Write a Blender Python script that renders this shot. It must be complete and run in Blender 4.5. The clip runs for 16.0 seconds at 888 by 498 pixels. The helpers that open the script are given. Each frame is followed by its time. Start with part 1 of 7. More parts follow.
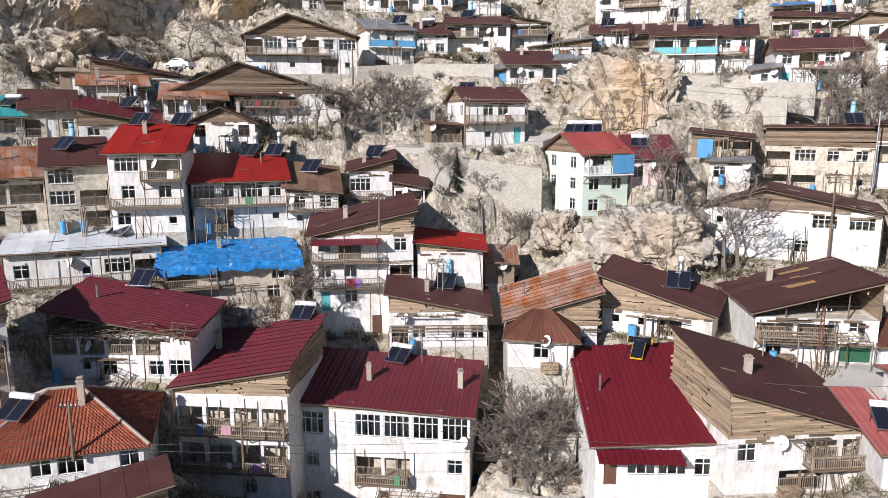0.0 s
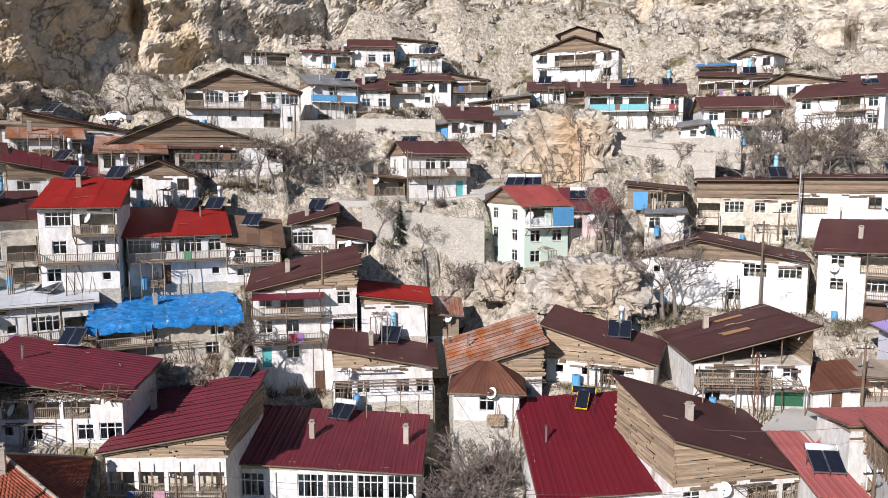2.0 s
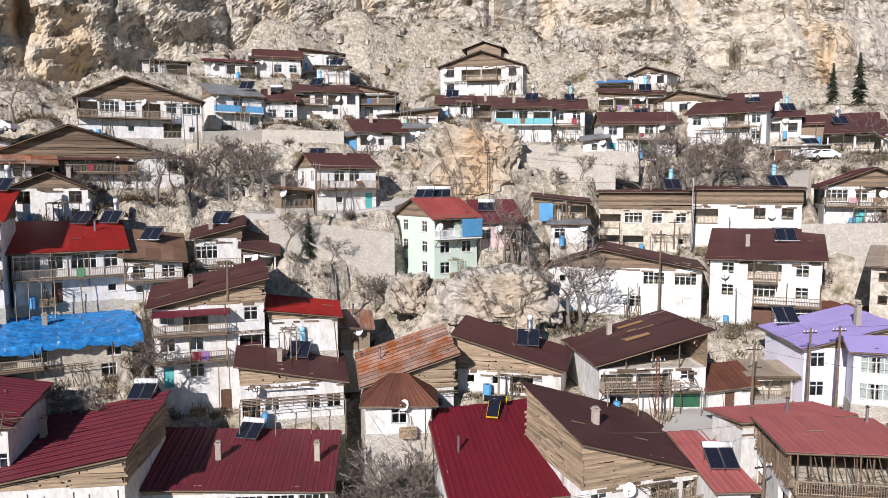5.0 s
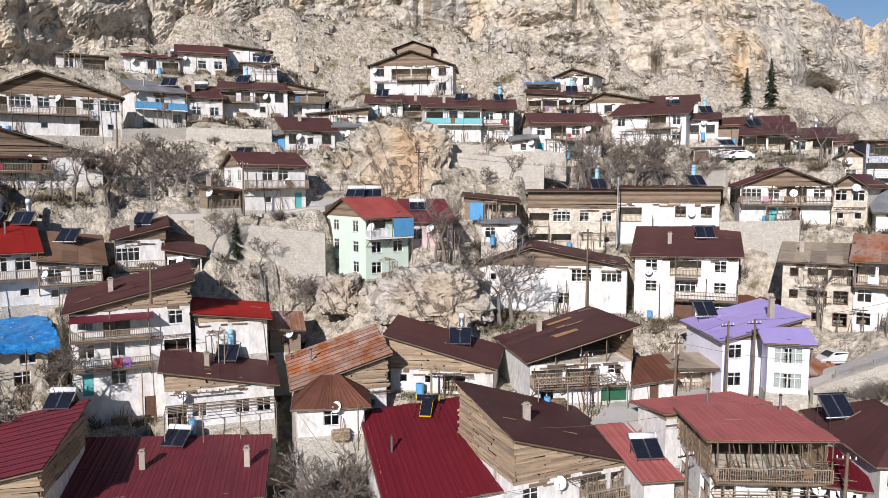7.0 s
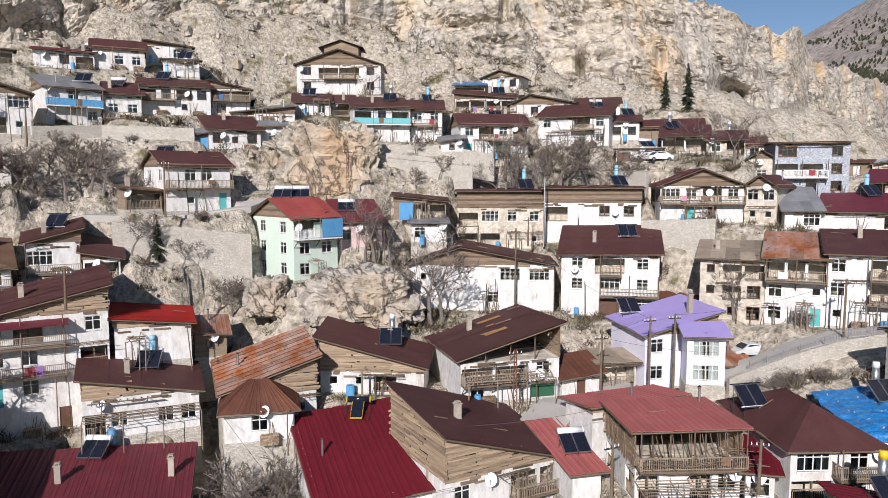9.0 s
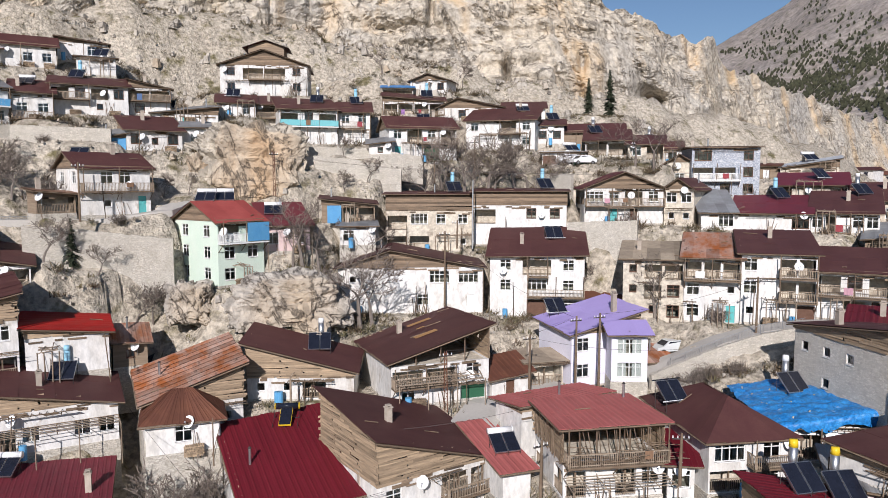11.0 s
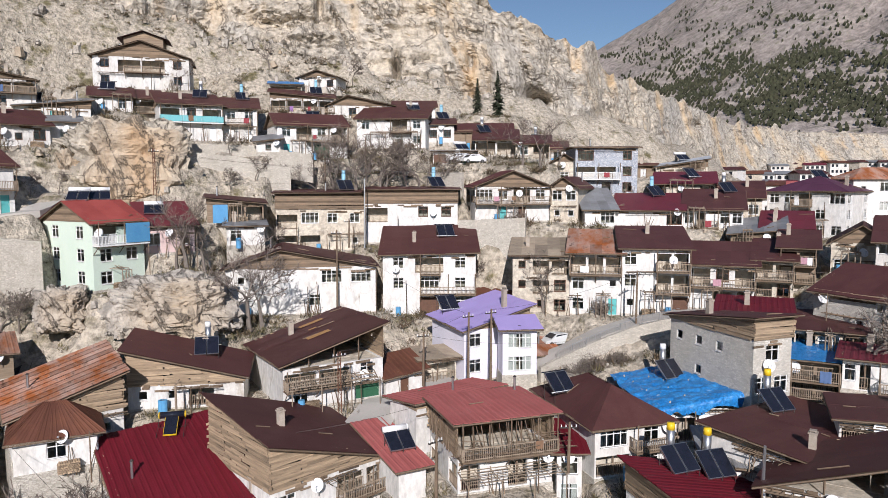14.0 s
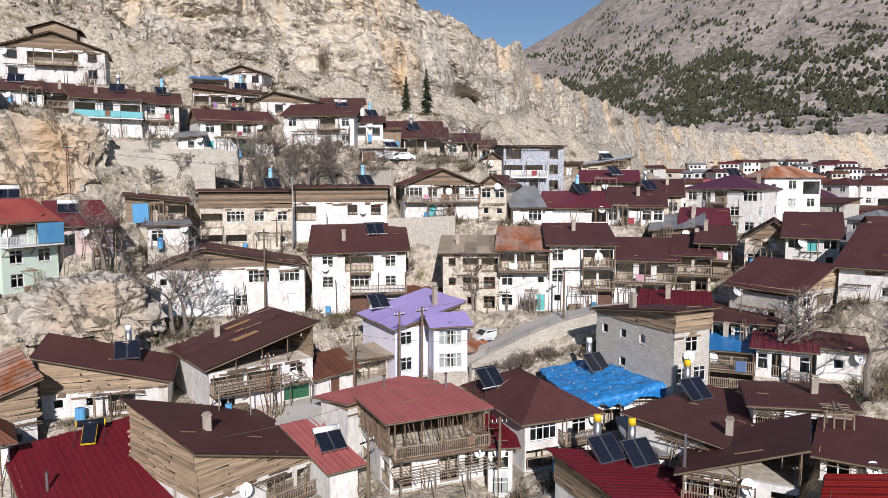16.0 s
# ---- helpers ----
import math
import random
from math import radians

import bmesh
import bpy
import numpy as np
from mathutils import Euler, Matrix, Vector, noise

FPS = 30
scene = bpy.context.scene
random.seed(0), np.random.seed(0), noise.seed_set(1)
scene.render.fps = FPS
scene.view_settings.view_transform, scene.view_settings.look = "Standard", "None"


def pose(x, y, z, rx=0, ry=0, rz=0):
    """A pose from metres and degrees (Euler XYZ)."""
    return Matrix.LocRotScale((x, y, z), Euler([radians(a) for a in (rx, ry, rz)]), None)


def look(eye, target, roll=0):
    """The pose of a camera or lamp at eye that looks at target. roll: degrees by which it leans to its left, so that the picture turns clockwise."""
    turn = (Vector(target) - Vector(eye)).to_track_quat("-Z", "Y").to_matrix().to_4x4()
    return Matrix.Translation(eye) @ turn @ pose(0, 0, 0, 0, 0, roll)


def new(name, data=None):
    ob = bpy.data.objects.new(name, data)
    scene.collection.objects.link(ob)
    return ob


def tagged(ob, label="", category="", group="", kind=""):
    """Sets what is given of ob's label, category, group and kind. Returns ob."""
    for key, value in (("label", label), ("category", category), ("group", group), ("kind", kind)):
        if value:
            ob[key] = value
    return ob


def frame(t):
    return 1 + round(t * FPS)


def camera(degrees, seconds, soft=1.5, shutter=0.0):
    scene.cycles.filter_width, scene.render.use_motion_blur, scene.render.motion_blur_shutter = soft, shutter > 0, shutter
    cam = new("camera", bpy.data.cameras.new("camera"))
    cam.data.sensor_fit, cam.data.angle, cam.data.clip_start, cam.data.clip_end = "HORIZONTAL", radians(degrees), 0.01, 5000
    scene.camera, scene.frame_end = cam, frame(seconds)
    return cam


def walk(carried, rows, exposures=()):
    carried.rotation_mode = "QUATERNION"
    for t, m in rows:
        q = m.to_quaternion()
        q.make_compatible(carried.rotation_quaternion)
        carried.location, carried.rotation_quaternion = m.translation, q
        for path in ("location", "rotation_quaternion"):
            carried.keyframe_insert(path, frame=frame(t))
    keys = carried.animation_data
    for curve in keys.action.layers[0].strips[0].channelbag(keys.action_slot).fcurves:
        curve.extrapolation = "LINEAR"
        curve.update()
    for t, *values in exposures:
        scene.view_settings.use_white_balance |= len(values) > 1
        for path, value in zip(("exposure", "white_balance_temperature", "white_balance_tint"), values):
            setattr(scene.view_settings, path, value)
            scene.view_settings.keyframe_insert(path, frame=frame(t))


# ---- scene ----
# ---- camera ----
cam = camera(64.18, 16.0, soft=0.55)


def gaze(yaw, pitch, roll=-0.12):
    return pose(0, 0, 36, 90 + pitch, 0, -yaw) @ pose(0, 0, 0, 0, 0, roll)


PATH = [
    (0, gaze(-17.45, -10.44)),
    (0.5, gaze(-16.41, -9.31)),
    (1, gaze(-15.28, -8.11)),
    (1.5, gaze(-14.09, -7.10)),
    (2, gaze(-12.86, -6.21)),
    (2.5, gaze(-11.72, -5.43)),
    (3, gaze(-10.51, -5.23)),
    (3.5, gaze(-9.38, -5.22)),
    (4, gaze(-8.15, -5.23)),
    (6.5, gaze(-1.46, -5.29)),
    (7, gaze(-0.01, -5.30)),
    (7.5, gaze(1.46, -5.30)),
    (8, gaze(2.88, -5.34)),
    (8.5, gaze(4.24, -5.35)),
    (9, gaze(5.69, -5.31)),
    (11.5, gaze(12.89, -5.09)),
    (12, gaze(14.36, -5.12)),
    (12.5, gaze(15.74, -5.16)),
    (13, gaze(17.21, -5.18)),
    (13.5, gaze(18.69, -5.21)),
    (14, gaze(20.14, -5.24)),
    (14.5, gaze(21.49, -5.27)),
    (15, gaze(22.94, -5.31)),
    (15.5, gaze(24.37, -5.35)),
    (16, gaze(25.81, -5.41)),
]
walk(cam, PATH, exposures=[(0.0, 0.34, 6350, 15), (4.0, 0.28, 6350, 15), (9.0, 0.12, 6350, 15), (16.0, 0.08, 6350, 15)])

# ---- light ----
SUN_AZ, SUN_EL = 200.0, 27.5  # compass bearing of the sun from +y, clockwise
world = bpy.data.worlds.new("sky")
scene.world = world
world.use_nodes = True
wn = world.node_tree.nodes
sky = wn.new("ShaderNodeTexSky")
sky.sky_type = "NISHITA"
sky.sun_disc = False
sky.sun_elevation = radians(SUN_EL)
sky.sun_rotation = radians(SUN_AZ)
sky.air_density = 1.0
sky.dust_density = 0.0
sky.ozone_density = 3.8
world.node_tree.links.new(sky.outputs[0], wn["Background"].inputs[0])
wn["Background"].inputs[1].default_value = 0.07
sun_data = bpy.data.lights.new("sun", "SUN")
sun_data.energy = 5.0
sun_data.angle = radians(0.53)
sun_data.color = (1.0, 0.965, 0.92)
sun = new("sun", sun_data)
sx = math.sin(radians(SUN_AZ)) * math.cos(radians(SUN_EL))
sy = math.cos(radians(SUN_AZ)) * math.cos(radians(SUN_EL))
sun.matrix_world = look((sx * 300, sy * 300, math.sin(radians(SUN_EL)) * 300), (0, 0, 0))

# ---- materials ----
def mat(name, colour, rough=0.8, second=None, amount=0.5, scale=1.0, fine=14.0, bump=0.25, island=0.0, obj=0.0,
        third=None, third_cut=0.6, third_scale=0.6, metal=0.0, stretch=(1, 1, 1), bump_dist=0.02, spec=0.3, speck=0.0, speck_lo=0.6, speck_hi=1.25):
    """Noise-driven surface: base colour, a second tone in patches, a third one in stains, grain and fine relief."""
    m = bpy.data.materials.new(name)
    m.use_nodes = True
    nt = m.node_tree
    n, l = nt.nodes, nt.links
    b = n["Principled BSDF"]
    b.inputs["Roughness"].default_value = rough
    b.inputs["Metallic"].default_value = metal
    b.inputs["Specular IOR Level"].default_value = spec
    tc = n.new("ShaderNodeTexCoord")
    mp = n.new("ShaderNodeMapping")
    mp.inputs["Scale"].default_value = stretch
    l.new(tc.outputs["Object"], mp.inputs[0])
    info = n.new("ShaderNodeObjectInfo")
    off = n.new("ShaderNodeVectorMath")
    off.operation = "MULTIPLY_ADD"
    off.inputs[1].default_value = (37.0, 37.0, 37.0)
    l.new(info.outputs["Random"], off.inputs[0])
    l.new(mp.outputs[0], off.inputs[2])

    def noise_tex(s, detail):
        t = n.new("ShaderNodeTexNoise")
        t.inputs["Scale"].default_value = s
        t.inputs["Detail"].default_value = detail
        t.inputs["Roughness"].default_value = 0.65
        l.new(off.outputs[0], t.inputs["Vector"])
        return t

    def ramp(src, lo, hi):
        r = n.new("ShaderNodeMapRange")
        r.inputs["From Min"].default_value = lo
        r.inputs["From Max"].default_value = hi
        l.new(src, r.inputs["Value"])
        return r.outputs[0]

    def mix(fac, a, c, mode="MIX"):
        x = n.new("ShaderNodeMix")
        x.data_type, x.blend_type = "RGBA", mode
        if isinstance(fac, float):
            x.inputs[0].default_value = fac
        else:
            l.new(fac, x.inputs[0])
        for k, v in ((6, a), (7, c)):
            if isinstance(v, tuple):
                x.inputs[k].default_value = (*v, 1)
            else:
                l.new(v, x.inputs[k])
        return x.outputs[2]

    big, small = noise_tex(scale, 5), noise_tex(fine, 4)
    c = colour
    if second:
        f = n.new("ShaderNodeMath")
        f.operation = "MULTIPLY"
        f.inputs[1].default_value = amount
        l.new(ramp(big.outputs[0], 0.38, 0.66), f.inputs[0])
        c = mix(f.outputs[0], c, second)
    if third:
        st = noise_tex(third_scale, 8)
        c = mix(ramp(st.outputs[0], third_cut, third_cut + 0.12), c, third)
    grain = n.new("ShaderNodeMapRange")
    grain.inputs["To Min"].default_value = 0.8
    grain.inputs["To Max"].default_value = 1.15
    l.new(small.outputs[0], grain.inputs["Value"])
    c = mix(1.0, c, grain.outputs[0], "MULTIPLY")
    if speck:
        sp = noise_tex(speck, 6)
        g = n.new("ShaderNodeMapRange")
        g.inputs["From Min"].default_value, g.inputs["From Max"].default_value = 0.36, 0.62
        g.inputs["To Min"].default_value, g.inputs["To Max"].default_value = speck_lo, speck_hi
        l.new(sp.outputs[0], g.inputs["Value"])
        c = mix(1.0, c, g.outputs[0], "MULTIPLY")
    for amt, node, sock in ((island, "ShaderNodeNewGeometry", "Random Per Island"), (obj, "ShaderNodeObjectInfo", "Random")):
        if amt:
            g = n.new(node)
            r = n.new("ShaderNodeMapRange")
            r.inputs["To Min"].default_value = 1 - amt
            r.inputs["To Max"].default_value = 1 + amt
            l.new(g.outputs[sock], r.inputs["Value"])
            c = mix(1.0, c, r.outputs[0], "MULTIPLY")
    if isinstance(c, tuple):
        b.inputs["Base Color"].default_value = (*c, 1)
    else:
        l.new(c, b.inputs["Base Color"])
    if bump:
        bp = n.new("ShaderNodeBump")
        bp.inputs["Strength"].default_value = bump
        bp.inputs["Distance"].default_value = bump_dist
        l.new(small.outputs[0], bp.inputs["Height"])
        l.new(bp.outputs[0], b.inputs["Normal"])
    return m


def rubble_mat(name, colour, second, joint, scale):
    """Rubble masonry: irregular stones with recessed mortar."""
    m = mat(name, colour, 0.9, second, 0.8, 0.8, 9.0, 0.4)
    nt = m.node_tree
    n, l = nt.nodes, nt.links
    b = n["Principled BSDF"]
    tc = n.new("ShaderNodeTexCoord")
    mp = n.new("ShaderNodeMapping")
    mp.inputs["Scale"].default_value = (scale, scale, scale * 2.1)
    l.new(tc.outputs["Object"], mp.inputs[0])
    v = n.new("ShaderNodeTexVoronoi")
    v.feature = "DISTANCE_TO_EDGE"
    v2 = n.new("ShaderNodeTexVoronoi")
    for x in (v, v2):
        x.inputs["Scale"].default_value = 1.0
        l.new(mp.outputs[0], x.inputs["Vector"])
    r = n.new("ShaderNodeMapRange")
    r.inputs["From Max"].default_value = 0.09
    l.new(v.outputs["Distance"], r.inputs["Value"])
    old = b.inputs["Base Color"].links[0].from_socket
    tone = n.new("ShaderNodeMix")
    tone.data_type, tone.blend_type = "RGBA", "MULTIPLY"
    tone.inputs[0].default_value = 0.3
    l.new(old, tone.inputs[6])
    bw = n.new("ShaderNodeRGBToBW")
    l.new(v2.outputs["Color"], bw.inputs[0])
    l.new(bw.outputs[0], tone.inputs[7])
    x = n.new("ShaderNodeMix")
    x.data_type = "RGBA"
    l.new(r.outputs[0], x.inputs[0])
    x.inputs[6].default_value = (*joint, 1)
    l.new(tone.outputs[2], x.inputs[7])
    l.new(x.outputs[2], b.inputs["Base Color"])
    bp = n.new("ShaderNodeBump")
    bp.inputs["Strength"].default_value = 0.8
    bp.inputs["Distance"].default_value = 0.04
    l.new(r.outputs[0], bp.inputs["Height"])
    l.new(b.inputs["Normal"].links[0].from_socket, bp.inputs["Normal"])
    l.new(bp.outputs[0], b.inputs["Normal"])
    return m


def glass_mat():
    m = bpy.data.materials.new("window_glass")
    m.use_nodes = True
    n, l = m.node_tree.nodes, m.node_tree.links
    tr, gl, mx = n.new("ShaderNodeBsdfTransparent"), n.new("ShaderNodeBsdfGlossy"), n.new("ShaderNodeMixShader")
    tr.inputs[0].default_value = (0.75, 0.8, 0.8, 1)
    gl.inputs["Roughness"].default_value = 0.03
    fr = n.new("ShaderNodeFresnel")
    fr.inputs[0].default_value = 1.9
    l.new(fr.outputs[0], mx.inputs[0])
    l.new(tr.outputs[0], mx.inputs[1])
    l.new(gl.outputs[0], mx.inputs[2])
    l.new(mx.outputs[0], n["Material Output"].inputs[0])
    return m


WALL = {
    "white": mat("whitewash_plaster", (0.73, 0.715, 0.69), 0.9, (0.60, 0.555, 0.49), 0.6, 0.5, 5.0, 0.3, obj=0.06, third=(0.40, 0.34, 0.27), third_cut=0.60, third_scale=0.6, stretch=(1, 1, 0.45), speck=2.2, speck_lo=0.80, speck_hi=1.06),
    "cream": mat("old_cream_plaster", (0.62, 0.56, 0.46), 0.92, (0.45, 0.38, 0.30), 0.7, 0.5, 6.0, 0.4, obj=0.1, third=(0.28, 0.23, 0.18), third_cut=0.57, third_scale=0.6, speck=2.2, speck_lo=0.72, speck_hi=1.12),
    "mint": mat("mint_plaster", (0.58, 0.69, 0.58), 0.9, (0.66, 0.72, 0.63), 0.6, 0.4, 8.0, 0.2, third=(0.48, 0.52, 0.43), third_cut=0.64),
    "lilac": mat("pale_lilac_plaster", (0.74, 0.72, 0.80), 0.9, (0.66, 0.63, 0.72), 0.5, 0.4, 8.0, 0.2),
    "rose": mat("faded_rose_plaster", (0.62, 0.46, 0.45), 0.9, (0.66, 0.56, 0.52), 0.6, 0.6, 8.0, 0.2),
    "slate": rubble_mat("grey_blue_cut_stone", (0.42, 0.46, 0.52), (0.32, 0.35, 0.41), (0.70, 0.70, 0.70), 2.6),
    "stone": rubble_mat("pale_rubble_masonry", (0.74, 0.70, 0.63), (0.60, 0.555, 0.49), (0.52, 0.48, 0.41), 3.8),
    "wood": mat("weathered_plank_wall", (0.22, 0.16, 0.11), 0.85, (0.32, 0.25, 0.18), 0.8, 1.2, 10, 0.5, stretch=(0.3, 0.3, 5)),
    "blue": mat("blue_painted_plank", (0.08, 0.27, 0.5), 0.6, (0.12, 0.34, 0.55), 0.6, 1.0, 8, 0.3),
    "teal": mat("teal_painted_plaster", (0.18, 0.36, 0.42), 0.8, (0.3, 0.45, 0.5), 0.6, 1.0, 8, 0.3),
}
ST = (1, 1, 1)
ROOF = {
    "brown": mat("dark_brown_sheet", (0.078, 0.031, 0.030), 0.6, (0.100, 0.043, 0.038), 0.8, 0.5, 9, 0.2, island=0.07, third=(0.13, 0.062, 0.038), third_cut=0.66, third_scale=0.7, spec=0.15),
    "maroon": mat("maroon_sheet", (0.150, 0.026, 0.036), 0.5, (0.110, 0.024, 0.032), 0.7, 0.5, 9, 0.15, island=0.05, third=(0.16, 0.06, 0.05), third_cut=0.68, third_scale=0.7, spec=0.15),
    "crimson": mat("crimson_sheet", (0.140, 0.012, 0.020), 0.55, (0.110, 0.011, 0.018), 0.6, 0.35, 20, 0.1, island=0.06, spec=0.15),
    "red": mat("bright_red_sheet", (0.30, 0.018, 0.014), 0.5, (0.22, 0.016, 0.014), 0.6, 0.4, 20, 0.1, island=0.10, spec=0.15),
    "redp": mat("faded_red_sheet", (0.34, 0.075, 0.065), 0.6, (0.27, 0.05, 0.045), 0.7, 0.6, 20, 0.1, island=0.12, spec=0.15),
    "pink": mat("faded_salmon_sheet", (0.42, 0.125, 0.115), 0.6, (0.36, 0.10, 0.09), 0.7, 0.4, 20, 0.1, island=0.07, spec=0.15),
    "rust": mat("rusty_zinc_sheet", (0.27, 0.085, 0.028), 0.65, (0.44, 0.38, 0.34), 0.6, 0.45, 12, 0.15, island=0.3, third=(0.10, 0.045, 0.028), third_cut=0.57, third_scale=0.9, stretch=(1.6, 0.6, 1), spec=0.15),
    "rustbrown": mat("rust_brown_sheet", (0.11, 0.045, 0.030), 0.6, (0.16, 0.065, 0.038), 0.7, 0.5, 12, 0.15, island=0.16, spec=0.15),
    "tan": mat("tan_wood_sheet", (0.17, 0.095, 0.06), 0.7, (0.24, 0.15, 0.10), 0.7, 0.6, 12, 0.2, island=0.2, spec=0.15),
    "grey": mat("grey_zinc_sheet", (0.26, 0.27, 0.28), 0.45, (0.17, 0.16, 0.16), 0.7, 0.5, 12, 0.1, island=0.18, metal=0.2, spec=0.15),
    "white": mat("pale_sheet", (0.62, 0.64, 0.66), 0.5, (0.45, 0.45, 0.45), 0.7, 0.5, 12, 0.1, island=0.12, spec=0.15),
    "purple": mat("lavender_sheet", (0.40, 0.32, 0.62), 0.5, (0.36, 0.28, 0.57), 0.6, 0.4, 20, 0.08, island=0.04, spec=0.15),
    "plum": mat("plum_sheet", (0.095, 0.035, 0.065), 0.5, (0.075, 0.03, 0.05), 0.6, 0.4, 20, 0.08, island=0.08, spec=0.15),
    "tile": mat("clay_tile", (0.29, 0.085, 0.046), 0.85, (0.20, 0.062, 0.04), 0.7, 0.6, 12, 0.3, island=0.25, third=(0.13, 0.06, 0.045), third_cut=0.62, spec=0.15),
    "blue": mat("blue_tarpaulin", (0.015, 0.17, 0.46), 0.38, (0.05, 0.27, 0.58), 0.8, 1.4, 10, 0.35, third=(0.42, 0.50, 0.56), third_cut=0.62, third_scale=1.3, spec=0.2, speck=5.0, speck_lo=0.7, speck_hi=1.2),
    "teal": mat("turquoise_sheet", (0.04, 0.32, 0.33), 0.5, (0.05, 0.25, 0.3), 0.6, 1.0, 10, 0.2, spec=0.15),
    "bare": mat("bare_rafter_wood", (0.33, 0.27, 0.20), 0.9, (0.22, 0.17, 0.13), 0.7, 1.0, 12, 0.3, island=0.3, spec=0.15),
}
PLYWOOD = mat("bare_plywood", (0.40, 0.22, 0.09), 0.7, (0.34, 0.18, 0.075), 0.6, 1.5, 10, 0.2)
BOARD = mat("weathered_boards", (0.36, 0.265, 0.175), 0.88, (0.20, 0.15, 0.105), 0.8, 1.5, 14, 0.5, island=0.38, obj=0.3, stretch=(0.6, 0.6, 4))
# darker copy of BOARD: the shadow on far gables is put into its colour
SHADE_BOARD = mat("boards_with_painted_shade", (0.21, 0.15, 0.10), 0.9, (0.12, 0.09, 0.066), 0.8, 1.2, 10, 0.5, island=0.45, stretch=(0.6, 0.6, 4))
TIMBER = mat("old_timber", (0.13, 0.09, 0.06), 0.88, (0.2, 0.15, 0.105), 0.8, 1.5, 14, 0.5, island=0.3)
RAIL = mat("grey_timber_rail", (0.25, 0.19, 0.135), 0.85, (0.33, 0.27, 0.21), 0.7, 1.5, 14, 0.3, island=0.25)
PAINT = {
    "white": mat("white_paint", (0.78, 0.78, 0.76), 0.5, (0.66, 0.65, 0.62), 0.5, 2.0, 20, 0.1),
    "brown": mat("brown_paint", (0.11, 0.055, 0.035), 0.6, (0.16, 0.085, 0.055), 0.6, 2.0, 20, 0.2),
    "bluep": mat("blue_paint", (0.10, 0.32, 0.56), 0.5, (0.14, 0.38, 0.6), 0.6, 2.0, 20, 0.1),
    "teal": mat("teal_paint", (0.16, 0.47, 0.50), 0.5, (0.22, 0.5, 0.52), 0.6, 2.0, 20, 0.1),
    "green": mat("green_paint", (0.03, 0.11, 0.06), 0.5, (0.04, 0.13, 0.07), 0.6, 2.0, 20, 0.1),
    "turq": mat("turquoise_paint", (0.10, 0.42, 0.42), 0.5, (0.14, 0.46, 0.44), 0.6, 2.0, 20, 0.1),
}
GLASS = glass_mat()
CURTAIN = mat("net_curtain", (0.72, 0.71, 0.68), 0.95, (0.6, 0.59, 0.57), 0.6, 3.0, 30, 0.1, stretch=(8, 8, 1))
METAL = mat("galvanised_metal", (0.55, 0.56, 0.57), 0.35, (0.42, 0.42, 0.42), 0.6, 2.0, 20, 0.05, metal=0.9)
DARKMETAL = mat("dark_metal", (0.05, 0.045, 0.045), 0.55, (0.09, 0.07, 0.06), 0.6, 2.0, 20, 0.1, metal=0.3)
PANEL = mat("solar_absorber", (0.012, 0.014, 0.022), 0.12, (0.02, 0.022, 0.035), 0.5, 2.0, 20, 0.02, spec=0.5)
WHITEMETAL = mat("white_enamel", (0.78, 0.78, 0.78), 0.35, (0.7, 0.7, 0.68), 0.5, 2.0, 20, 0.05)
YELLOW = mat("yellow_enamel", (0.75, 0.50, 0.02), 0.4, (0.65, 0.42, 0.02), 0.5, 2.0, 20, 0.05)
BLUEMETAL = mat("pale_blue_enamel", (0.25, 0.50, 0.65), 0.4, (0.3, 0.5, 0.6), 0.5, 2.0, 20, 0.05)
RUSTMETAL = mat("rusty_metal", (0.16, 0.07, 0.04), 0.8, (0.1, 0.05, 0.035), 0.7, 3.0, 20, 0.2)
BRICKM = mat("cement_render", (0.42, 0.36, 0.30), 0.9, (0.3, 0.25, 0.2), 0.7, 2.0, 10, 0.4, obj=0.15)
EARTH_WALL = rubble_mat("dry_stone", (0.68, 0.63, 0.55), (0.55, 0.50, 0.42), (0.38, 0.34, 0.28), 3.8)


def ground_mat():
    m = mat("stony_ground", (0.54, 0.475, 0.385), 0.95, (0.40, 0.345, 0.27), 0.9, 0.22, 2.2, 1.0, third=(0.17, 0.145, 0.075), third_cut=0.54, third_scale=0.30, bump_dist=0.5, speck=1.5, speck_lo=0.58, speck_hi=1.3)
    return m


GROUND = ground_mat()


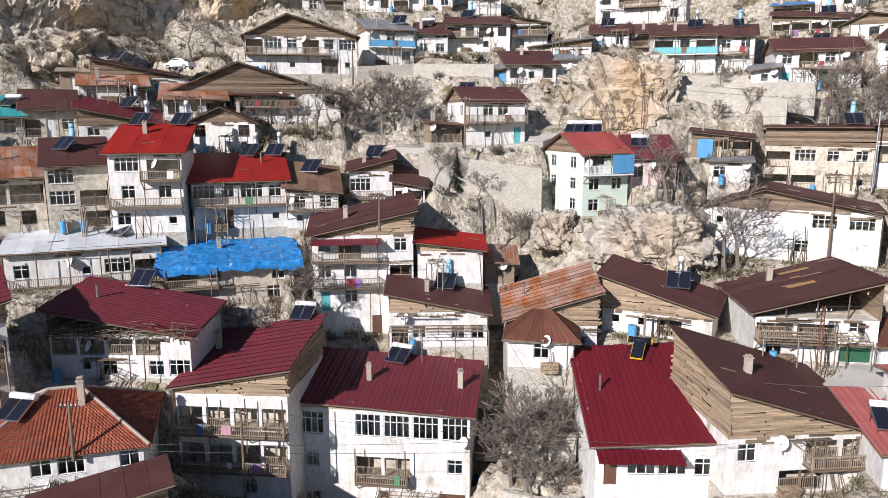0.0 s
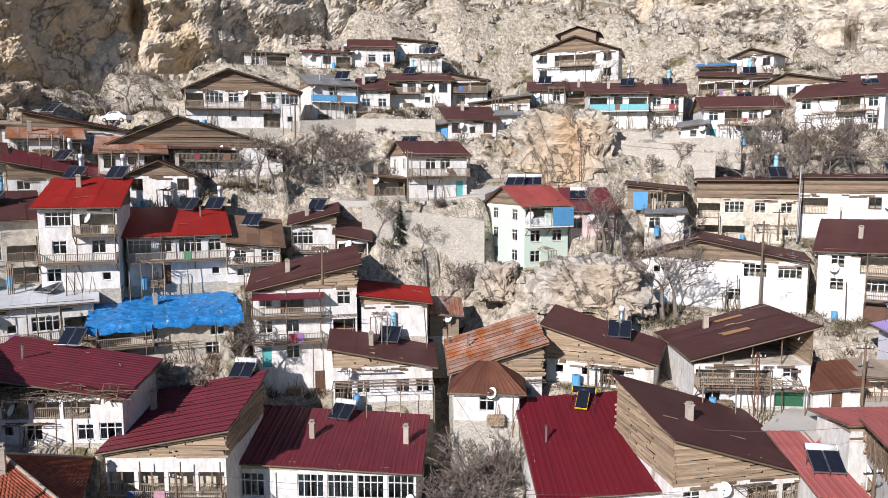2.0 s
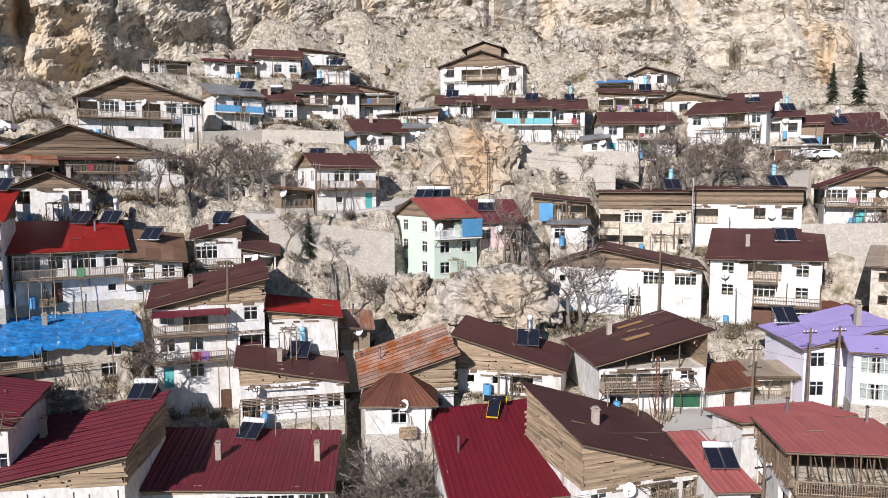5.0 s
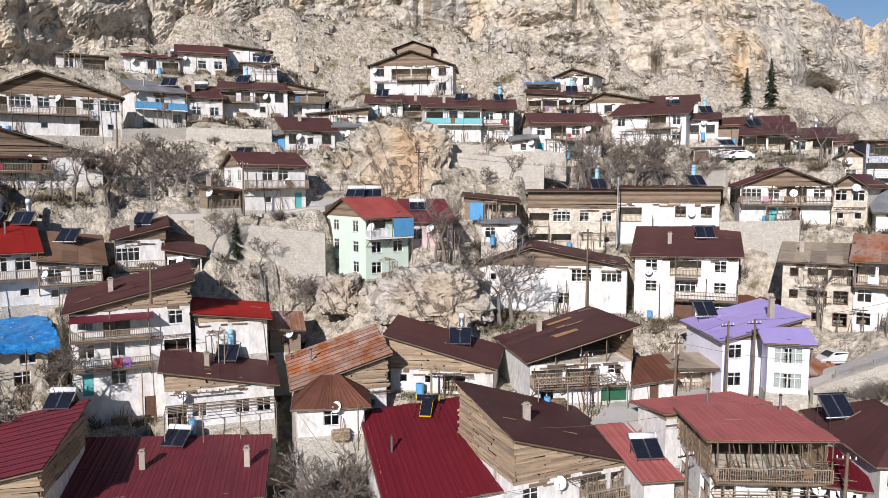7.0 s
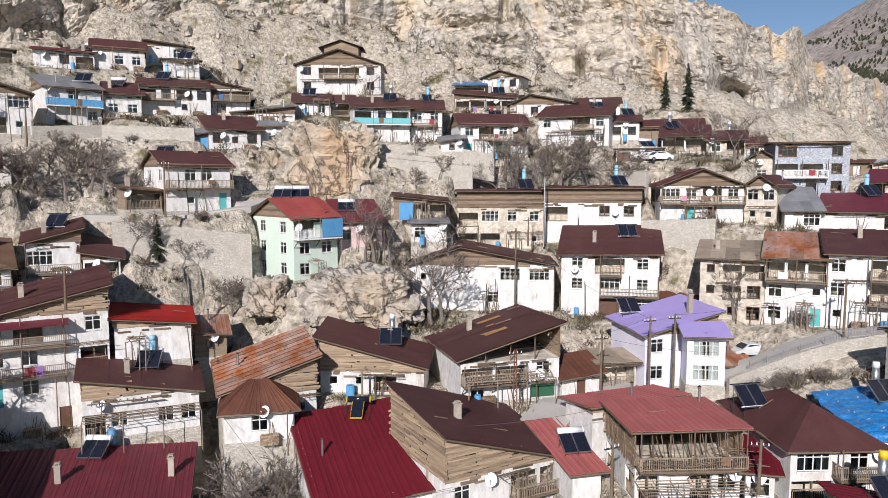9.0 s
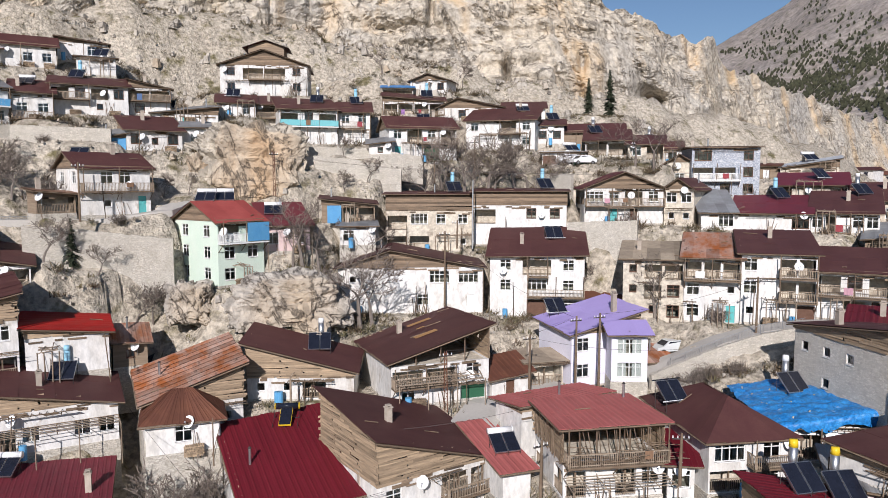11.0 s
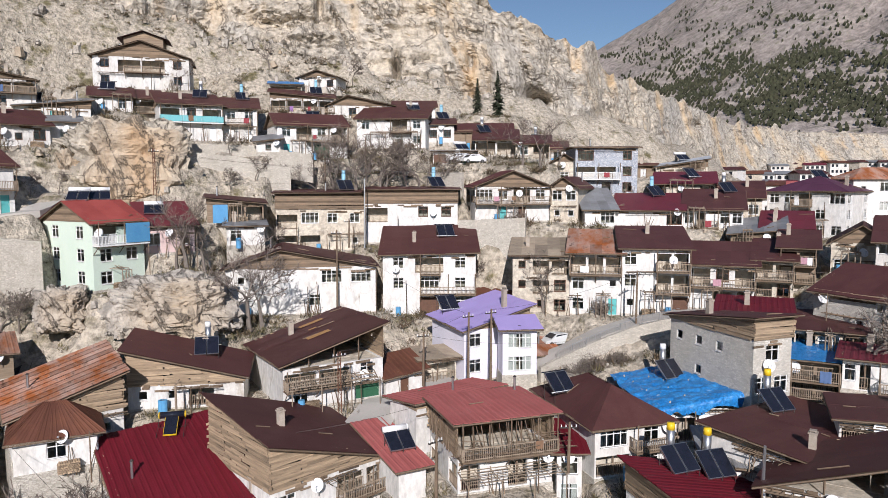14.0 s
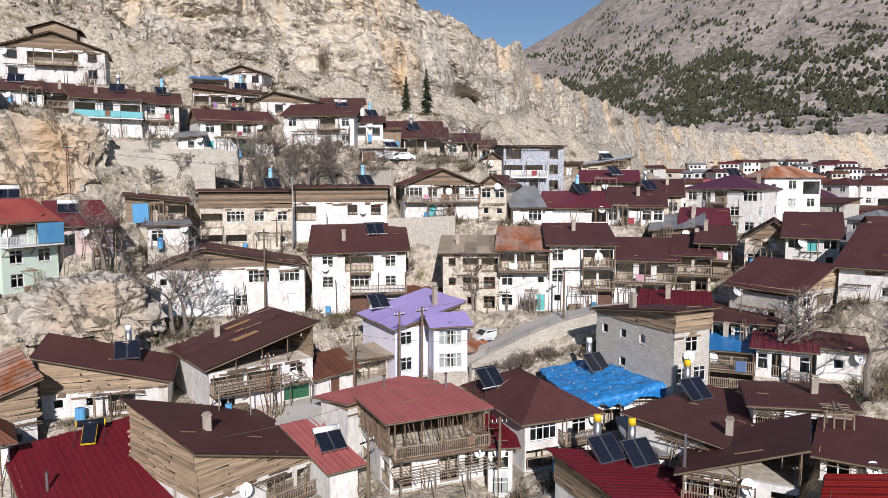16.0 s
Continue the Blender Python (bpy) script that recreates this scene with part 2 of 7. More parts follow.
def rock_mat(name, a, c, d, ochre):
    """Limestone: grey and cream faces, ochre streaks running down, dark cracks."""
    m = mat(name, a, 0.95, c, 0.9, 0.05, 0.9, 0.8, third=d, third_cut=0.62, third_scale=0.22, bump_dist=0.7, speck=0.75, speck_lo=0.62, speck_hi=1.18)
    nt = m.node_tree
    n, l = nt.nodes, nt.links
    b = n["Principled BSDF"]
    tc = n.new("ShaderNodeTexCoord")
    mp = n.new("ShaderNodeMapping")
    mp.inputs["Scale"].default_value = (0.07, 0.07, 0.014)
    l.new(tc.outputs["Object"], mp.inputs[0])
    t = n.new("ShaderNodeTexNoise")
    t.inputs["Scale"].default_value = 1.0
    t.inputs["Detail"].default_value = 6
    l.new(mp.outputs[0], t.inputs["Vector"])
    r = n.new("ShaderNodeMapRange")
    r.inputs["From Min"].default_value = 0.53
    r.inputs["From Max"].default_value = 0.68
    l.new(t.outputs[0], r.inputs["Value"])
    x = n.new("ShaderNodeMix")
    x.data_type = "RGBA"
    l.new(r.outputs[0], x.inputs[0])
    l.new(b.inputs["Base Color"].links[0].from_socket, x.inputs[6])
    x.inputs[7].default_value = (*ochre, 1)
    crack = n.new("ShaderNodeTexNoise")
    crack.inputs["Scale"].default_value = 0.09
    crack.inputs["Detail"].default_value = 9
    crack.inputs["Roughness"].default_value = 0.62
    crack.inputs["Distortion"].default_value = 1.2
    mp2 = n.new("ShaderNodeMapping")
    mp2.inputs["Scale"].default_value = (1.0, 1.0, 0.75)
    l.new(tc.outputs["Object"], mp2.inputs[0])
    l.new(mp2.outputs[0], crack.inputs["Vector"])
    sub = n.new("ShaderNodeMath")
    sub.operation = "SUBTRACT"
    sub.inputs[1].default_value = 0.5
    l.new(crack.outputs[0], sub.inputs[0])
    ab = n.new("ShaderNodeMath")
    ab.operation = "ABSOLUTE"
    l.new(sub.outputs[0], ab.inputs[0])
    r2 = n.new("ShaderNodeMapRange")
    r2.inputs["From Max"].default_value = 0.014
    r2.inputs["To Min"].default_value = 0.25
    l.new(ab.outputs[0], r2.inputs["Value"])
    x2 = n.new("ShaderNodeMix")
    x2.data_type = "RGBA"
    l.new(r2.outputs[0], x2.inputs[0])
    x2.inputs[6].default_value = (0.16, 0.13, 0.10, 1)
    l.new(x.outputs[2], x2.inputs[7])
    l.new(x2.outputs[2], b.inputs["Base Color"])
    bp = n.new("ShaderNodeBump")
    bp.inputs["Strength"].default_value = 0.7
    bp.inputs["Distance"].default_value = 0.8
    l.new(r2.outputs[0], bp.inputs["Height"])
    l.new(b.inputs["Normal"].links[0].from_socket, bp.inputs["Normal"])
    l.new(bp.outputs[0], b.inputs["Normal"])
    return m


ROCK = rock_mat("limestone", (0.56, 0.485, 0.38), (0.44, 0.41, 0.365), (0.30, 0.265, 0.22), (0.60, 0.43, 0.25))
ROCK2 = rock_mat("limestone_boulder", (0.47, 0.42, 0.355), (0.38, 0.345, 0.30), (0.25, 0.22, 0.18), (0.44, 0.35, 0.25))
ROCK3 = rock_mat("ochre_limestone", (0.50, 0.44, 0.35), (0.42, 0.375, 0.31), (0.27, 0.21, 0.155), (0.47, 0.32, 0.19))
BARK = mat("grey_bark", (0.17, 0.14, 0.12), 0.95, (0.24, 0.21, 0.18), 0.7, 3, 20, 0.4)
TWIG = mat("bare_twigs", (0.19, 0.155, 0.13), 0.95, (0.12, 0.095, 0.078), 0.7, 1, 20, 0.0, island=0.3)
THICKET = mat("brown_thicket", (0.15, 0.105, 0.07), 0.95, (0.10, 0.085, 0.045), 0.8, 0.08, 20, 0.0, island=0.4)
SCRUB = mat("dry_scrub", (0.17, 0.135, 0.08), 0.95, (0.12, 0.115, 0.055), 0.8, 0.2, 20, 0.0, island=0.45)
PINE = mat("pine_foliage", (0.046, 0.046, 0.026), 0.95, (0.032, 0.036, 0.020), 0.8, 0.02, 0.5, 0.0, island=0.45)
NEEDLE = mat("spruce_needles", (0.026, 0.034, 0.018), 0.9, (0.036, 0.042, 0.022), 0.7, 1, 20, 0.0, island=0.35)
# dark asphalt, made near black so the deep lane's shade is in the colour
SHADED_TAR = mat("asphalt_with_painted_shade", (0.055, 0.052, 0.05), 0.9, (0.08, 0.075, 0.07), 0.7, 0.5, 12, 0.3)
ASPHALT = mat("worn_concrete_road", (0.48, 0.45, 0.41), 0.9, (0.38, 0.355, 0.32), 0.7, 0.3, 6, 0.3)


# ---- mesh tools ----
class Mesher:
    def __init__(self):
        self.v, self.f = [], []

    def quad(self, a, b, c, d):
        i = len(self.v)
        self.v += [a, b, c, d]
        self.f.append((i, i + 1, i + 2, i + 3))

    def box(self, x0, x1, y0, y1, z0, z1, m=None):
        p = [(x, y, z) for z in (z0, z1) for y in (y0, y1) for x in (x0, x1)]
        if m is not None:
            p = [tuple(m @ Vector(q)) for q in p]
        i = len(self.v)
        self.v += p
        self.f += [(i + a, i + b, i + c, i + d) for a, b, c, d in
                   ((0, 2, 3, 1), (4, 5, 7, 6), (0, 1, 5, 4), (2, 6, 7, 3), (0, 4, 6, 2), (1, 3, 7, 5))]

    def bar(self, a, b, r, r2=None, sides=4):
        """A tapered bar from a to b."""
        a, b = Vector(a), Vector(b)
        d = (b - a).normalized()
        s = d.orthogonal().normalized()
        t = d.cross(s)
        r2 = r if r2 is None else r2
        i = len(self.v)
        for p, q in ((a, r), (b, r2)):
            for k in range(sides):
                w = 2 * math.pi * (k + 0.5) / sides
                self.v.append(tuple(p + s * (q * math.cos(w)) + t * (q * math.sin(w))))
        for k in range(sides):
            k2 = (k + 1) % sides
            self.f.append((i + k, i + k2, i + sides + k2, i + sides + k))
        self.f.append(tuple(i + k for k in reversed(range(sides))))
        self.f.append(tuple(i + sides + k for k in range(sides)))

    def weld(self):
        """Joins points that lie together."""
        seen, new_v, at = {}, [], []
        for p in self.v:
            q = (round(p[0], 3), round(p[1], 3), round(p[2], 3))
            if q not in seen:
                seen[q] = len(new_v)
                new_v.append(p)
            at.append(seen[q])
        self.v, self.f = new_v, [tuple(at[i] for i in f) for f in self.f]

    def data(self, name, material, smooth=False):
        me = bpy.data.meshes.new(name)
        me.from_pydata(self.v, [], self.f)
        me.materials.append(material)
        if smooth:
            me.polygons.foreach_set("use_smooth", [True] * len(me.polygons))
        me.update()
        return me


def part(name, me, parent, m=None, label="", kind=""):
    """Links mesh data (or a Mesher with its material) as one part under a thing."""
    ob = new(name, me)
    ob.parent = parent
    if m is not None:
        ob.matrix_basis = m
    return tagged(ob, label=label, kind=kind)


def thing(name, m, label, category, group="", kind=""):
    ob = new(name)
    ob.empty_display_size = 0.3
    ob.matrix_world = m
    return tagged(ob, label, category, group, kind)


CACHE = {}


def window_frame(w, h, kind, paint):
    key = ("frame", w, h, kind, paint)
    if key not in CACHE:
        k = Mesher()
        t, cols = 0.07, max(1, round(w / 0.6))
        xs, zs = [-w / 2], [0.0]
        for i in range(cols):
            a, b = -w / 2 + w * i / cols, -w / 2 + w * (i + 1) / cols
            xs += [a + (t if i == 0 else 0.035), b - (t if i == cols - 1 else 0.035)]
        xs.append(w / 2)
        zs += [t, h * 0.66, h * 0.66 + 0.06, h - t, h] if h > 1.0 else [t, h - t, h]
        solid = lambda i, j: not (0 <= i < len(xs) - 1 and 0 <= j < len(zs) - 1) or i % 2 == 0 or j % 2 == 0
        for i in range(len(xs) - 1):
            for j in range(len(zs) - 1):
                a, b, c, d = xs[i], xs[i + 1], zs[j], zs[j + 1]
                if solid(i, j):
                    k.quad((a, 0.06, c), (b, 0.06, c), (b, 0.06, d), (a, 0.06, d))
                    k.quad((b, 0.14, c), (a, 0.14, c), (a, 0.14, d), (b, 0.14, d))
                else:
                    k.quad((a, 0.06, c), (a, 0.14, c), (b, 0.14, c), (b, 0.06, c))
                    k.quad((a, 0.14, d), (a, 0.06, d), (b, 0.06, d), (b, 0.14, d))
                    k.quad((a, 0.14, c), (a, 0.06, c), (a, 0.06, d), (a, 0.14, d))
                    k.quad((b, 0.06, c), (b, 0.14, c), (b, 0.14, d), (b, 0.06, d))
        k.box(-w / 2, w / 2, -0.07, 0.06, -0.05, 0.0)
        k.weld()
        p = Mesher()
        p.quad((-w / 2 + t, 0.1, t), (w / 2 - t, 0.1, t), (w / 2 - t, 0.1, h - t), (-w / 2 + t, 0.1, h - t))
        c = Mesher()
        n = 14
        for a, b in ((-w / 2, -w * 0.12), (w * 0.12, w / 2)):
            for i in range(n):
                x0, x1 = a + (b - a) * i / n, a + (b - a) * (i + 1) / n
                y0, y1 = 0.2 + 0.03 * (i % 2), 0.2 + 0.03 * ((i + 1) % 2)
                c.quad((x0, y0, 0.03), (x1, y1, 0.03), (x1, y1, h), (x0, y0, h))
        CACHE[key] = (k.data("window_frame", PAINT[paint]), p.data("pane", GLASS), c.data("curtain", CURTAIN))
    return CACHE[key]


def door_leaf(w, h, paint):
    key = ("door", w, h, paint)
    if key not in CACHE:
        k = Mesher()
        k.box(-w / 2, w / 2, 0.10, 0.15, 0, h)
        for z0, z1 in ((0.15, h * 0.45), (h * 0.52, h - 0.15)):
            for x0, x1 in ((-w / 2 + 0.1, -0.04), (0.04, w / 2 - 0.1)):
                k.box(x0, x1, 0.08, 0.10, z0, z1)
        q = Mesher()
        q.bar((w / 2 - 0.12, 0.05, h * 0.5), (w / 2 - 0.12, 0.05, h * 0.5 + 0.14), 0.015)
        CACHE[key] = (k.data("door", PAINT[paint]), q.data("handle", METAL))
    return CACHE[key]


def rail_mesh(L, col):
    key = ("rail", round(L, 1), col)
    if key not in CACHE:
        L = round(L, 1)
        k = Mesher()
        k.box(0, L, -0.03, 0.03, 0.86, 0.93)
        k.box(0, L, -0.025, 0.025, 0.10, 0.16)
        if col in ("rail", "white"):
            n = max(2, int(L / 0.15))
            for i in range(n + 1):
                x = L * i / n
                k.box(x - 0.02, x + 0.02, -0.02, 0.02, 0.02, 0.88)
        else:
            n = max(2, int(L / 0.35))
            for i in range(n):
                k.box(L * i / n + 0.01, L * (i + 1) / n - 0.01, -0.02, 0.02, 0.05, 0.86)
        CACHE[key] = k.data("railing", RAIL if col == "rail" else PAINT[col])
    return CACHE[key]


SIZES = {"w": (1.3, 1.35), "W": (2.3, 1.4), "T": (2.2, 2.0), "s": (0.8, 0.85), "d": (0.95, 2.0), "g": (2.3, 2.1)}
PADS = []  # plan rectangles that the ground is levelled to: x, y, rot, half width, depth, z
LABELS = {"white": "whitewashed", "cream": "worn cream-plastered", "mint": "mint-green plastered", "lilac": "pale lilac", "rose": "faded rose",
          "slate": "grey-blue stone", "stone": "rubble-stone", "wood": "weathered plank", "blue": "blue-painted", "teal": "teal-walled"}
ROOFNAMES = {"brown": "dark brown sheet", "maroon": "maroon corrugated", "crimson": "crimson corrugated", "red": "bright red sheet", "redp": "faded red",
             "pink": "faded salmon sheet", "rust": "rusty zinc", "rustbrown": "rust-brown sheet", "tan": "tan-brown sheet", "grey": "grey zinc",
             "white": "pale sheet", "purple": "lavender sheet", "plum": "plum sheet", "tile": "clay tile", "blue": "blue tarpaulin", "teal": "turquoise", "bare": "bare rafter"}


def roof_sheets(k, e0, e1, t1, t0, rib, rng, rows=1, thick=0.035, ragged=0.07):
    """Sheets laid side by side from the eave e0-e1 up to the top t0-t1, ribbed where rib is true."""
    e0, e1, t1, t0 = (Vector(p) for p in (e0, e1, t1, t0))
    width = max((e1 - e0).length, (t1 - t0).length)
    n = max(1, round(width / (0.95 if rib else 1.4)))
    up = (e1 - e0).cross(t0 - e0).normalized() if (t0 - e0).length > 0.01 else Vector((0, 0, 1))
    prof = [(0, 0.0), (0.14, 0.03), (0.20, 0.03), (0.26, 0), (0.47, 0), (0.53, 0.03), (0.6, 0.03), (0.66, 0.0), (0.93, 0.0), (1.0, 0.03)] if rib else [(0, 0), (1, 0.015)]
    for i in range(n):
        lift = rng.uniform(0, 0.008 if rib else 0.02)
        a0, a1 = rng.uniform(-ragged, ragged), rng.uniform(-0.01, 0.01)
        cuts = [0.0] + sorted(rng.uniform(0.35, 0.65) for _ in range(rows - 1)) + [1.0]
        for r in range(len(cuts) - 1):
            base = len(k.v)
            for f, hgt in prof:
                s = (i + f) / n
                lo, hi = e0.lerp(e1, s), t0.lerp(t1, s)
                for g in (cuts[r] + (a0 / max(1, (hi - lo).length) if r == 0 else -0.02), cuts[r + 1] + a1):
                    p = lo.lerp(hi, g) + up * (hgt + lift + (0.012 if r else 0))
                    k.v.append(tuple(p))
                    k.v.append(tuple(p - up * thick))
            m = len(prof)
            for j in range(m - 1):
                q = base + 4 * j
                k.f.append((q, q + 4, q + 6, q + 2))
                k.f.append((q + 1, q + 3, q + 7, q + 5))
                k.f.append((q, q + 1, q + 5, q + 4))
                k.f.append((q + 2, q + 6, q + 7, q + 3))


def roof_tiles(k, e0, e1, t1, t0, rng):
    e0, e1, t1, t0 = (Vector(p) for p in (e0, e1, t1, t0))
    rows = max(2, int((t0 - e0).length / 0.36))
    up = (e1 - e0).cross(t0 - e0).normalized()
    for r in range(rows):
        g0, g1 = r / rows - 0.02, (r + 1) / rows
        a0, a1, b0, b1 = e0.lerp(t0, g0), e1.lerp(t1, g0), e0.lerp(t0, g1), e1.lerp(t1, g1)
        n = max(2, int((a1 - a0).length / 0.24))
        for i in range(n):
            base = len(k.v)
            h = rng.uniform(0, 0.015)
            for f, z in ((0.02, 0.0), (0.25, 0.055), (0.55, 0.06), (0.8, 0.0), (1.0, 0.0)):
                s = (i + f) / n
                k.v.append(tuple(a0.lerp(a1, s) + up * (z + 0.05 + h)))
                k.v.append(tuple(b0.lerp(b1, s) + up * (z + 0.01 + h)))
                k.v.append(tuple(a0.lerp(a1, s) + up * (z + 0.005 + h)))
            for j in range(4):
                q = base + 3 * j
                k.f.append((q, q + 3, q + 4, q + 1))
                k.f.append((q + 2, q + 5, q + 3, q))


def solar_heater(parent_m, u, v, z, kind="tank", yaw=0, label=""):
    """A roof water heater: collectors on a stand and a tank; a thing of its own."""
    m = parent_m @ Matrix.Translation((u, v, z)) @ pose(0, 0, 0, 0, 0, yaw)
    key = ("solar", kind)
    names = {"tank": ("white cylinder tank above two dark collectors", WHITEMETAL), "up": ("upright metal tank and dark solar collectors", METAL),
             "yellow": ("dark tank with yellow caps over a dark collector", PANEL), "blue": ("upright blue tank with two dark collectors", BLUEMETAL),
             "panels": ("row of dark solar collectors on a stand", PANEL), "ytop": ("metal tank with a yellow cap and dark collectors", METAL)}
    text, tm = names[kind]
    ob = thing("solar_water_heater", m, text + " on a roof", "solar heater", "roof solar heaters")
    if key not in CACHE:
        k = Mesher()
        low = kind in ("tank", "yellow")
        tilt = pose(0, 0, 0.12, 30 if low else 40, 0, 0)
        zt = 1.2 if low else 1.65
        k.box(-0.48, 0.48, 0, 1.9, 0, 0.09, tilt)
        f = Mesher()
        for a in (-0.5, 0.475):
            f.box(a, a + 0.025, -0.02, 1.92, -0.02, 0.11, tilt)
        f.box(-0.5, 0.5, -0.03, 0.01, -0.02, 0.11, tilt)
        f.box(-0.5, 0.5, 1.9, 1.94, -0.02, 0.11, tilt)
        s = Mesher()
        for x in (-1.0, 0, 1.0):
            s.bar((x, 1.4, -0.9), (x, 1.4, zt - 0.2), 0.025)
            s.bar((x, 0.0, -0.7), (x, 0.0, 0.2), 0.025)
            s.bar((x, 0.0, 0.05), (x, 1.4, zt - 0.5), 0.02)
        s.bar((-1.0, 1.4, 0.3), (1.0, 1.4, 0.3), 0.02)
        t = Mesher()
        caps = Mesher()
        if kind in ("tank", "yellow"):
            t.bar((-0.95, 1.75, zt), (0.95, 1.75, zt), 0.27, sides=14)
            caps.bar((-0.035, 1.75, zt), (0.035, 1.75, zt), 0.28, sides=14)
        elif kind != "panels":
            t.bar((0.1, 1.75, 0.6), (0.1, 1.75, 2.3), 0.27, sides=14)
            caps.bar((0.1, 1.75, 2.3), (0.1, 1.75, 2.75), 0.28, 0.24, sides=14)
        else:
            t.bar((-1.3, 1.45, 1.5), (1.3, 1.45, 1.5), 0.05, sides=8)
            caps.bar((-1.3, 0.0, 0.2), (1.3, 0.0, 0.2), 0.04, sides=8)
        cm = {"yellow": YELLOW, "ytop": YELLOW, "blue": BLUEMETAL}.get(kind, WHITEMETAL)
        CACHE[key] = (k.data("collector", PANEL), f.data("collector_frame", YELLOW if kind == "yellow" else METAL), s.data("stand", DARKMETAL), t.data("tank", tm, True), caps.data("tank_cap", cm, True))
    k, f, s, t, c = CACHE[key]
    for x in ((-0.53, 0.53) if kind != "yellow" else (0.0,)) if kind != "panels" else (-0.53, 0.53):
        col = part("collector", k, ob, Matrix.Translation((x, 0, 0)))
        part("collector_frame", f, col)
    part("stand", s, ob)
    tank = part("tank", t, ob)
    for x in (-0.985, 0.985) if kind in ("tank", "yellow") else (0.0,):
        part("tank_cap", c, tank, Matrix.Translation((x, 0, 0)))
    return ob


def dish(m, r=0.42):
    """A satellite dish on a bracket."""
    ob = thing("satellite_dish", m, "pale satellite dish on a bent metal bracket", "satellite dish", "satellite dishes")
    if "dish" not in CACHE:
        k = Mesher()
        n, rings = 16, 4
        k.v.append((0, 0, 0))
        for j in range(1, rings + 1):
            q = j / rings
            for i in range(n):
                w = 2 * math.pi * i / n
                k.v.append((0.45 * q * math.cos(w), -0.12 * q * q, 0.5 * q * math.sin(w)))
        for i in range(n):
            k.f.append((0, 1 + i, 1 + (i + 1) % n))
        for j in range(rings - 1):
            for i in range(n):
                a, b = 1 + j * n + i, 1 + j * n + (i + 1) % n
                k.f.append((a, a + n, b + n, b))
        a = Mesher()
        a.bar((0, -0.1, -0.45), (0, -0.55, -0.1), 0.015)
        a.box(-0.05, 0.05, -0.65, -0.53, -0.14, -0.04)
        p = Mesher()
        p.bar((0, 0.05, 0), (0, 0.25, -0.1), 0.03)
        p.bar((0, 0.25, 0.1), (0, 0.25, -0.9), 0.03)
        CACHE["dish"] = (k.data("reflector", WHITEMETAL, True), a.data("feed_arm", METAL), p.data("bracket", METAL))
    d, a, p = CACHE["dish"]
    turn = pose(0, 0, 0, -28, 0, 0)
    part("reflector", d, ob, turn)
    part("feed_arm", a, ob, turn)
    part("bracket", p, ob)
    return ob


def chimney(parent, u, v, z, h, kind):
    key = ("chimney", kind)
    if key not in CACHE:
        k, c = Mesher(), Mesher()
        if kind == "pipe":
            k.bar((0, 0, -0.6), (0, 0, 1.2), 0.1, sides=10)
            c.bar((0, 0, 1.22), (0, 0, 1.34), 0.16, 0.05, sides=10)
        else:
            k.box(-0.22, 0.22, -0.22, 0.22, -0.8, 1.2)
            c.box(-0.28, 0.28, -0.28, 0.28, 1.2, 1.28)
            c.box(-0.2, 0.2, -0.2, 0.2, 1.36, 1.42)
            for a in (-0.16, 0.12):
                c.box(a, a + 0.05, -0.18, 0.18, 1.28, 1.36)
        CACHE[key] = (k.data("chimney", METAL if kind == "pipe" else BRICKM), c.data("chimney_cap", DARKMETAL if kind == "pipe" else BRICKM))
    k, c = CACHE[key]
    ob = part("chimney", k, parent, Matrix.Translation((u, v, z)) @ Matrix.Diagonal((1, 1, h, 1)))
    part("chimney_cap", c, ob)


def yard_thing(m, rng):
    """A barrel or a stack of firewood standing in front of a house."""
    kind = rng.choice(["barrel", "firewood", "firewood"])
    if ("yard", kind) not in CACHE:
        k = Mesher()
        if kind == "barrel":
            for z0, z1 in ((-0.3, 0.28), (0.3, 0.58), (0.6, 0.9)):
                k.bar((0, 0, z0), (0, 0, z1), 0.29, sides=12)
            for z in (0.27, 0.57):
                k.bar((0, 0, z), (0, 0, z + 0.05), 0.305, sides=12)
        elif kind == "firewood":
            for r in range(6):
                for c in range(9):
                    o = rng.uniform(-0.06, 0.06)
                    k.bar((c * 0.16 + (r % 2) * 0.08, o, r * 0.14 - 0.15), (c * 0.16 + (r % 2) * 0.08, 0.6 + o, r * 0.14 - 0.15), 0.075, sides=6)
        CACHE[("yard", kind)] = k.data(kind, {"barrel": PAINT["bluep"], "firewood": BOARD}[kind])
    ob = new(kind, CACHE[("yard", kind)])
    ob.matrix_world = m
    words = {"barrel": "faded blue ribbed plastic barrel by a wall", "firewood": "stack of split firewood against a house wall"}
    tagged(ob, words[kind], kind, "yard clutter", "stuff" if kind == "firewood" else "")


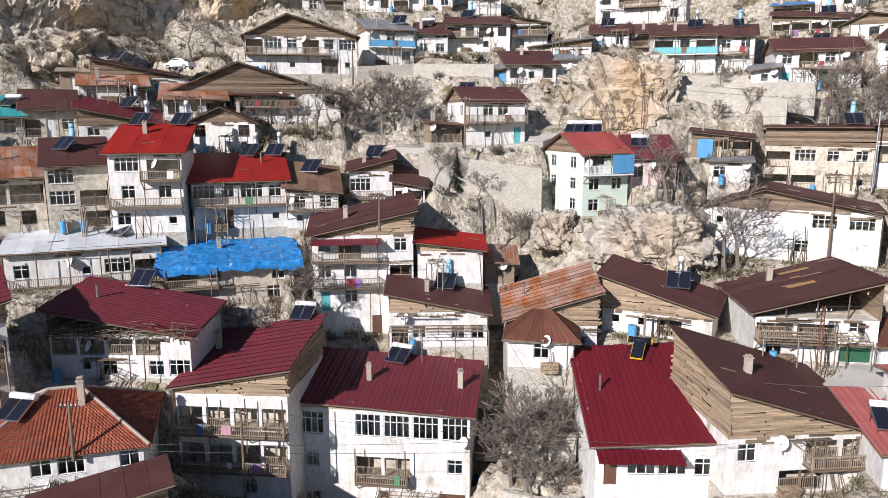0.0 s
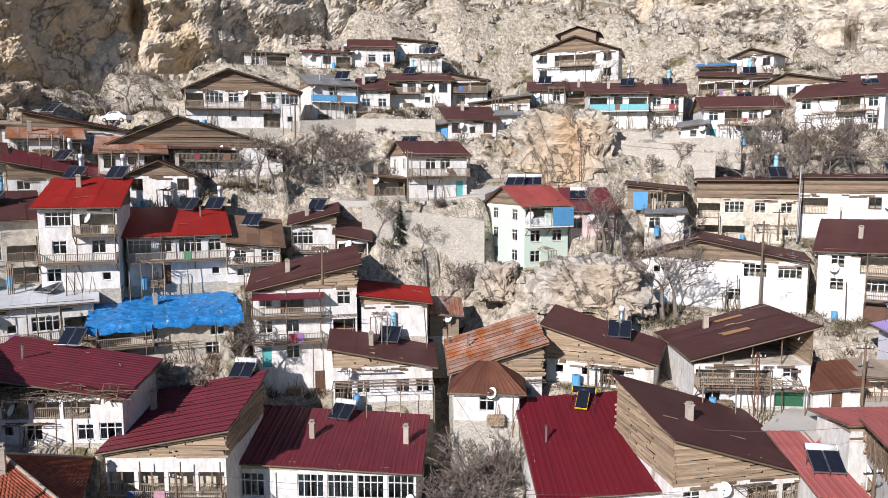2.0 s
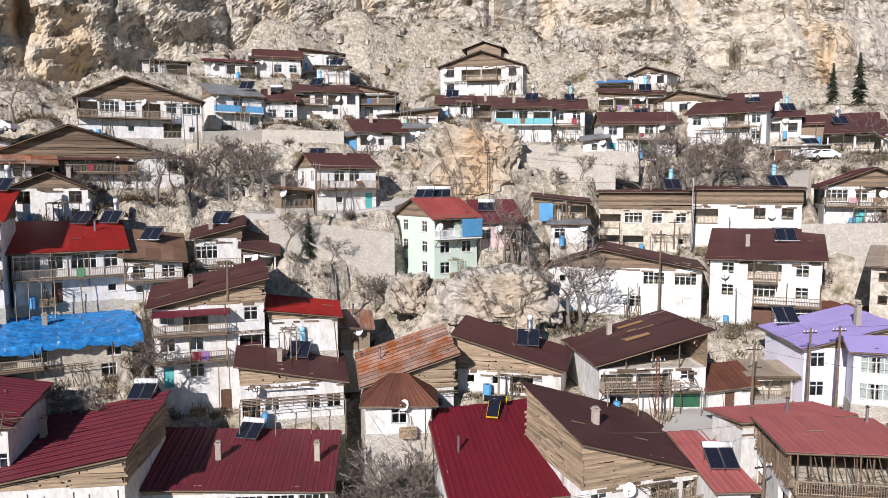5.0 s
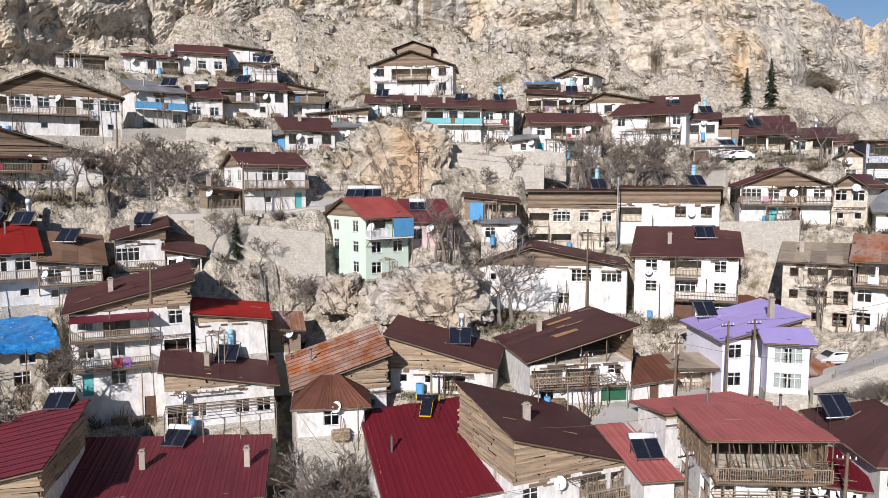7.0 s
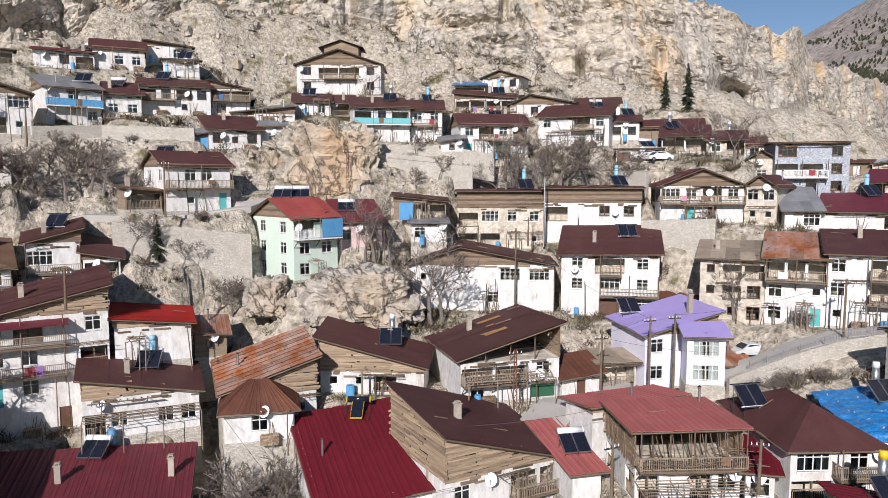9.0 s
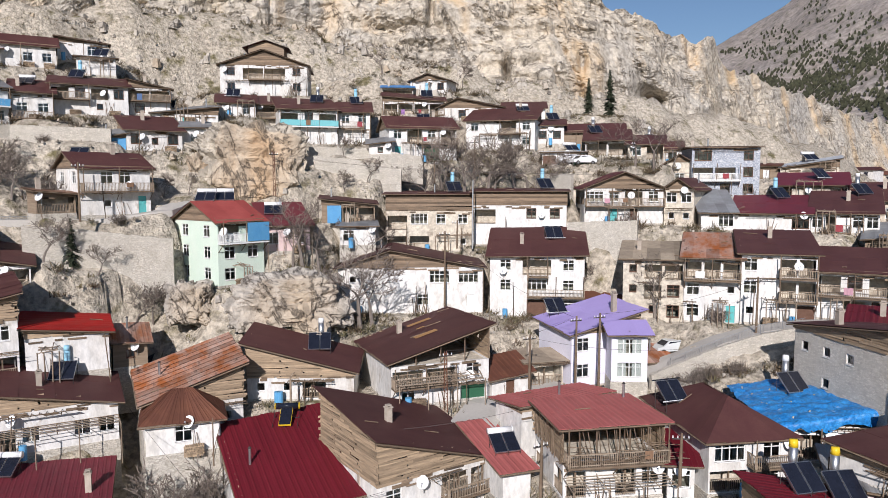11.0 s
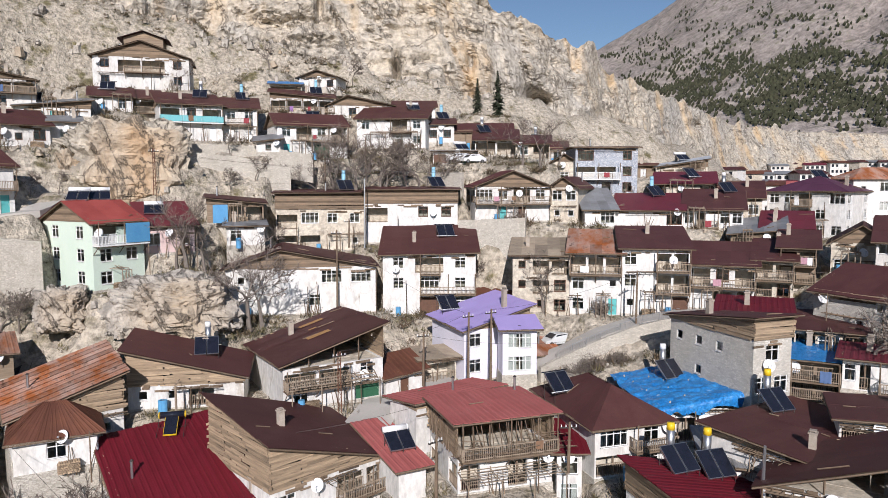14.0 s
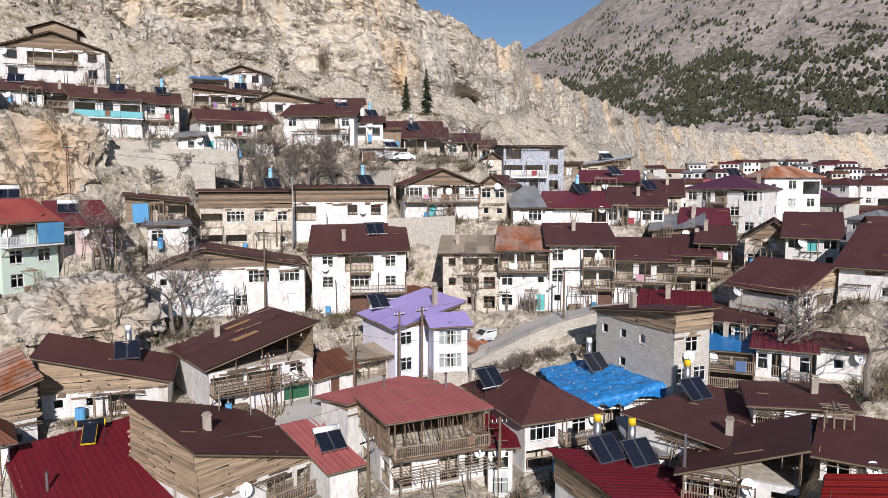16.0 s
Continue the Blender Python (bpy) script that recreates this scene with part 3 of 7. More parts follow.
def lattice(ob, W, D, H, zt, rng):
    """Crooked poles and stacked sticks that close an open gallery."""
    k = Mesher()
    w2 = W / 2
    for _ in range(int(W * 9)):
        u, z = rng.uniform(-w2 - 0.6, w2 - 0.6), H + abs(rng.gauss(0, 0.5))
        k.bar((u, rng.uniform(-1.3, 0.2), z), (u + rng.uniform(0.5, 2.4), rng.uniform(-1.3, 0.2), z + rng.uniform(-0.15, 0.2)), 0.035, 0.025)
    for _ in range(int(W * 2.5)):
        u = rng.uniform(-w2, w2)
        k.bar((u, -0.9, H - 0.3), (u + rng.uniform(-0.5, 0.5), rng.uniform(-0.4, 0.1), zt - 0.1), 0.04, 0.03)
    for _ in range(int(D * 3)):
        v = rng.uniform(0, D)
        k.bar((-w2 - 0.12, v, H - 0.2), (-w2 - 0.1, v + rng.uniform(-1.2, 1.2), zt - 0.2), 0.04, 0.03)
    part("lattice", k.data("lattice", TIMBER), ob, kind="stuff")


def props(ob, W, D, H, n, top, rng):
    """Crooked props, joists, leaning poles and planks on and about a house."""
    k = Mesher()
    w2, hs = W / 2, H / n
    for _ in range(int(W * D * 0.03)):
        u, v = rng.uniform(-w2, w2 - 0.8), rng.uniform(0, D - 0.5)
        e = (u + rng.uniform(0.3, 1.6), v + rng.uniform(-0.4, 0.4))
        k.bar((u, v, top(u, v) + 0.17), (*e, top(*e) + 0.17), 0.045)
    a = rng.uniform(-w2, w2 - 1.0)
    for _ in range(int(W * 0.7)):
        u = a + rng.uniform(0, 1.6)
        k.bar((u, -rng.uniform(0.4, 0.9), -0.5), (u + rng.gauss(0, 0.3), -0.08, rng.uniform(0.8, 1.9)), 0.035, 0.025)
    for i in range(n):
        z = H - i * hs - rng.uniform(0.1, 0.3)
        if rng.random() < 0.6:
            a, b = sorted((rng.uniform(-w2, w2), rng.uniform(-w2, w2)))
            for q in range(int((b - a) / 0.55) + 1):
                u = a + q * 0.55
                k.bar((u, 0, z), (u + rng.uniform(-0.1, 0.1), -rng.uniform(0.6, 1.25), z - rng.uniform(-0.05, 0.12)), 0.04, 0.035)
            for _ in range(4):
                v = -rng.uniform(0.2, 1.15)
                k.bar((a - 0.3, v, z + 0.06), (b + 0.5, v + rng.uniform(-0.2, 0.2), z + rng.uniform(0.0, 0.14)), 0.035, 0.03)
    for _ in range(int(W * 0.2)):
        u = rng.uniform(-w2, w2)
        k.bar((u, -1.15, -1.0), (u + rng.gauss(0, 0.12), -1.0, min(H, rng.uniform(2.2, 5.0))), 0.055, 0.045)
    for _ in range(int(W * 0.9)):
        u, z = rng.uniform(-w2, w2 - 0.5), H - rng.uniform(0.05, 0.6)
        L = rng.uniform(0.5, 1.8)
        k.box(u, min(u + L, w2), -0.1, -0.04, z, z + rng.uniform(0.12, 0.22), pose(0, 0, 0, 0, rng.uniform(-1.5, 1.5), 0))
    part("timber_clutter", k.data("timber_clutter", SHADE_BOARD if rng.random() < 0.5 else TIMBER), ob, kind="stuff")


HOUSES = []
CLOTHS = [mat("cloth_" + n, c, 0.95, tuple(v * 0.8 for v in c), 0.6, 3, 30, 0.2) for n, c in (
    ("white", (0.75, 0.74, 0.72)), ("red", (0.30, 0.06, 0.07)), ("blue", (0.10, 0.16, 0.30)), ("pink", (0.50, 0.28, 0.33)),
    ("brown", (0.22, 0.13, 0.08)), ("violet", (0.30, 0.16, 0.36)), ("green", (0.12, 0.26, 0.14)))]
CLOTH_WORDS = ["white sheet", "red rug", "blue cloth", "pink towel", "brown rug", "violet cloth", "green cloth"]


def hanging_cloth(m, rng, drop=0.0):
    """A cloth hung over a rail or line, with soft folds."""
    i = rng.randrange(len(CLOTHS))
    w, h = round(rng.uniform(0.4, 0.9), 1), round(rng.uniform(0.5, 0.9), 1)
    key = ("cloth", i, w, h)
    if key not in CACHE:
        k = Mesher()
        nu, nv = 10, 5
        for b in range(nv + 1):
            for a in range(nu + 1):
                k.v.append((w * a / nu, -0.02 - 0.03 * math.sin(a * 1.7) * b / nv, -h * b / nv + 0.02 * math.sin(a)))
        for b in range(nv):
            for a in range(nu):
                q = b * (nu + 1) + a
                k.f.append((q, q + nu + 1, q + nu + 2, q + 1))
        CACHE[key] = k.data("laundry", CLOTHS[i], True)
    ob = new("laundry", CACHE[key])
    ob.matrix_world = m
    tagged(ob, CLOTH_WORDS[i] + " hung out over a balcony rail", "laundry", "hung laundry")


def house(x, y, z, rot, W, D, H, roof=("plane", 3, 0, 0.2), n=1, col="brown", wall="white", win=(), lwin=(), rwin=(), bal=(), board=0,
          balcol="rail", awning="", loft=0, tarp=0, pergola=0, patches=0, solar=(), chim=(), dishes=(), frame_paint="", open_front=0, trellis=0, screens=(), label="", extra="", r2=0, far=0):
    """One house: local x runs along the front, y to the back, the front wall at y = 0."""
    rng = random.Random(int(abs(x * 31 + y * 17) * 10) + 7)
    m = pose(x, y, z, 0, 0, rot)
    near = math.hypot(x, y) < 74 and not far
    storeys = {1: "one-storey", 2: "two-storey", 3: "three-storey", 4: "four-storey"}[n]
    text = f"{LABELS[wall]} {storeys} house, {ROOFNAMES[col]} roof"
    if bal:
        text += ", timber balcony" if balcol == "rail" else ", painted balcony"
    elif board:
        text += ", plank gable"
    ob = thing("house", m, text, "house", "hillside houses")
    HOUSES.append((ob, x, y, z, rot, W, D, H, roof))
    PADS.append((x, y, rot, W / 2, D, z))
    hs = H / n
    ov = 0.5
    paint = frame_paint or ("white" if rng.random() < 0.8 else "brown")
    w2 = W / 2

    if roof[0] == "plane":
        top = lambda u, v: roof[1] + roof[2] * u + roof[3] * v
    elif roof[0] == "gx":
        top = lambda u, v: H + 0.08 + roof[1] * (1 - abs(v - D / 2) / (D / 2))
    elif roof[0] == "gy":
        ru = roof[2] * W

        def top(u, v):
            return H + 0.08 + roof[1] * (1 - ((u - ru) / (w2 - ru) if u > ru else (ru - u) / (ru + w2)))
    else:
        def top(u, v):
            q = min(D / 2, w2)
            return H + 0.08 + roof[1] * min(min(v, D - v), w2 - abs(u)) / q

    # walls with openings cut through them
    k = Mesher()
    th = 0.3
    fittings = []

    def one_wall(p0, d, L, rows):
        nrm = Vector((d[1], -d[0], 0))
        d3 = Vector((d[0], d[1], 0))
        holes = []
        for i, row in enumerate(rows):
            zf = H - (i + 1) * hs
            cell = L / len(row)
            for j, ch in enumerate(row):
                if ch == ".":
                    continue
                if ch == "o":
                    ww, hh, sill = cell - 0.25, min(hs - 0.5, 1.9), 0.08
                else:
                    ww, hh = SIZES[ch]
                    hh = min(hh, hs - 0.45)
                    sill = 0.03 if ch in "dg" else max(0.25, min(0.85, hs - hh - 0.4))
                ww = math.floor(min(ww, cell - 0.15) * 10) / 10
                hh = math.floor(hh * 10) / 10
                if ww < 0.35 or hh < 0.35:
                    continue
                c = (j + 0.5) * cell
                holes.append((c - ww / 2, c + ww / 2, zf + sill, zf + sill + hh))
                fittings.append((ch, Vector((p0[0], p0[1], 0)) + d3 * c + Vector((0, 0, zf + sill)), d3, nrm, ww, hh))
        us = sorted({0.0, L, *[h[0] for h in holes], *[h[1] for h in holes]})
        zs = sorted({0.0, H, *[h[2] for h in holes], *[h[3] for h in holes]})
        P = lambda s, q, inn: tuple(Vector((p0[0], p0[1], q)) + d3 * s - nrm * (th if inn else 0))
        for a, b in zip(us, us[1:]):
            for c, e in zip(zs, zs[1:]):
                mu, mz = (a + b) / 2, (c + e) / 2
                if any(h[0] < mu < h[1] and h[2] < mz < h[3] for h in holes):
                    continue
                k.quad(P(a, c, 0), P(b, c, 0), P(b, e, 0), P(a, e, 0))
                a2, b2 = max(a, th), min(b, L - th)
                if b2 > a2:
                    k.quad(P(b2, c, 1), P(a2, c, 1), P(a2, e, 1), P(b2, e, 1))
        for a, b, c, e in holes:
            k.quad(P(a, c, 0), P(a, c, 1), P(b, c, 1), P(b, c, 0))
            k.quad(P(a, e, 1), P(a, e, 0), P(b, e, 0), P(b, e, 1))
            k.quad(P(a, c, 1), P(a, c, 0), P(a, e, 0), P(a, e, 1))
            k.quad(P(b, c, 0), P(b, c, 1), P(b, e, 1), P(b, e, 0))

    one_wall((-w2, 0), (1, 0), W, list(win))
    one_wall((-w2, D), (0, -1), D, list(lwin))
    one_wall((w2, 0), (0, 1), D, list(rwin))
    one_wall((w2, D), (-1, 0), W, [])
    for p, q, r, s in (((-w2, 0), (w2, 0), (w2 - th, th), (-w2 + th, th)), ((w2, 0), (w2, D), (w2 - th, D - th), (w2 - th, th)),
                       ((w2, D), (-w2, D), (-w2 + th, D - th), (w2 - th, D - th)), ((-w2, D), (-w2, 0), (-w2 + th, th), (-w2 + th, D - th))):
        k.quad((*p, H), (*q, H), (*r, H), (*s, H))
    k.weld()
    body = part("wall", k.data("wall", WALL[wall]), ob)
    # room wall behind the front, and the floors
    k = Mesher()
    iy = min(1.9, D * 0.5)
    k.quad((-w2 + th, iy, 0), (w2 - th, iy, 0), (w2 - th, iy, H), (-w2 + th, iy, H))
    for i in range(n + 1):
        zz = min(i * hs, H - 0.02)
        k.quad((-w2 + th, th, zz), (w2 - th, th, zz), (w2 - th, D - th, zz), (-w2 + th, D - th, zz))
    if not far:
        part("room_lining", k.data("room_lining", WALL["cream"]), body, kind="stuff")
    # stone footing down into the slope
    k = Mesher()
    k.box(-w2 - 0.06, w2 + 0.06, -0.06, D + 0.06, -4.5, 0.0)
    part("footing", k.data("footing", EARTH_WALL), ob)

    for ch, p, d3, nrm, ww, hh in fittings:
        mm = Matrix(((d3.x, -nrm.x, 0, p.x), (d3.y, -nrm.y, 0, p.y), (0, 0, 1, p.z), (0, 0, 0, 1)))
        if ch in "wWsT":
            f, g, c = window_frame(ww, hh, ch, paint)
            if far:
                key = ("far_window", ww, hh, ch, paint)
                if key not in CACHE:
                    q = Mesher()
                    q.v, q.f = [tuple(v.co) for v in f.vertices], [tuple(p.vertices) for p in f.polygons]
                    a = len(q.f)
                    q.quad(*[tuple(v.co) for v in g.vertices])
                    CACHE[key] = q.data("window", PAINT[paint])
                    CACHE[key].materials.append(GLASS)
                    CACHE[key].polygons[a].material_index = 1
                part("window", CACHE[key], ob, mm)
                continue
            o = part("window", f, ob, mm)
            part("pane", g, o)
            if near and rng.random() < 0.6:
                part("curtain", c, o)
        elif ch == "d":
            f, h = door_leaf(ww, hh, rng.choice(["brown", "brown", "white", "turq"]))
            o = part("door", f, ob, mm)
            if not far:
                part("handle", h, o)
        elif ch == "g":
            f, h = door_leaf(ww, hh, rng.choice(["brown", "green", "brown"]))
            o = part("garage_door", f, ob, mm)
            part("handle", h, o)
        elif ch == "o":
            if not far:
                part("railing", rail_mesh(ww, balcol), ob, mm @ Matrix.Translation((-ww / 2, 0.08, 0)))
            if near:
                post = CACHE.setdefault(("post", hh), None)
                if post is None:
                    q = Mesher()
                    q.box(-0.06, 0.06, 0, 0.12, 0, hh)
                    CACHE[("post", hh)] = post = q.data("post", TIMBER)
                part("post", post, ob, mm @ Matrix.Translation((0.0, 0.1, 0)))

    # balconies
    for st, a, b in bal:
        u0, u1 = -w2 + a * W, -w2 + b * W
        zf = H - (st + 1) * hs
        dp = 1.1
        k = Mesher()
        k.box(u0, u1, -dp, 0, zf - 0.14, zf)
        bt = part("balcony", k.data("balcony", TIMBER if balcol == "rail" else PAINT["white"]), ob)
        part("railing", rail_mesh(u1 - u0, balcol), bt, Matrix.Translation((u0, -dp + 0.05, zf)))
        for s in (u0 + 0.04, u1 - 0.04):
            part("railing", rail_mesh(dp, balcol), bt, Matrix.Translation((s, -dp, zf)) @ pose(0, 0, 0, 0, 0, 90))
        cnt = max(2, int((u1 - u0) / 2.6) + 1)
        for i in range(cnt):
            s = u0 + 0.08 + (u1 - u0 - 0.16) * i / (cnt - 1)
            q = Mesher()
            q.bar((s, -dp + 0.06, zf - (0.2 if st < n - 1 else 0.2)), (s + rng.uniform(-0.04, 0.04), -dp + 0.06, zf + hs + 0.05), 0.055)
            q.bar((s, 0, zf - 1.0), (s, -dp + 0.1, zf - 0.12), 0.05)
            part("post", q.data("post", TIMBER), bt)

    # boards that close the gap between wall and roof
    bd = []
    if board or roof[0] in ("plane", "gy", "gx"):
        for p0, d, L in (((-w2, 0), (1, 0), W), ((-w2, D), (0, -1), D), ((w2, 0), (0, 1), D), ((w2, D), (-1, 0), W)):
            d3, nrm = Vector((d[0], d[1], 0)), Vector((d[1], -d[0], 0))
            prof = []
            cnt = max(2, int(L / 0.25))
            for i in range(cnt + 1):
                s = L * i / cnt
                q = Vector((p0[0], p0[1], 0)) + d3 * s
                prof.append((s, top(q.x, q.y)))
            hmax = max(t for _, t in prof)
            if open_front and d == (1, 0):
                for i in range(max(2, int(L / 2.2)) + 1):
                    s = L * i / max(2, int(L / 2.2))
                    q = Mesher()
                    q.bar((p0[0] + s, 0.06, H - 0.05), (p0[0] + s, 0.06, top(p0[0] + s, 0.0)), 0.06)
                    part("post", q.data("post", TIMBER), ob)
                continue
            zz = H - 0.05
            while zz < hmax - 0.08:
                bh = rng.uniform(0.11, 0.2) if near else 0.22
                ok = [s for s, t in prof if t > zz + bh * 0.5]
                if ok:
                    a, b = min(ok), max(ok)
                    if b - a > 0.3:
                        cuts = [a - rng.uniform(0, 0.12)]
                        while near and b - cuts[-1] > 4.5:
                            cuts.append(cuts[-1] + rng.uniform(2.0, 3.8))
                        cuts.append(b + rng.uniform(0, 0.12))
                        for c0, c1 in zip(cuts, cuts[1:]):
                            o = Vector((p0[0], p0[1], 0)) + d3 * c0 + nrm * rng.uniform(0.0, 0.07)
                            mm = Matrix(((d3.x, -nrm.x, 0, o.x), (d3.y, -nrm.y, 0, o.y), (0, 0, 1, zz), (0, 0, 0, 1))) @ pose(0, 0, 0, 0, rng.uniform(-1.6, 1.6) if near else rng.uniform(-0.6, 0.6), 0)
                            bd.append((c1 - c0, bh + 0.02, mm))
                zz += bh
    if bd and near and board and len(bd) < 260:
        for L, bh, mm in bd:
            key = ("board", round(L * 2) / 2, round(bh, 2))
            if key not in CACHE:
                q = Mesher()
                q.box(0, key[1], -0.03, 0.0, 0, key[2])
                CACHE[key] = q.data("board", BOARD)
            part("board", CACHE[key], ob, mm)
    elif bd:
        q = Mesher()
        for L, bh, mm in bd:
            q.box(0, L, -0.03, 0.0, 0, bh, mm)
        # farther gables take the board colour with shadow painted in
        part("cladding", q.data("cladding", BOARD if near else SHADE_BOARD), ob, kind="stuff")

    # roof
    k = Mesher()
    rib = near and col in ("maroon", "crimson", "red", "rust", "pink", "redp", "grey", "white", "rustbrown")
    ceil = Mesher()
    if roof[0] == "plane":
        P = lambda u, v: (u, v, top(u, v) + 0.1)
        a, b, c, d = P(-w2 - ov, -ov - 0.15), P(w2 + ov, -ov - 0.15), P(w2 + ov, D + ov), P(-w2 - ov, D + ov)
        if abs(roof[2]) > abs(roof[3]) + 0.03:
            if roof[2] > 0:
                a, b, c, d = d, a, b, c
            else:
                a, b, c, d = b, c, d, a
        slopes = [(a, b, c, d)]
    elif roof[0] == "gx":
        e, r = H + 0.08 - roof[1] * ov / (D / 2), H + 0.18 + roof[1]
        slopes = [((-w2 - ov, -ov, e), (w2 + ov, -ov, e), (w2 + ov, D / 2, r), (-w2 - ov, D / 2, r)),
                  ((w2 + ov, D + ov, e), (-w2 - ov, D + ov, e), (-w2 - ov, D / 2, r), (w2 + ov, D / 2, r))]
    elif roof[0] == "gy":
        ru = roof[2] * W
        e1, e2, r = H + 0.1 - roof[1] * ov / (w2 + ru), H + 0.1 - roof[1] * ov / (w2 - ru), H + 0.18 + roof[1]
        slopes = [((-w2 - ov, D + ov, e1), (-w2 - ov, -ov - 0.2, e1), (ru, -ov - 0.2, r), (ru, D + ov, r)),
                  ((w2 + ov, -ov - 0.2, e2), (w2 + ov, D + ov, e2), (ru, D + ov, r), (ru, -ov - 0.2, r))]
    else:
        q = min(D / 2, w2)
        e, r = H + 0.1 - roof[1] * ov / q, H + 0.18 + roof[1]
        g = max(0.05, w2 - q)
        f0, f1 = D / 2 - max(0.0, D / 2 - q), D / 2 + max(0.0, D / 2 - q)
        A, B, C, E = (-w2 - ov, -ov, e), (w2 + ov, -ov, e), (w2 + ov, D + ov, e), (-w2 - ov, D + ov, e)
        slopes = [(A, B, (g, f0, r), (-g, f0, r)), (B, C, (g, f1, r), (g, f0, r)), (C, E, (-g, f1, r), (g, f1, r)), (E, A, (-g, f0, r), (-g, f1, r))]
    for s in slopes:
        if col == "tile":
            roof_tiles(k, *s, rng)
        else:
            L = (Vector(s[3]) - Vector(s[0])).length
            roof_sheets(k, *s, rib, rng, rows=2 if L > 6 else 1)
        lo = [Vector(q) - Vector((0, 0, 0.06)) for q in s]
        ceil.quad(*[tuple(q) for q in (lo[0], lo[3], lo[2], lo[1])])
    rf = part("roof", k.data("roof", ROOF[col]), ob)
    part("roof_boarding", ceil.data("roof_boarding", TIMBER), rf)
    # rafters and fascia under the eaves
    if not far:
        for s in slopes:
            e0, e1, t1, t0 = (Vector(q) - Vector((0, 0, 0.13)) for q in s)
            q = Mesher()
            q.bar(e0, e1, 0.06)
            q.bar(e0, t0, 0.055)
            q.bar(e1, t1, 0.055)
            cnt = max(2, int((e1 - e0).length / 0.8))
            for i in range(1, cnt):
                a, b = e0.lerp(e1, i / cnt), t0.lerp(t1, i / cnt)
                q.bar(a, a.lerp(b, min(1.0, 1.2 / max(0.5, (b - a).length))), 0.045)
            part("eave_framing", q.data("eave_framing", TIMBER), rf, kind="stuff")
    if col == "tile":
        q = Mesher()
        for s in slopes:
            q.bar(Vector(s[0]) + Vector((0, 0, 0.08)), Vector(s[3]) + Vector((0, 0, 0.08)), 0.13, sides=8)
        q.bar(Vector(slopes[0][3]) + Vector((0, 0, 0.08)), Vector(slopes[0][2]) + Vector((0, 0, 0.08)), 0.13, sides=8)
        part("ridge_tiles", q.data("ridge_tiles", BRICKM), rf)

    if awning:
        k = Mesher()
        zz = H - 0.05 if roof[0] != "plane" else H - 0.45
        roof_sheets(k, (-w2, -1.6, zz - 0.35), (-w2 + W * 0.68, -1.6, zz - 0.35), (-w2 + W * 0.68, 0.02, zz), (-w2, 0.02, zz), rib, rng)
        part("awning", k.data("awning", ROOF[awning]), ob)
    if loft:
        k = Mesher()
        g = D * 0.4
        k.box(-w2 * 0.42, w2 * 0.42, g, D - 0.5, H + 0.3, H + 3.7)
        lf = part("loft", k.data("loft", WALL["wood"]), ob)
        k = Mesher()
        roof_sheets(k, (-w2 * 0.55, D, H + 3.4), (-w2 * 0.55, g - 0.7, H + 3.4), (0, g - 0.7, H + 4.8), (0, D, H + 4.8), False, rng)
        roof_sheets(k, (w2 * 0.55, g - 0.7, H + 3.4), (w2 * 0.55, D, H + 3.4), (0, D, H + 4.8), (0, g - 0.7, H + 4.8), False, rng)
        part("loft_roof", k.data("loft_roof", ROOF["brown"]), lf)
        k = Mesher()
        k.v += [(-w2 * 0.42, g - 0.02, H + 3.68), (w2 * 0.42, g - 0.02, H + 3.68), (0, g - 0.02, H + 4.65)]
        k.f.append((0, 1, 2))
        part("loft_gable", k.data("loft_gable", BOARD), lf)
    if tarp:
        k = Mesher()
        nu, nv = 90, 64
        for j in range(nv + 1):
            for i in range(nu + 1):
                u, v = -w2 - ov - 0.4 + (W + 2 * ov + 0.8) * i / nu, -ov - 0.7 + (D + 2 * ov + 0.8) * j / nv
                zz = top(u, v) + 0.22 + 0.30 * abs(noise.noise((u * 0.6 + x, v * 0.9, y))) + 0.16 * abs(noise.noise((u * 1.7 + v, v * 1.4, x))) + 0.07 * abs(noise.noise((u * 4.1, v * 3.7 + u, x)))
                if j < 2 or i < 1 or i > nu - 1:
                    zz -= (0.8 if j == 0 else 0.05) + 0.5 * noise.noise((u * 1.1, v * 1.1, x + 5))
                k.v.append((u, v + (0.25 if j == 0 else 0), zz))
        for j in range(nv):
            for i in range(nu):
                a = j * (nu + 1) + i
                k.f.append((a, a + 1, a + nu + 2, a + nu + 1))
        me = k.data("tarpaulin", ROOF["blue"], True)
        part("tarpaulin", me, rf, label="creased blue tarpaulin weighed down with stones")
        q = Mesher()
        for _ in range(24):
            u, v = rng.uniform(-w2, w2), rng.uniform(0, D)
            q.bar((u, v, top(u, v) + 0.25), (u + 0.05, v, top(u, v) + 0.4), 0.08, 0.05, 5)
        part("ballast", q.data("ballast", BRICKM), rf, kind="stuff")
    if patches:
        for u, v, a, b in ((0.0, 4.2, 1.1, 0.45), (0.4, 7.0, 0.4, 0.2), (1.0, 9.3, 1.2, 0.4)):
            q = Mesher()
            q.quad(*[(uu, vv, top(uu, vv) + 0.18) for uu, vv in ((u - a, v - b), (u + a, v - b), (u + a, v + b), (u - a, v + b))])
            part("roof_patch", q.data("roof_patch", PLYWOOD), rf, label="pale plywood patch")
    if not far and W > 3.5 and col not in ("crimson", "purple", "tile") and not (col == "maroon" and near and not trellis):
        props(ob, W, D, H, n, top, rng)
    for u0, u1, z0, z1 in screens:
        k = Mesher()
        k.box(u0, u1, -1.2, -1.15, z0, z1)
        part("screen", k.data("screen", WALL["blue"]), ob, label="blue painted screen")
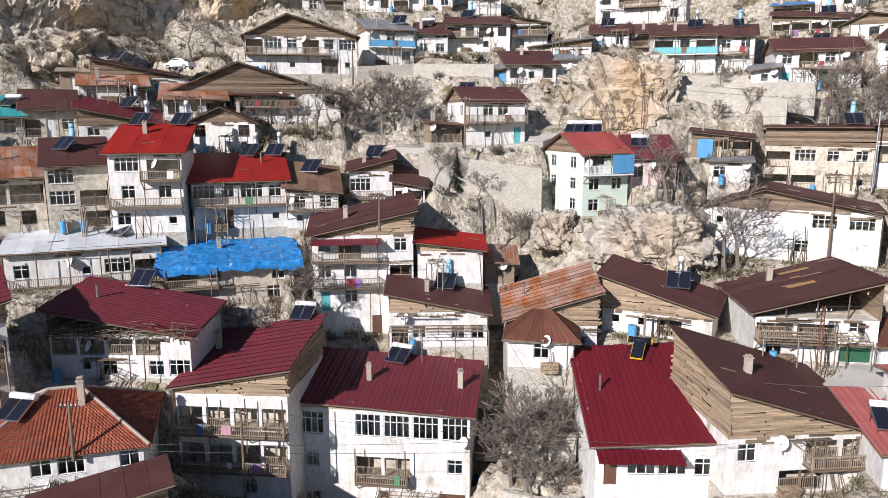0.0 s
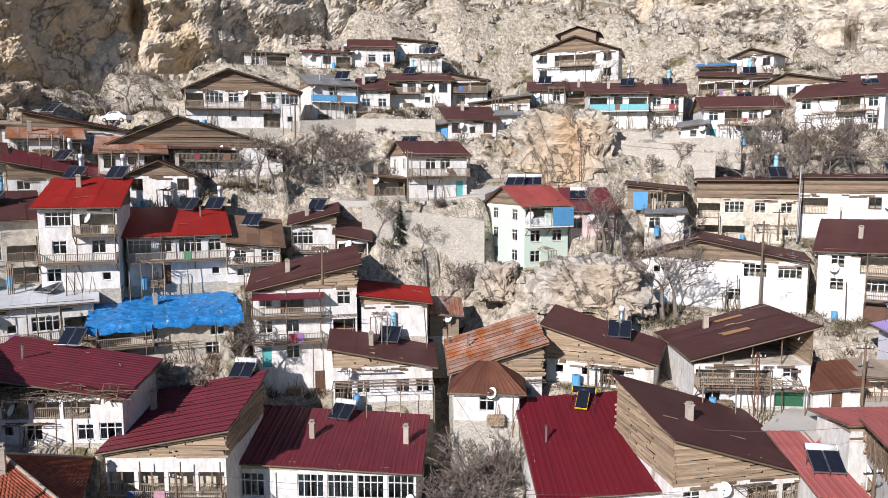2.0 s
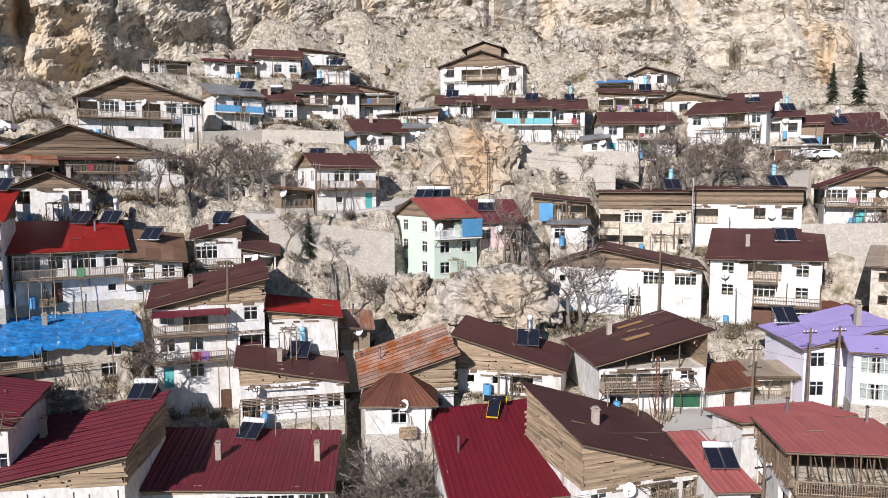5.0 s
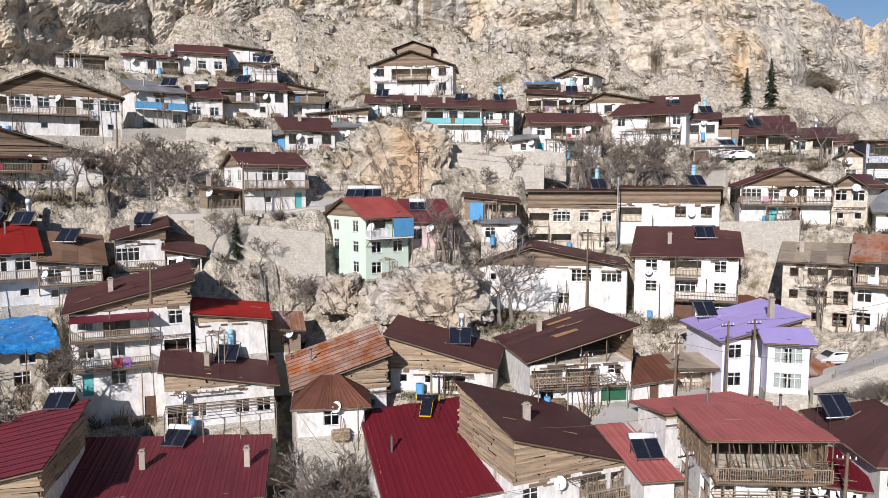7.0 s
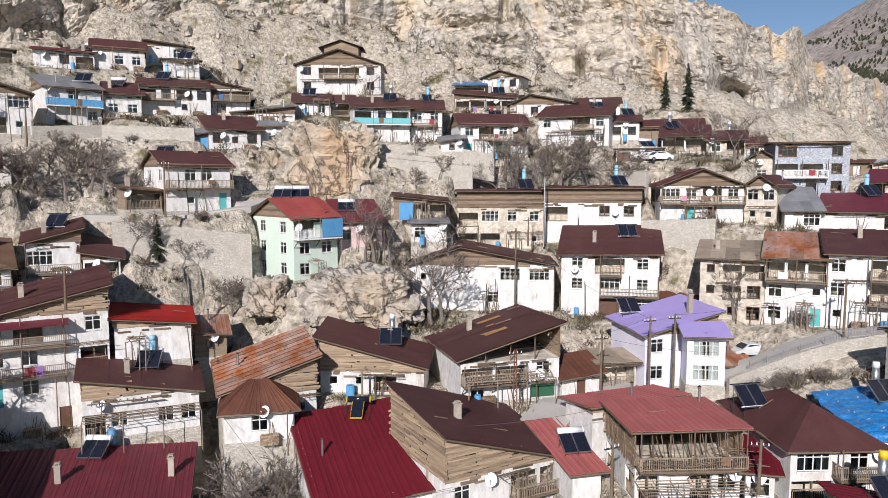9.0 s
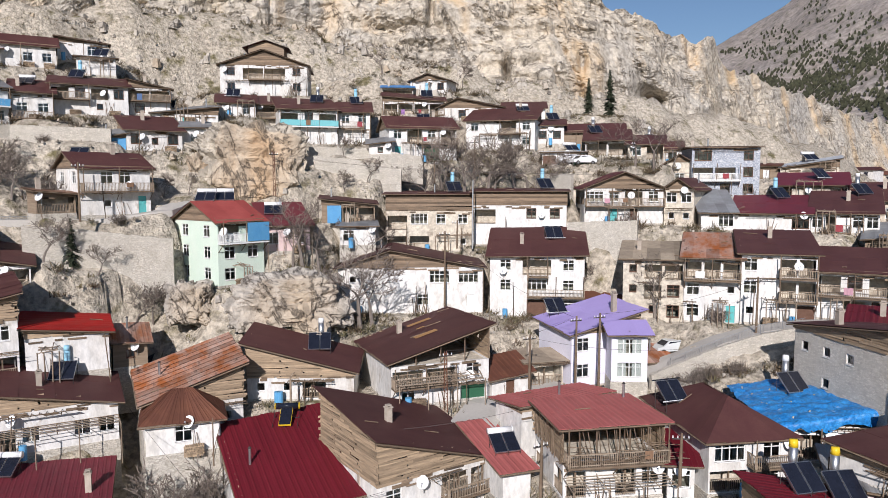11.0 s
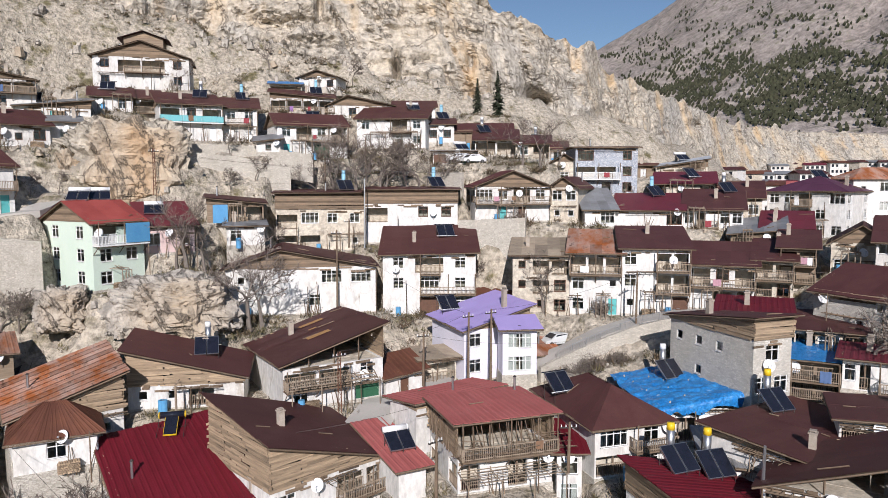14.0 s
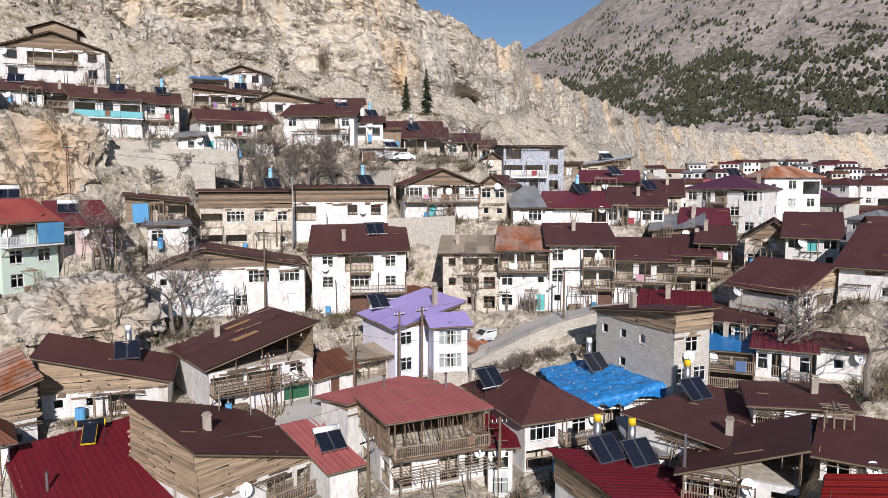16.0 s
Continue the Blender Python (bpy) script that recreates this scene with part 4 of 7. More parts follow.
    if trellis:
        lattice(ob, W, D, H, top(0, 0), rng)
    if not far and not pergola and not awning and W > 5 and rng.random() < 0.5:
        q = Mesher()
        a, c = sorted((rng.uniform(-w2, w2 - 2), rng.uniform(-w2 + 2, w2)))
        zt = rng.uniform(2.0, 2.5)
        for _ in range(int((c - a) / 0.28)):
            u = rng.uniform(a, c)
            q.bar((u, -2.0 + rng.uniform(-0.3, 0.2), zt + rng.uniform(-0.1, 0.1)), (u + rng.uniform(-0.6, 0.6), 0, zt + rng.uniform(0.0, 0.4)), 0.035)
        for i in range(5):
            q.bar((a, -2.0 + i * 0.45, zt + rng.uniform(-0.1, 0.15)), (c, -1.9 + i * 0.45, zt + rng.uniform(-0.1, 0.15)), 0.035)
        for i in range(4):
            u = a + (c - a) * i / 3
            q.bar((u, -1.95, -2.5), (u + rng.uniform(-0.1, 0.1), -1.95, zt), 0.055)
        part("trellis", q.data("trellis", RAIL), ob)
    for st, a, b in bal:
        if far:
            break
        u, c = -w2 + a * W + 0.2, -w2 + b * W - 0.2
        while u < c - 0.6:
            u += rng.uniform(0.3, 2.2)
            if u < c - 0.5 and rng.random() < 0.22:
                hanging_cloth(m @ Matrix.Translation((u, -1.09, H - (st + 1) * hs + 0.94)), rng)
    if not far and W > 4:
        for _ in range(rng.choice([0, 1, 1, 2])):
            yard_thing(m @ Matrix.Translation((rng.uniform(-w2 + 0.6, w2 - 1.6), -0.75, 0.02)) @ pose(0, 0, 0, 0, 0, rng.uniform(-8, 8)), rng)
    if pergola:
        q = Mesher()
        for i in range(7):
            q.bar((-w2 + i * W / 6, -2.4, hs * 0.55), (-w2 + i * W / 6, 0, hs * 0.6), 0.04)
        for i in range(6):
            q.bar((-w2, -2.4 + i * 0.45, hs * 0.6 + 0.05), (w2, -2.3 + i * 0.45, hs * 0.62), 0.035)
        for u in (-w2, -w2 / 3, w2 / 3, w2):
            q.bar((u, -2.35, -1.5), (u, -2.35, hs * 0.6), 0.05)
        part("pergola", q.data("pergola", RAIL), ob)
    # stovepipe chimneys, dishes and water heaters
    for u, v, h, kd in chim:
        chimney(ob, u * W, v * D, top(u * W, v * D), h, kd)
    if not chim and not far and (math.hypot(x, y) > 60 or board) and rng.random() < 0.7:
        u, v = rng.uniform(-0.35, 0.35), rng.uniform(0.3, 0.8)
        chimney(ob, u * W, v * D, top(u * W, v * D), 1.0, rng.choice(["pipe", "block", "block"]))
    if not solar and not near and not far and roof[0] != "gy" and wall != "wood" and W > 4 and rng.random() < 0.6:
        solar = ((rng.uniform(-0.35, 0.35), rng.uniform(0.35, 0.8), rng.choice(["tank", "up", "up", "tank", "blue", "panels"])),)
    if not dishes and not far and rng.random() < 0.6:
        dishes = ((rng.uniform(-0.45, 0.45), rng.uniform(0.6, 0.95)),)
    for u, v, kd in solar:
        solar_heater(m, u * W, v * D, top(u * W, v * D) + 0.2, kd, -rot + rng.uniform(-8, 8))
    for u, zz in dishes:
        dish(m @ Matrix.Translation((u * W, -0.35, zz * H)) @ pose(0, 0, 0, 0, 0, -rot - 25))
    return ob



# ---- houses ----
house(-38.6, 34.7, 9.3, 34, 11.1, 9.0, 4.6, n=2, roof=('hip', 2.6), col='tile', solar=[(-0.3, 0.25, 'tank')], chim=[(0.12, 0.35, 1.5, 'block')], win=['W.wW.w','w.w.s'], dishes=[(-0.05, 0.45), (0.25, 0.3)])
house(-33.4, 33.1, 9.0, 45, 7.8, 3.0, 2.4, n=1, roof=('plane', 2.88, 0.1, 0.08), col='brown', win=['.'])
house(-32.5, 46.2, 4.8, 12, 9.3, 10.7, 9.5, roof=('plane', 10.92, 0.182, 0.111), n=3, col='maroon', win=['oooo','oooo','d.w.'], board=1, bal=[(0,0,1),(1,0,1)], solar=[(0.3, 0.93, 'tank')], chim=[(-0.38, 0.6, 1.3, 'block')], frame_paint='white')
house(-21.9, 52.1, 2.4, 10, 14.9, 8.5, 9.4, roof=('plane', 9.81, -0.045, 0.162), n=3, col='maroon', frame_paint='white', win=['T.TTTT','w.oo.w','s.d.g'], bal=[(1,.35,.65)], dishes=[(0.47, 0.75)], solar=[(-0.02, 0.8, 'tank')], chim=[(-0.13, 0.45, 1.2, 'block'), (0.42, 0.45, 1.3, 'block')])
house(-42.6, 45.7, 14.7, 15, 11.9, 7.2, 3.8, roof=('plane', 4.85, -0.171, 0.116), n=2, col='maroon', win=['oooo.','.sw.wW'], board=1, open_front=1, frame_paint='white', solar=[(-0.12, 0.95, 'panels')], dishes=[(-0.2, 0.75)], trellis=1)
house(-48.0, 36.0, 17.9, 53, 6.3, 9.0, 3.4, n=1, roof=('plane', 4.24, 0.25, 0.15), col='maroon', win=['ooo'], board=1)
house(-53.0, 53.5, 20.4, 39, 13.7, 6.0, 3.3, n=1, roof=('plane', 3.40, 0, 0.18), col='white', win=['w.sWo'], bal=[(0,0,1)])
house(-40.1, 58.2, 18.2, 35, 12.0, 7.0, 3.8, n=2, roof=('plane', 3.88, 0, 0.12), col='blue', wall='cream', win=['ow.w','s.w'], bal=[(0,0,.4)], tarp=1)
house(-50.0, 59.1, 24.6, 28, 7.0, 8.0, 8.1, n=3, roof=('plane', 8.20, 0, 0.3), col='red', win=['Wo','ww','w.s'], bal=[(0,.45,1),(1,0,1)], solar=[(-0.3, 0.95, 'up'), (0.3, 0.95, 'up')])
house(-56.6, 57.0, 25.1, 45, 5.7, 8.0, 6.4, n=3, roof=('plane', 6.49, 0, 0.28), col='brown', win=['W.','Wo','.o'], wall='cream')
house(-61.7, 53.4, 24.9, 49, 6.4, 8.0, 5.5, n=2, roof=('plane', 5.56, 0, 0.3), col='rust', win=['oo','Ww'], wall='cream')
house(-43.5, 65.6, 24.4, 34, 9.8, 8.0, 5.1, n=2, roof=('plane', 5.20, 0, 0.28), col='red', solar=[(0.1, 0.85, 'up'), (0.4, 0.85, 'up')], win=['WwWw','.d.s'], bal=[(0,0,1)])
house(-36.6, 68.9, 24.3, 28, 5.6, 8.0, 3.9, n=2, roof=('plane', 4.24, -0.12, 0.25), col='tan', win=['ww','sw'], board=1, bal=[(0,0,1)])
house(-28.6, 63.9, 14.3, 24, 10.1, 6.5, 10.4, n=4, roof=('plane', 11.58, 0.22, 0.14), col='brown', win=['wo.w','ww.o','dw..','..d.'], bal=[(0,0,.65),(1,0,.65)], awning='maroon', board=1, frame_paint='white')
house(-20.5, 67.3, 19.5, 17, 6.6, 6.0, 3.4, n=1, roof=('plane', 3.89, -0.12, 0.06), col='red', win=['...'], rwin=['.s'], board=1)
house(-20.3, 62.8, 14.2, 18, 9.4, 5.0, 3.5, n=1, roof=('plane', 4.45, -0.2, 0.2), col='brown', win=['ow.ww'], board=1, pergola=1, solar=[(0.05, 0.5, 'blue')])
house(-32.0, 74.3, 27.1, 23, 4.9, 6.0, 3.1, n=1, roof=('plane', 3.81, 0.25, 0.1), col='brown', win=['W.'], board=1, bal=[(0,0,1)])
house(-27.4, 74.3, 26.1, 20, 3.4, 6.0, 2.4, n=1, roof=('plane', 2.82, -0.2, 0.2), col='brown', win=['o'], board=1)
house(-51.0, 73.9, 31.8, 23, 7.7, 8.0, 3.9, n=2, roof=('gy', 1.6, 0), col='brown', win=['w.w','..s'], board=1)
house(-50.5, 81.0, 35.6, 32, 21.2, 8.0, 3.7, n=2, roof=('gy', 3.6, -0.1), col='brown', win=['..owWo.w','......'], board=1, bal=[(0,.35,.75)], awning='brown')
house(-55.3, 74.8, 36.2, 36, 7.2, 5.0, 2.2, n=1, roof=('plane', 2.25, 0, 0.35), col='rust', win=['wso'])
house(-66.1, 73.7, 38.2, 42, 7.5, 4.0, 1.9, n=1, roof=('plane', 2.01, 0, 0.3), col='rust', win=['w.o'])
house(-66.9, 79.7, 39.7, 40, 11.8, 6.0, 1.7, n=1, roof=('plane', 2.85, -0.18, 0.1), col='brown', win=['..w.'], board=1)
house(-60.3, 68.2, 33.9, 42, 9.3, 7.0, 1.5, n=1, roof=('plane', 2.47, -0.2, 0.2), col='maroon', win=['wwo'], board=1)
house(-66.3, 63.8, 34.0, 46, 5.3, 7.0, 3.1, n=1, roof=('plane', 3.21, 0, 0.3), col='brown', win=['odw'], wall='cream')
house(-69.9, 59.8, 33.9, 49, 5.5, 7.0, 2.4, n=1, roof=('plane', 2.50, 0, 0.3), col='teal', win=['ow'], wall='cream')
house(-70.6, 52.5, 29.8, 53, 6.0, 8.0, 3.1, n=2, roof=('plane', 3.45, 0.1, 0.3), col='brown', win=['wow','w.w'])
house(-48.0, 88.7, 42.0, 29, 14.8, 8.0, 5.0, n=2, roof=('gy', 2.6, -0.12), col='brown', win=['oWwowW','..s.os'], board=1, bal=[(0,0,.75)])
house(-39.5, 100.1, 43.8, 36, 6.8, 7.0, 4.9, n=2, roof=('plane', 4.99, 0, 0.3), col='grey', win=['.w.','..w'], bal=[(0,0,1)], balcol='bluep')
house(-34.4, 103.6, 44.9, 18, 4.9, 6.0, 3.5, n=1, roof=('plane', 3.55, 0, 0.35), col='brown', win=['ww'], bal=[(0,0,1)])
house(-28.3, 107.3, 45.9, 15, 9.7, 7.0, 4.1, n=2, roof=('plane', 4.17, 0, 0.25), col='brown', win=['owow','..s.'], bal=[(0,0,.5)])
house(-21.1, 110.7, 46.4, 11, 5.6, 7.0, 3.8, n=2, roof=('plane', 4.38, -0.2, 0.1), col='brown', win=['oo','w.'], board=1, bal=[(0,0,1)])
house(-55.1, 109.8, 53.3, 27, 6.8, 5.0, 2.1, n=1, roof=('plane', 2.20, 0, 0.05), col='grey', win=['wo'])
house(-45.9, 113.6, 53.2, 22, 8.1, 6.0, 2.6, n=1, roof=('plane', 2.71, 0, 0.2), col='maroon', win=['dwo'])
house(-39.1, 116.9, 53.7, 19, 7.4, 6.0, 3.3, n=1, roof=('gx', 1.6), col='brown', win=['.ww'])
house(-33.1, 122.7, 55.8, 15, 7.1, 6.0, 2.7, n=1, roof=('plane', 3.10, -0.1, 0.1), col='brown', win=['.W'], board=1)
house(-29.6, 116.3, 52.7, 14, 5.3, 5.0, 2.5, n=1, roof=('plane', 2.59, 0, 0.1), col='grey', win=['..'])
house(-18.6, 99.7, 40.7, 21, 6.9, 7.0, 2.7, n=1, roof=('plane', 2.74, 0, 0.3), col='brown', win=['wsw'])
house(-13.9, 102.6, 41.0, 8, 3.4, 5.0, 3.0, n=1, roof=('plane', 3.06, 0, 0.2), col='grey', win=['w'])
house(-23.4, 98.4, 40.7, 13, 2.9, 4.0, 1.6, n=1, roof=('plane', 1.93, 0.2, 0.2), col='grey', win=['d'], wall='blue')
house(-16.3, 110.8, 45.5, 8, 9.1, 5.0, 1.1, n=1, roof=('plane', 1.72, 0.12, 0.15), col='grey', win=['.d.'], board=1)
house(-5.7, 126.7, 51.5, -5, 14.6, 9.0, 5.1, n=2, roof=('gy', 2.4, 0), col='brown', win=['woow','w..w'], board=1, bal=[(0,.33,.7)], loft=1)
house(-9.5, 116.4, 46.8, 5, 5.7, 6.0, 2.2, n=1, roof=('plane', 2.25, 0, 0.3), col='brown', win=['.w'])
house(-4.9, 118.2, 46.8, 2, 3.7, 6.0, 2.2, n=1, roof=('plane', 2.29, 0, 0.3), col='brown', win=['o'], bal=[(0,0,1)])
house(1.5, 111.9, 42.5, 7, 8.8, 8.0, 5.2, n=2, roof=('plane', 5.32, 0, 0.28), col='brown', win=['owo','w.d'], bal=[(0,0,1)], balcol='teal')
house(8.5, 113.6, 42.6, -4, 5.2, 8.0, 5.0, n=2, roof=('plane', 5.05, 0, 0.28), col='brown', win=['ww','.d'], bal=[(0,0,.8)])
house(18.4, 106.8, 39.9, 4, 10.5, 8.0, 4.9, n=2, roof=('gx', 1.8), col='brown', win=['wowo','d.g.'], bal=[(0,.4,1)], board=1)
house(11.5, 103.4, 40.6, -6, 3.3, 4.0, 1.5, n=1, roof=('plane', 1.70, 0.12, 0.2), col='grey', win=['s'])
house(19.9, 125.4, 48.4, -9, 10.9, 7.0, 2.5, n=1, roof=('plane', 3.00, -0.08, 0.2), col='brown', win=['oooo'], board=1, bal=[(0,0,1)])
house(29.5, 122.5, 47.5, -14, 11.3, 7.0, 2.2, n=1, roof=('gy', 1.5, -0.2), col='brown', win=['.w.w'])
house(32.1, 112.5, 41.9, -26, 11.3, 8.0, 4.8, n=2, roof=('plane', 4.83, 0, 0.3), col='brown', win=['w.ow','..ww'], bal=[(0,.5,.8)])
house(24.8, 137.8, 53.7, -30, 7.5, 6.0, 2.7, n=1, roof=('gy', 1.2, 0), col='brown', win=['..w'], board=1)
house(18.5, 135.7, 52.6, -8, 5.8, 5.0, 1.9, n=1, roof=('plane', 1.97, 0, 0.2), col='blue', win=['o'], wall='stone')
house(40.0, 124.7, 47.7, -18, 7.7, 7.0, 2.2, n=1, roof=('plane', 2.31, 0, 0.25), col='brown', win=['wow'])
house(41.1, 113.8, 43.0, -20, 4.7, 7.0, 3.0, n=1, roof=('plane', 3.11, 0, 0.2), col='brown', win=['ww'])
house(48.2, 112.1, 42.0, -23, 9.8, 7.0, 3.0, n=1, roof=('gx', 1.4), col='brown', win=['.s.s'], wall='wood')
house(47.4, 104.8, 40.6, -24, 6.8, 6.0, 2.5, n=1, roof=('plane', 2.55, 0, 0.3), col='brown', win=['oo'], board=1)
house(51.7, 100.5, 39.9, -27, 5.3, 6.0, 2.4, n=1, roof=('plane', 2.45, 0, 0.25), col='brown', win=['wo'], wall='cream')
house(40.1, 104.6, 39.2, -21, 6.6, 6.0, 1.9, n=1, roof=('plane', 1.97, 0, 0.02), col='white', win=['g.g'], wall='white')
house(37.7, 118.1, 42.7, -18, 6.7, 6.0, 2.5, n=1, roof=('plane', 2.58, 0, 0.25), col='brown', win=['ow'], wall='cream')
house(-20.0, 84.5, 32.9, 33, 7.5, 8.0, 5.2, n=2, roof=('gx', 1.6), col='brown', win=['.ww.','.s.d'], bal=[(0,0,1)], lwin=['ww','.w'])
house(-6.4, 79.7, 25.4, 37, 5.7, 9.0, 6.9, n=3, roof=('gx', 1.9), col='redp', solar=[(-0.25, 0.55, 'tank'), (0.2, 0.55, 'tank')], wall='mint', win=['ow','ww','w.'], lwin=['ww','ww','ww'], bal=[(0,0,1)], balcol='white', screens=[(0.1, 2.8, 4.7, 6.7)])
house(-1.5, 83.0, 28.6, 11, 5.1, 7.0, 3.0, n=1, roof=('plane', 3.08, 0, 0.3), col='maroon', wall='rose', win=['w.s'])
house(5.9, 89.8, 31.4, -4, 6.6, 6.0, 2.3, n=1, roof=('plane', 2.66, -0.1, 0.05), col='brown', win=['doo'], wall='wood', board=1, screens=[(-2.6, -0.9, 0.0, 2.2)])
house(6.6, 84.7, 29.0, -4, 4.2, 5.0, 2.2, n=1, roof=('plane', 2.26, 0, 0.05), col='grey', win=['w.'], wall='white')
house(17.0, 93.5, 27.3, -10, 11.7, 9.0, 5.5, n=2, roof=('plane', 7.60, 0, 0.03), col='brown', win=['oWww','oo.s'], wall='cream', board=1, solar=[(0.3, 0.2, 'blue')])
house(28.3, 89.6, 28.3, -18, 12.2, 9.0, 5.2, n=2, roof=('plane', 7.00, 0, 0.03), col='brown', win=['o.ww','....'], wall='white', board=1, solar=[(0.3, 0.2, 'blue')])
house(12.1, 79.0, 21.6, -9, 16.4, 9.0, 5.2, n=2, roof=('gy', 1.9, -0.14), col='brown', win=['s..WW','...w.d'], board=1)
house(26.8, 78.1, 20.8, -19, 10.9, 8.0, 7.1, n=3, roof=('plane', 7.26, 0.02, 0.3), col='brown', win=['wow','wWw','.gW'], bal=[(0,.4,.62),(1,.4,1)], solar=[(0.2, 0.5, 'panels')])
house(40.3, 83.9, 31.2, -14, 9.9, 8.0, 4.5, n=2, roof=('gy', 1.9, 0), col='maroon', win=['Wwow','.dd.'], board=1, bal=[(0,0,1)], lwin=['oo','o.'])
house(47.2, 82.6, 30.9, -44, 3.7, 8.0, 4.7, n=2, roof=('gy', 1.2, 0), col='brown', wall='cream', win=['ww','ss'])
house(37.2, 70.0, 21.4, -28, 6.3, 8.0, 6.6, n=3, roof=('plane', 6.73, 0, 0.14), col='bare', wall='cream', win=['soo','sow','.sw'])
house(42.3, 66.9, 21.6, -32, 5.6, 9.0, 6.8, n=3, roof=('plane', 6.88, 0, 0.2), col='rust', win=['ooo','w.s','w.d'], wall='white', bal=[(0,0,1)])
house(47.5, 63.3, 21.9, -31, 7.0, 9.0, 7.1, n=3, roof=('plane', 7.23, 0, 0.18), col='brown', win=['w.oo','w.oo','s..g'], bal=[(0,.5,1),(1,.5,1)])
house(53.3, 59.7, 22.7, -42, 6.5, 8.0, 4.7, n=2, roof=('plane', 4.80, 0, 0.2), col='brown', win=['owo','.ow'], bal=[(0,0,1)])
house(58.3, 57.7, 23.8, -45, 3.8, 8.0, 4.1, n=2, roof=('plane', 4.18, 0, 0.18), col='brown', wall='cream', win=['oo','ow'], bal=[(0,0,1)])
house(61.3, 57.5, 25.5, -47, 3.5, 7.0, 3.6, n=2, roof=('plane', 3.72, 0, 0.18), col='brown', wall='wood', win=['oo','o.'], bal=[(0,0,1),(1,0,1)])
house(64.0, 66.1, 28.0, -44, 5.9, 8.0, 2.0, n=1, roof=('plane', 2.31, 0.1, 0.15), col='grey', wall='wood', win=['..o.'])
house(67.6, 65.3, 28.2, -46, 5.3, 8.0, 2.4, n=1, roof=('plane', 2.46, 0, 0.2), col='maroon', win=['.w.'])
house(57.6, 88.7, 34.4, -20, 9.0, 8.0, 6.8, n=3, roof=('plane', 6.84, 0, 0.04), col='brown', wall='slate', win=['W.w','oow','.ww'], rwin=['w.w','w.w'], bal=[(1,0,.7)], balcol='white')
house(52.8, 92.4, 35.6, -30, 3.5, 7.0, 3.7, n=1, roof=('gy', 1.0, 0), col='brown', win=['w'], wall='cream')
house(67.7, 84.1, 34.0, -39, 8.3, 8.0, 2.0, n=1, roof=('plane', 2.03, 0, 0.2), col='maroon', win=['w..W'], wall='cream')
house(77.4, 96.9, 37.4, -39, 8.0, 6.0, 1.3, n=1, roof=('plane', 1.94, 0.15, 0.1), col='white', win=['..'], wall='cream')
house(70.3, 76.6, 31.0, -43, 6.4, 8.0, 3.1, n=1, roof=('plane', 3.15, 0, 0.25), col='brown', win=['..w'], wall='cream')
house(50.6, 79.2, 30.5, -23, 3.9, 8.0, 2.2, n=1, roof=('plane', 2.28, 0, 0.3), col='grey', win=['.W'], r2=1)
house(56.2, 76.6, 30.4, -36, 8.4, 9.0, 2.2, n=1, roof=('plane', 2.27, 0, 0.2), col='maroon', win=['...W'], r2=1)
house(62.9, 72.5, 30.4, -41, 7.1, 9.0, 2.3, n=1, roof=('plane', 2.38, 0, 0.25), col='brown', win=['Wo.ww'], bal=[(0,.25,.6)])
house(80.6, 74.9, 28.6, -67, 10.3, 10.0, 6.4, n=3, roof=('hip', 1.8), col='plum', win=['wwo.W','w.ow.','..oww'], bal=[(0,.35,.6),(1,.35,.6)], rwin=['w.w','w.w','ww.'])
house(67.4, 55.0, 26.4, -51, 5.7, 8.0, 3.3, n=2, roof=('gy', 1.8, 0), col='brown', wall='cream', win=['.s..','wdw'], board=1)
house(66.6, 49.5, 27.2, -53, 5.0, 8.0, 3.0, n=2, roof=('plane', 3.05, 0, 0.25), col='brown', win=['wdw','..s'], wall='white')
house(60.4, 39.2, 25.7, -67, 4.8, 10.0, 2.7, n=2, roof=('plane', 2.83, 0, 0.3), col='brown', win=['...','..w'], wall='white')
house(57.8, 106.3, 39.3, -29, 5.6, 6.0, 2.6, n=1, roof=('gx', 1.2), col='brown', win=['ww'])
house(53.9, 44.8, 23.1, -84, 7.0, 10.0, 3.3, n=2, roof=('gx', 2.0), col='brown', wall='stone', win=['...s','..s.'], rwin=['woow','.oo.'])
house(46.6, 48.2, 23.4, -44, 5.8, 6.0, 1.3, n=1, roof=('plane', 1.33, 0, 0.06), col='crimson', win=['oow'], wall='teal')
house(42.2, 41.6, 19.1, -1, 3.7, 10.0, 5.0, n=2, roof=('plane', 6.70, 0, -0.14), col='brown', wall='stone', win=['w','ww'], lwin=['sss.','.s..'], board=1)
house(46.3, 41.3, 19.1, -48, 3.5, 6.0, 3.0, n=2, roof=('plane', 3.03, 0, 0.03), col='blue', wall='wood', win=['oo','oo'], bal=[(0,0,1),(1,0,1)])
house(48.0, 37.7, 20.4, -52, 4.0, 4.0, 2.4, n=1, roof=('plane', 2.44, 0, 0.05), col='maroon', win=['wo.w'], bal=[(0,.6,1)])
house(50.6, 43.9, 21.4, -49, 5.3, 7.0, 2.2, n=1, roof=('plane', 2.26, 0, 0.05), col='brown', wall='cream', win=['oWo'], board=1)
house(28.8, 63.2, 16.8, 7, 7.5, 7.0, 5.1, roof=('plane', 6.04, 0.234, 0.048), n=2, col='purple', wall='lilac', win=['w.w','w.w'], lwin=['..','..'], board=1, solar=[(-0.3, 0.8, 'panels')], chim=[(0.25, 0.25, 1.5, 'block')], dishes=[(0.2, 0.9)])
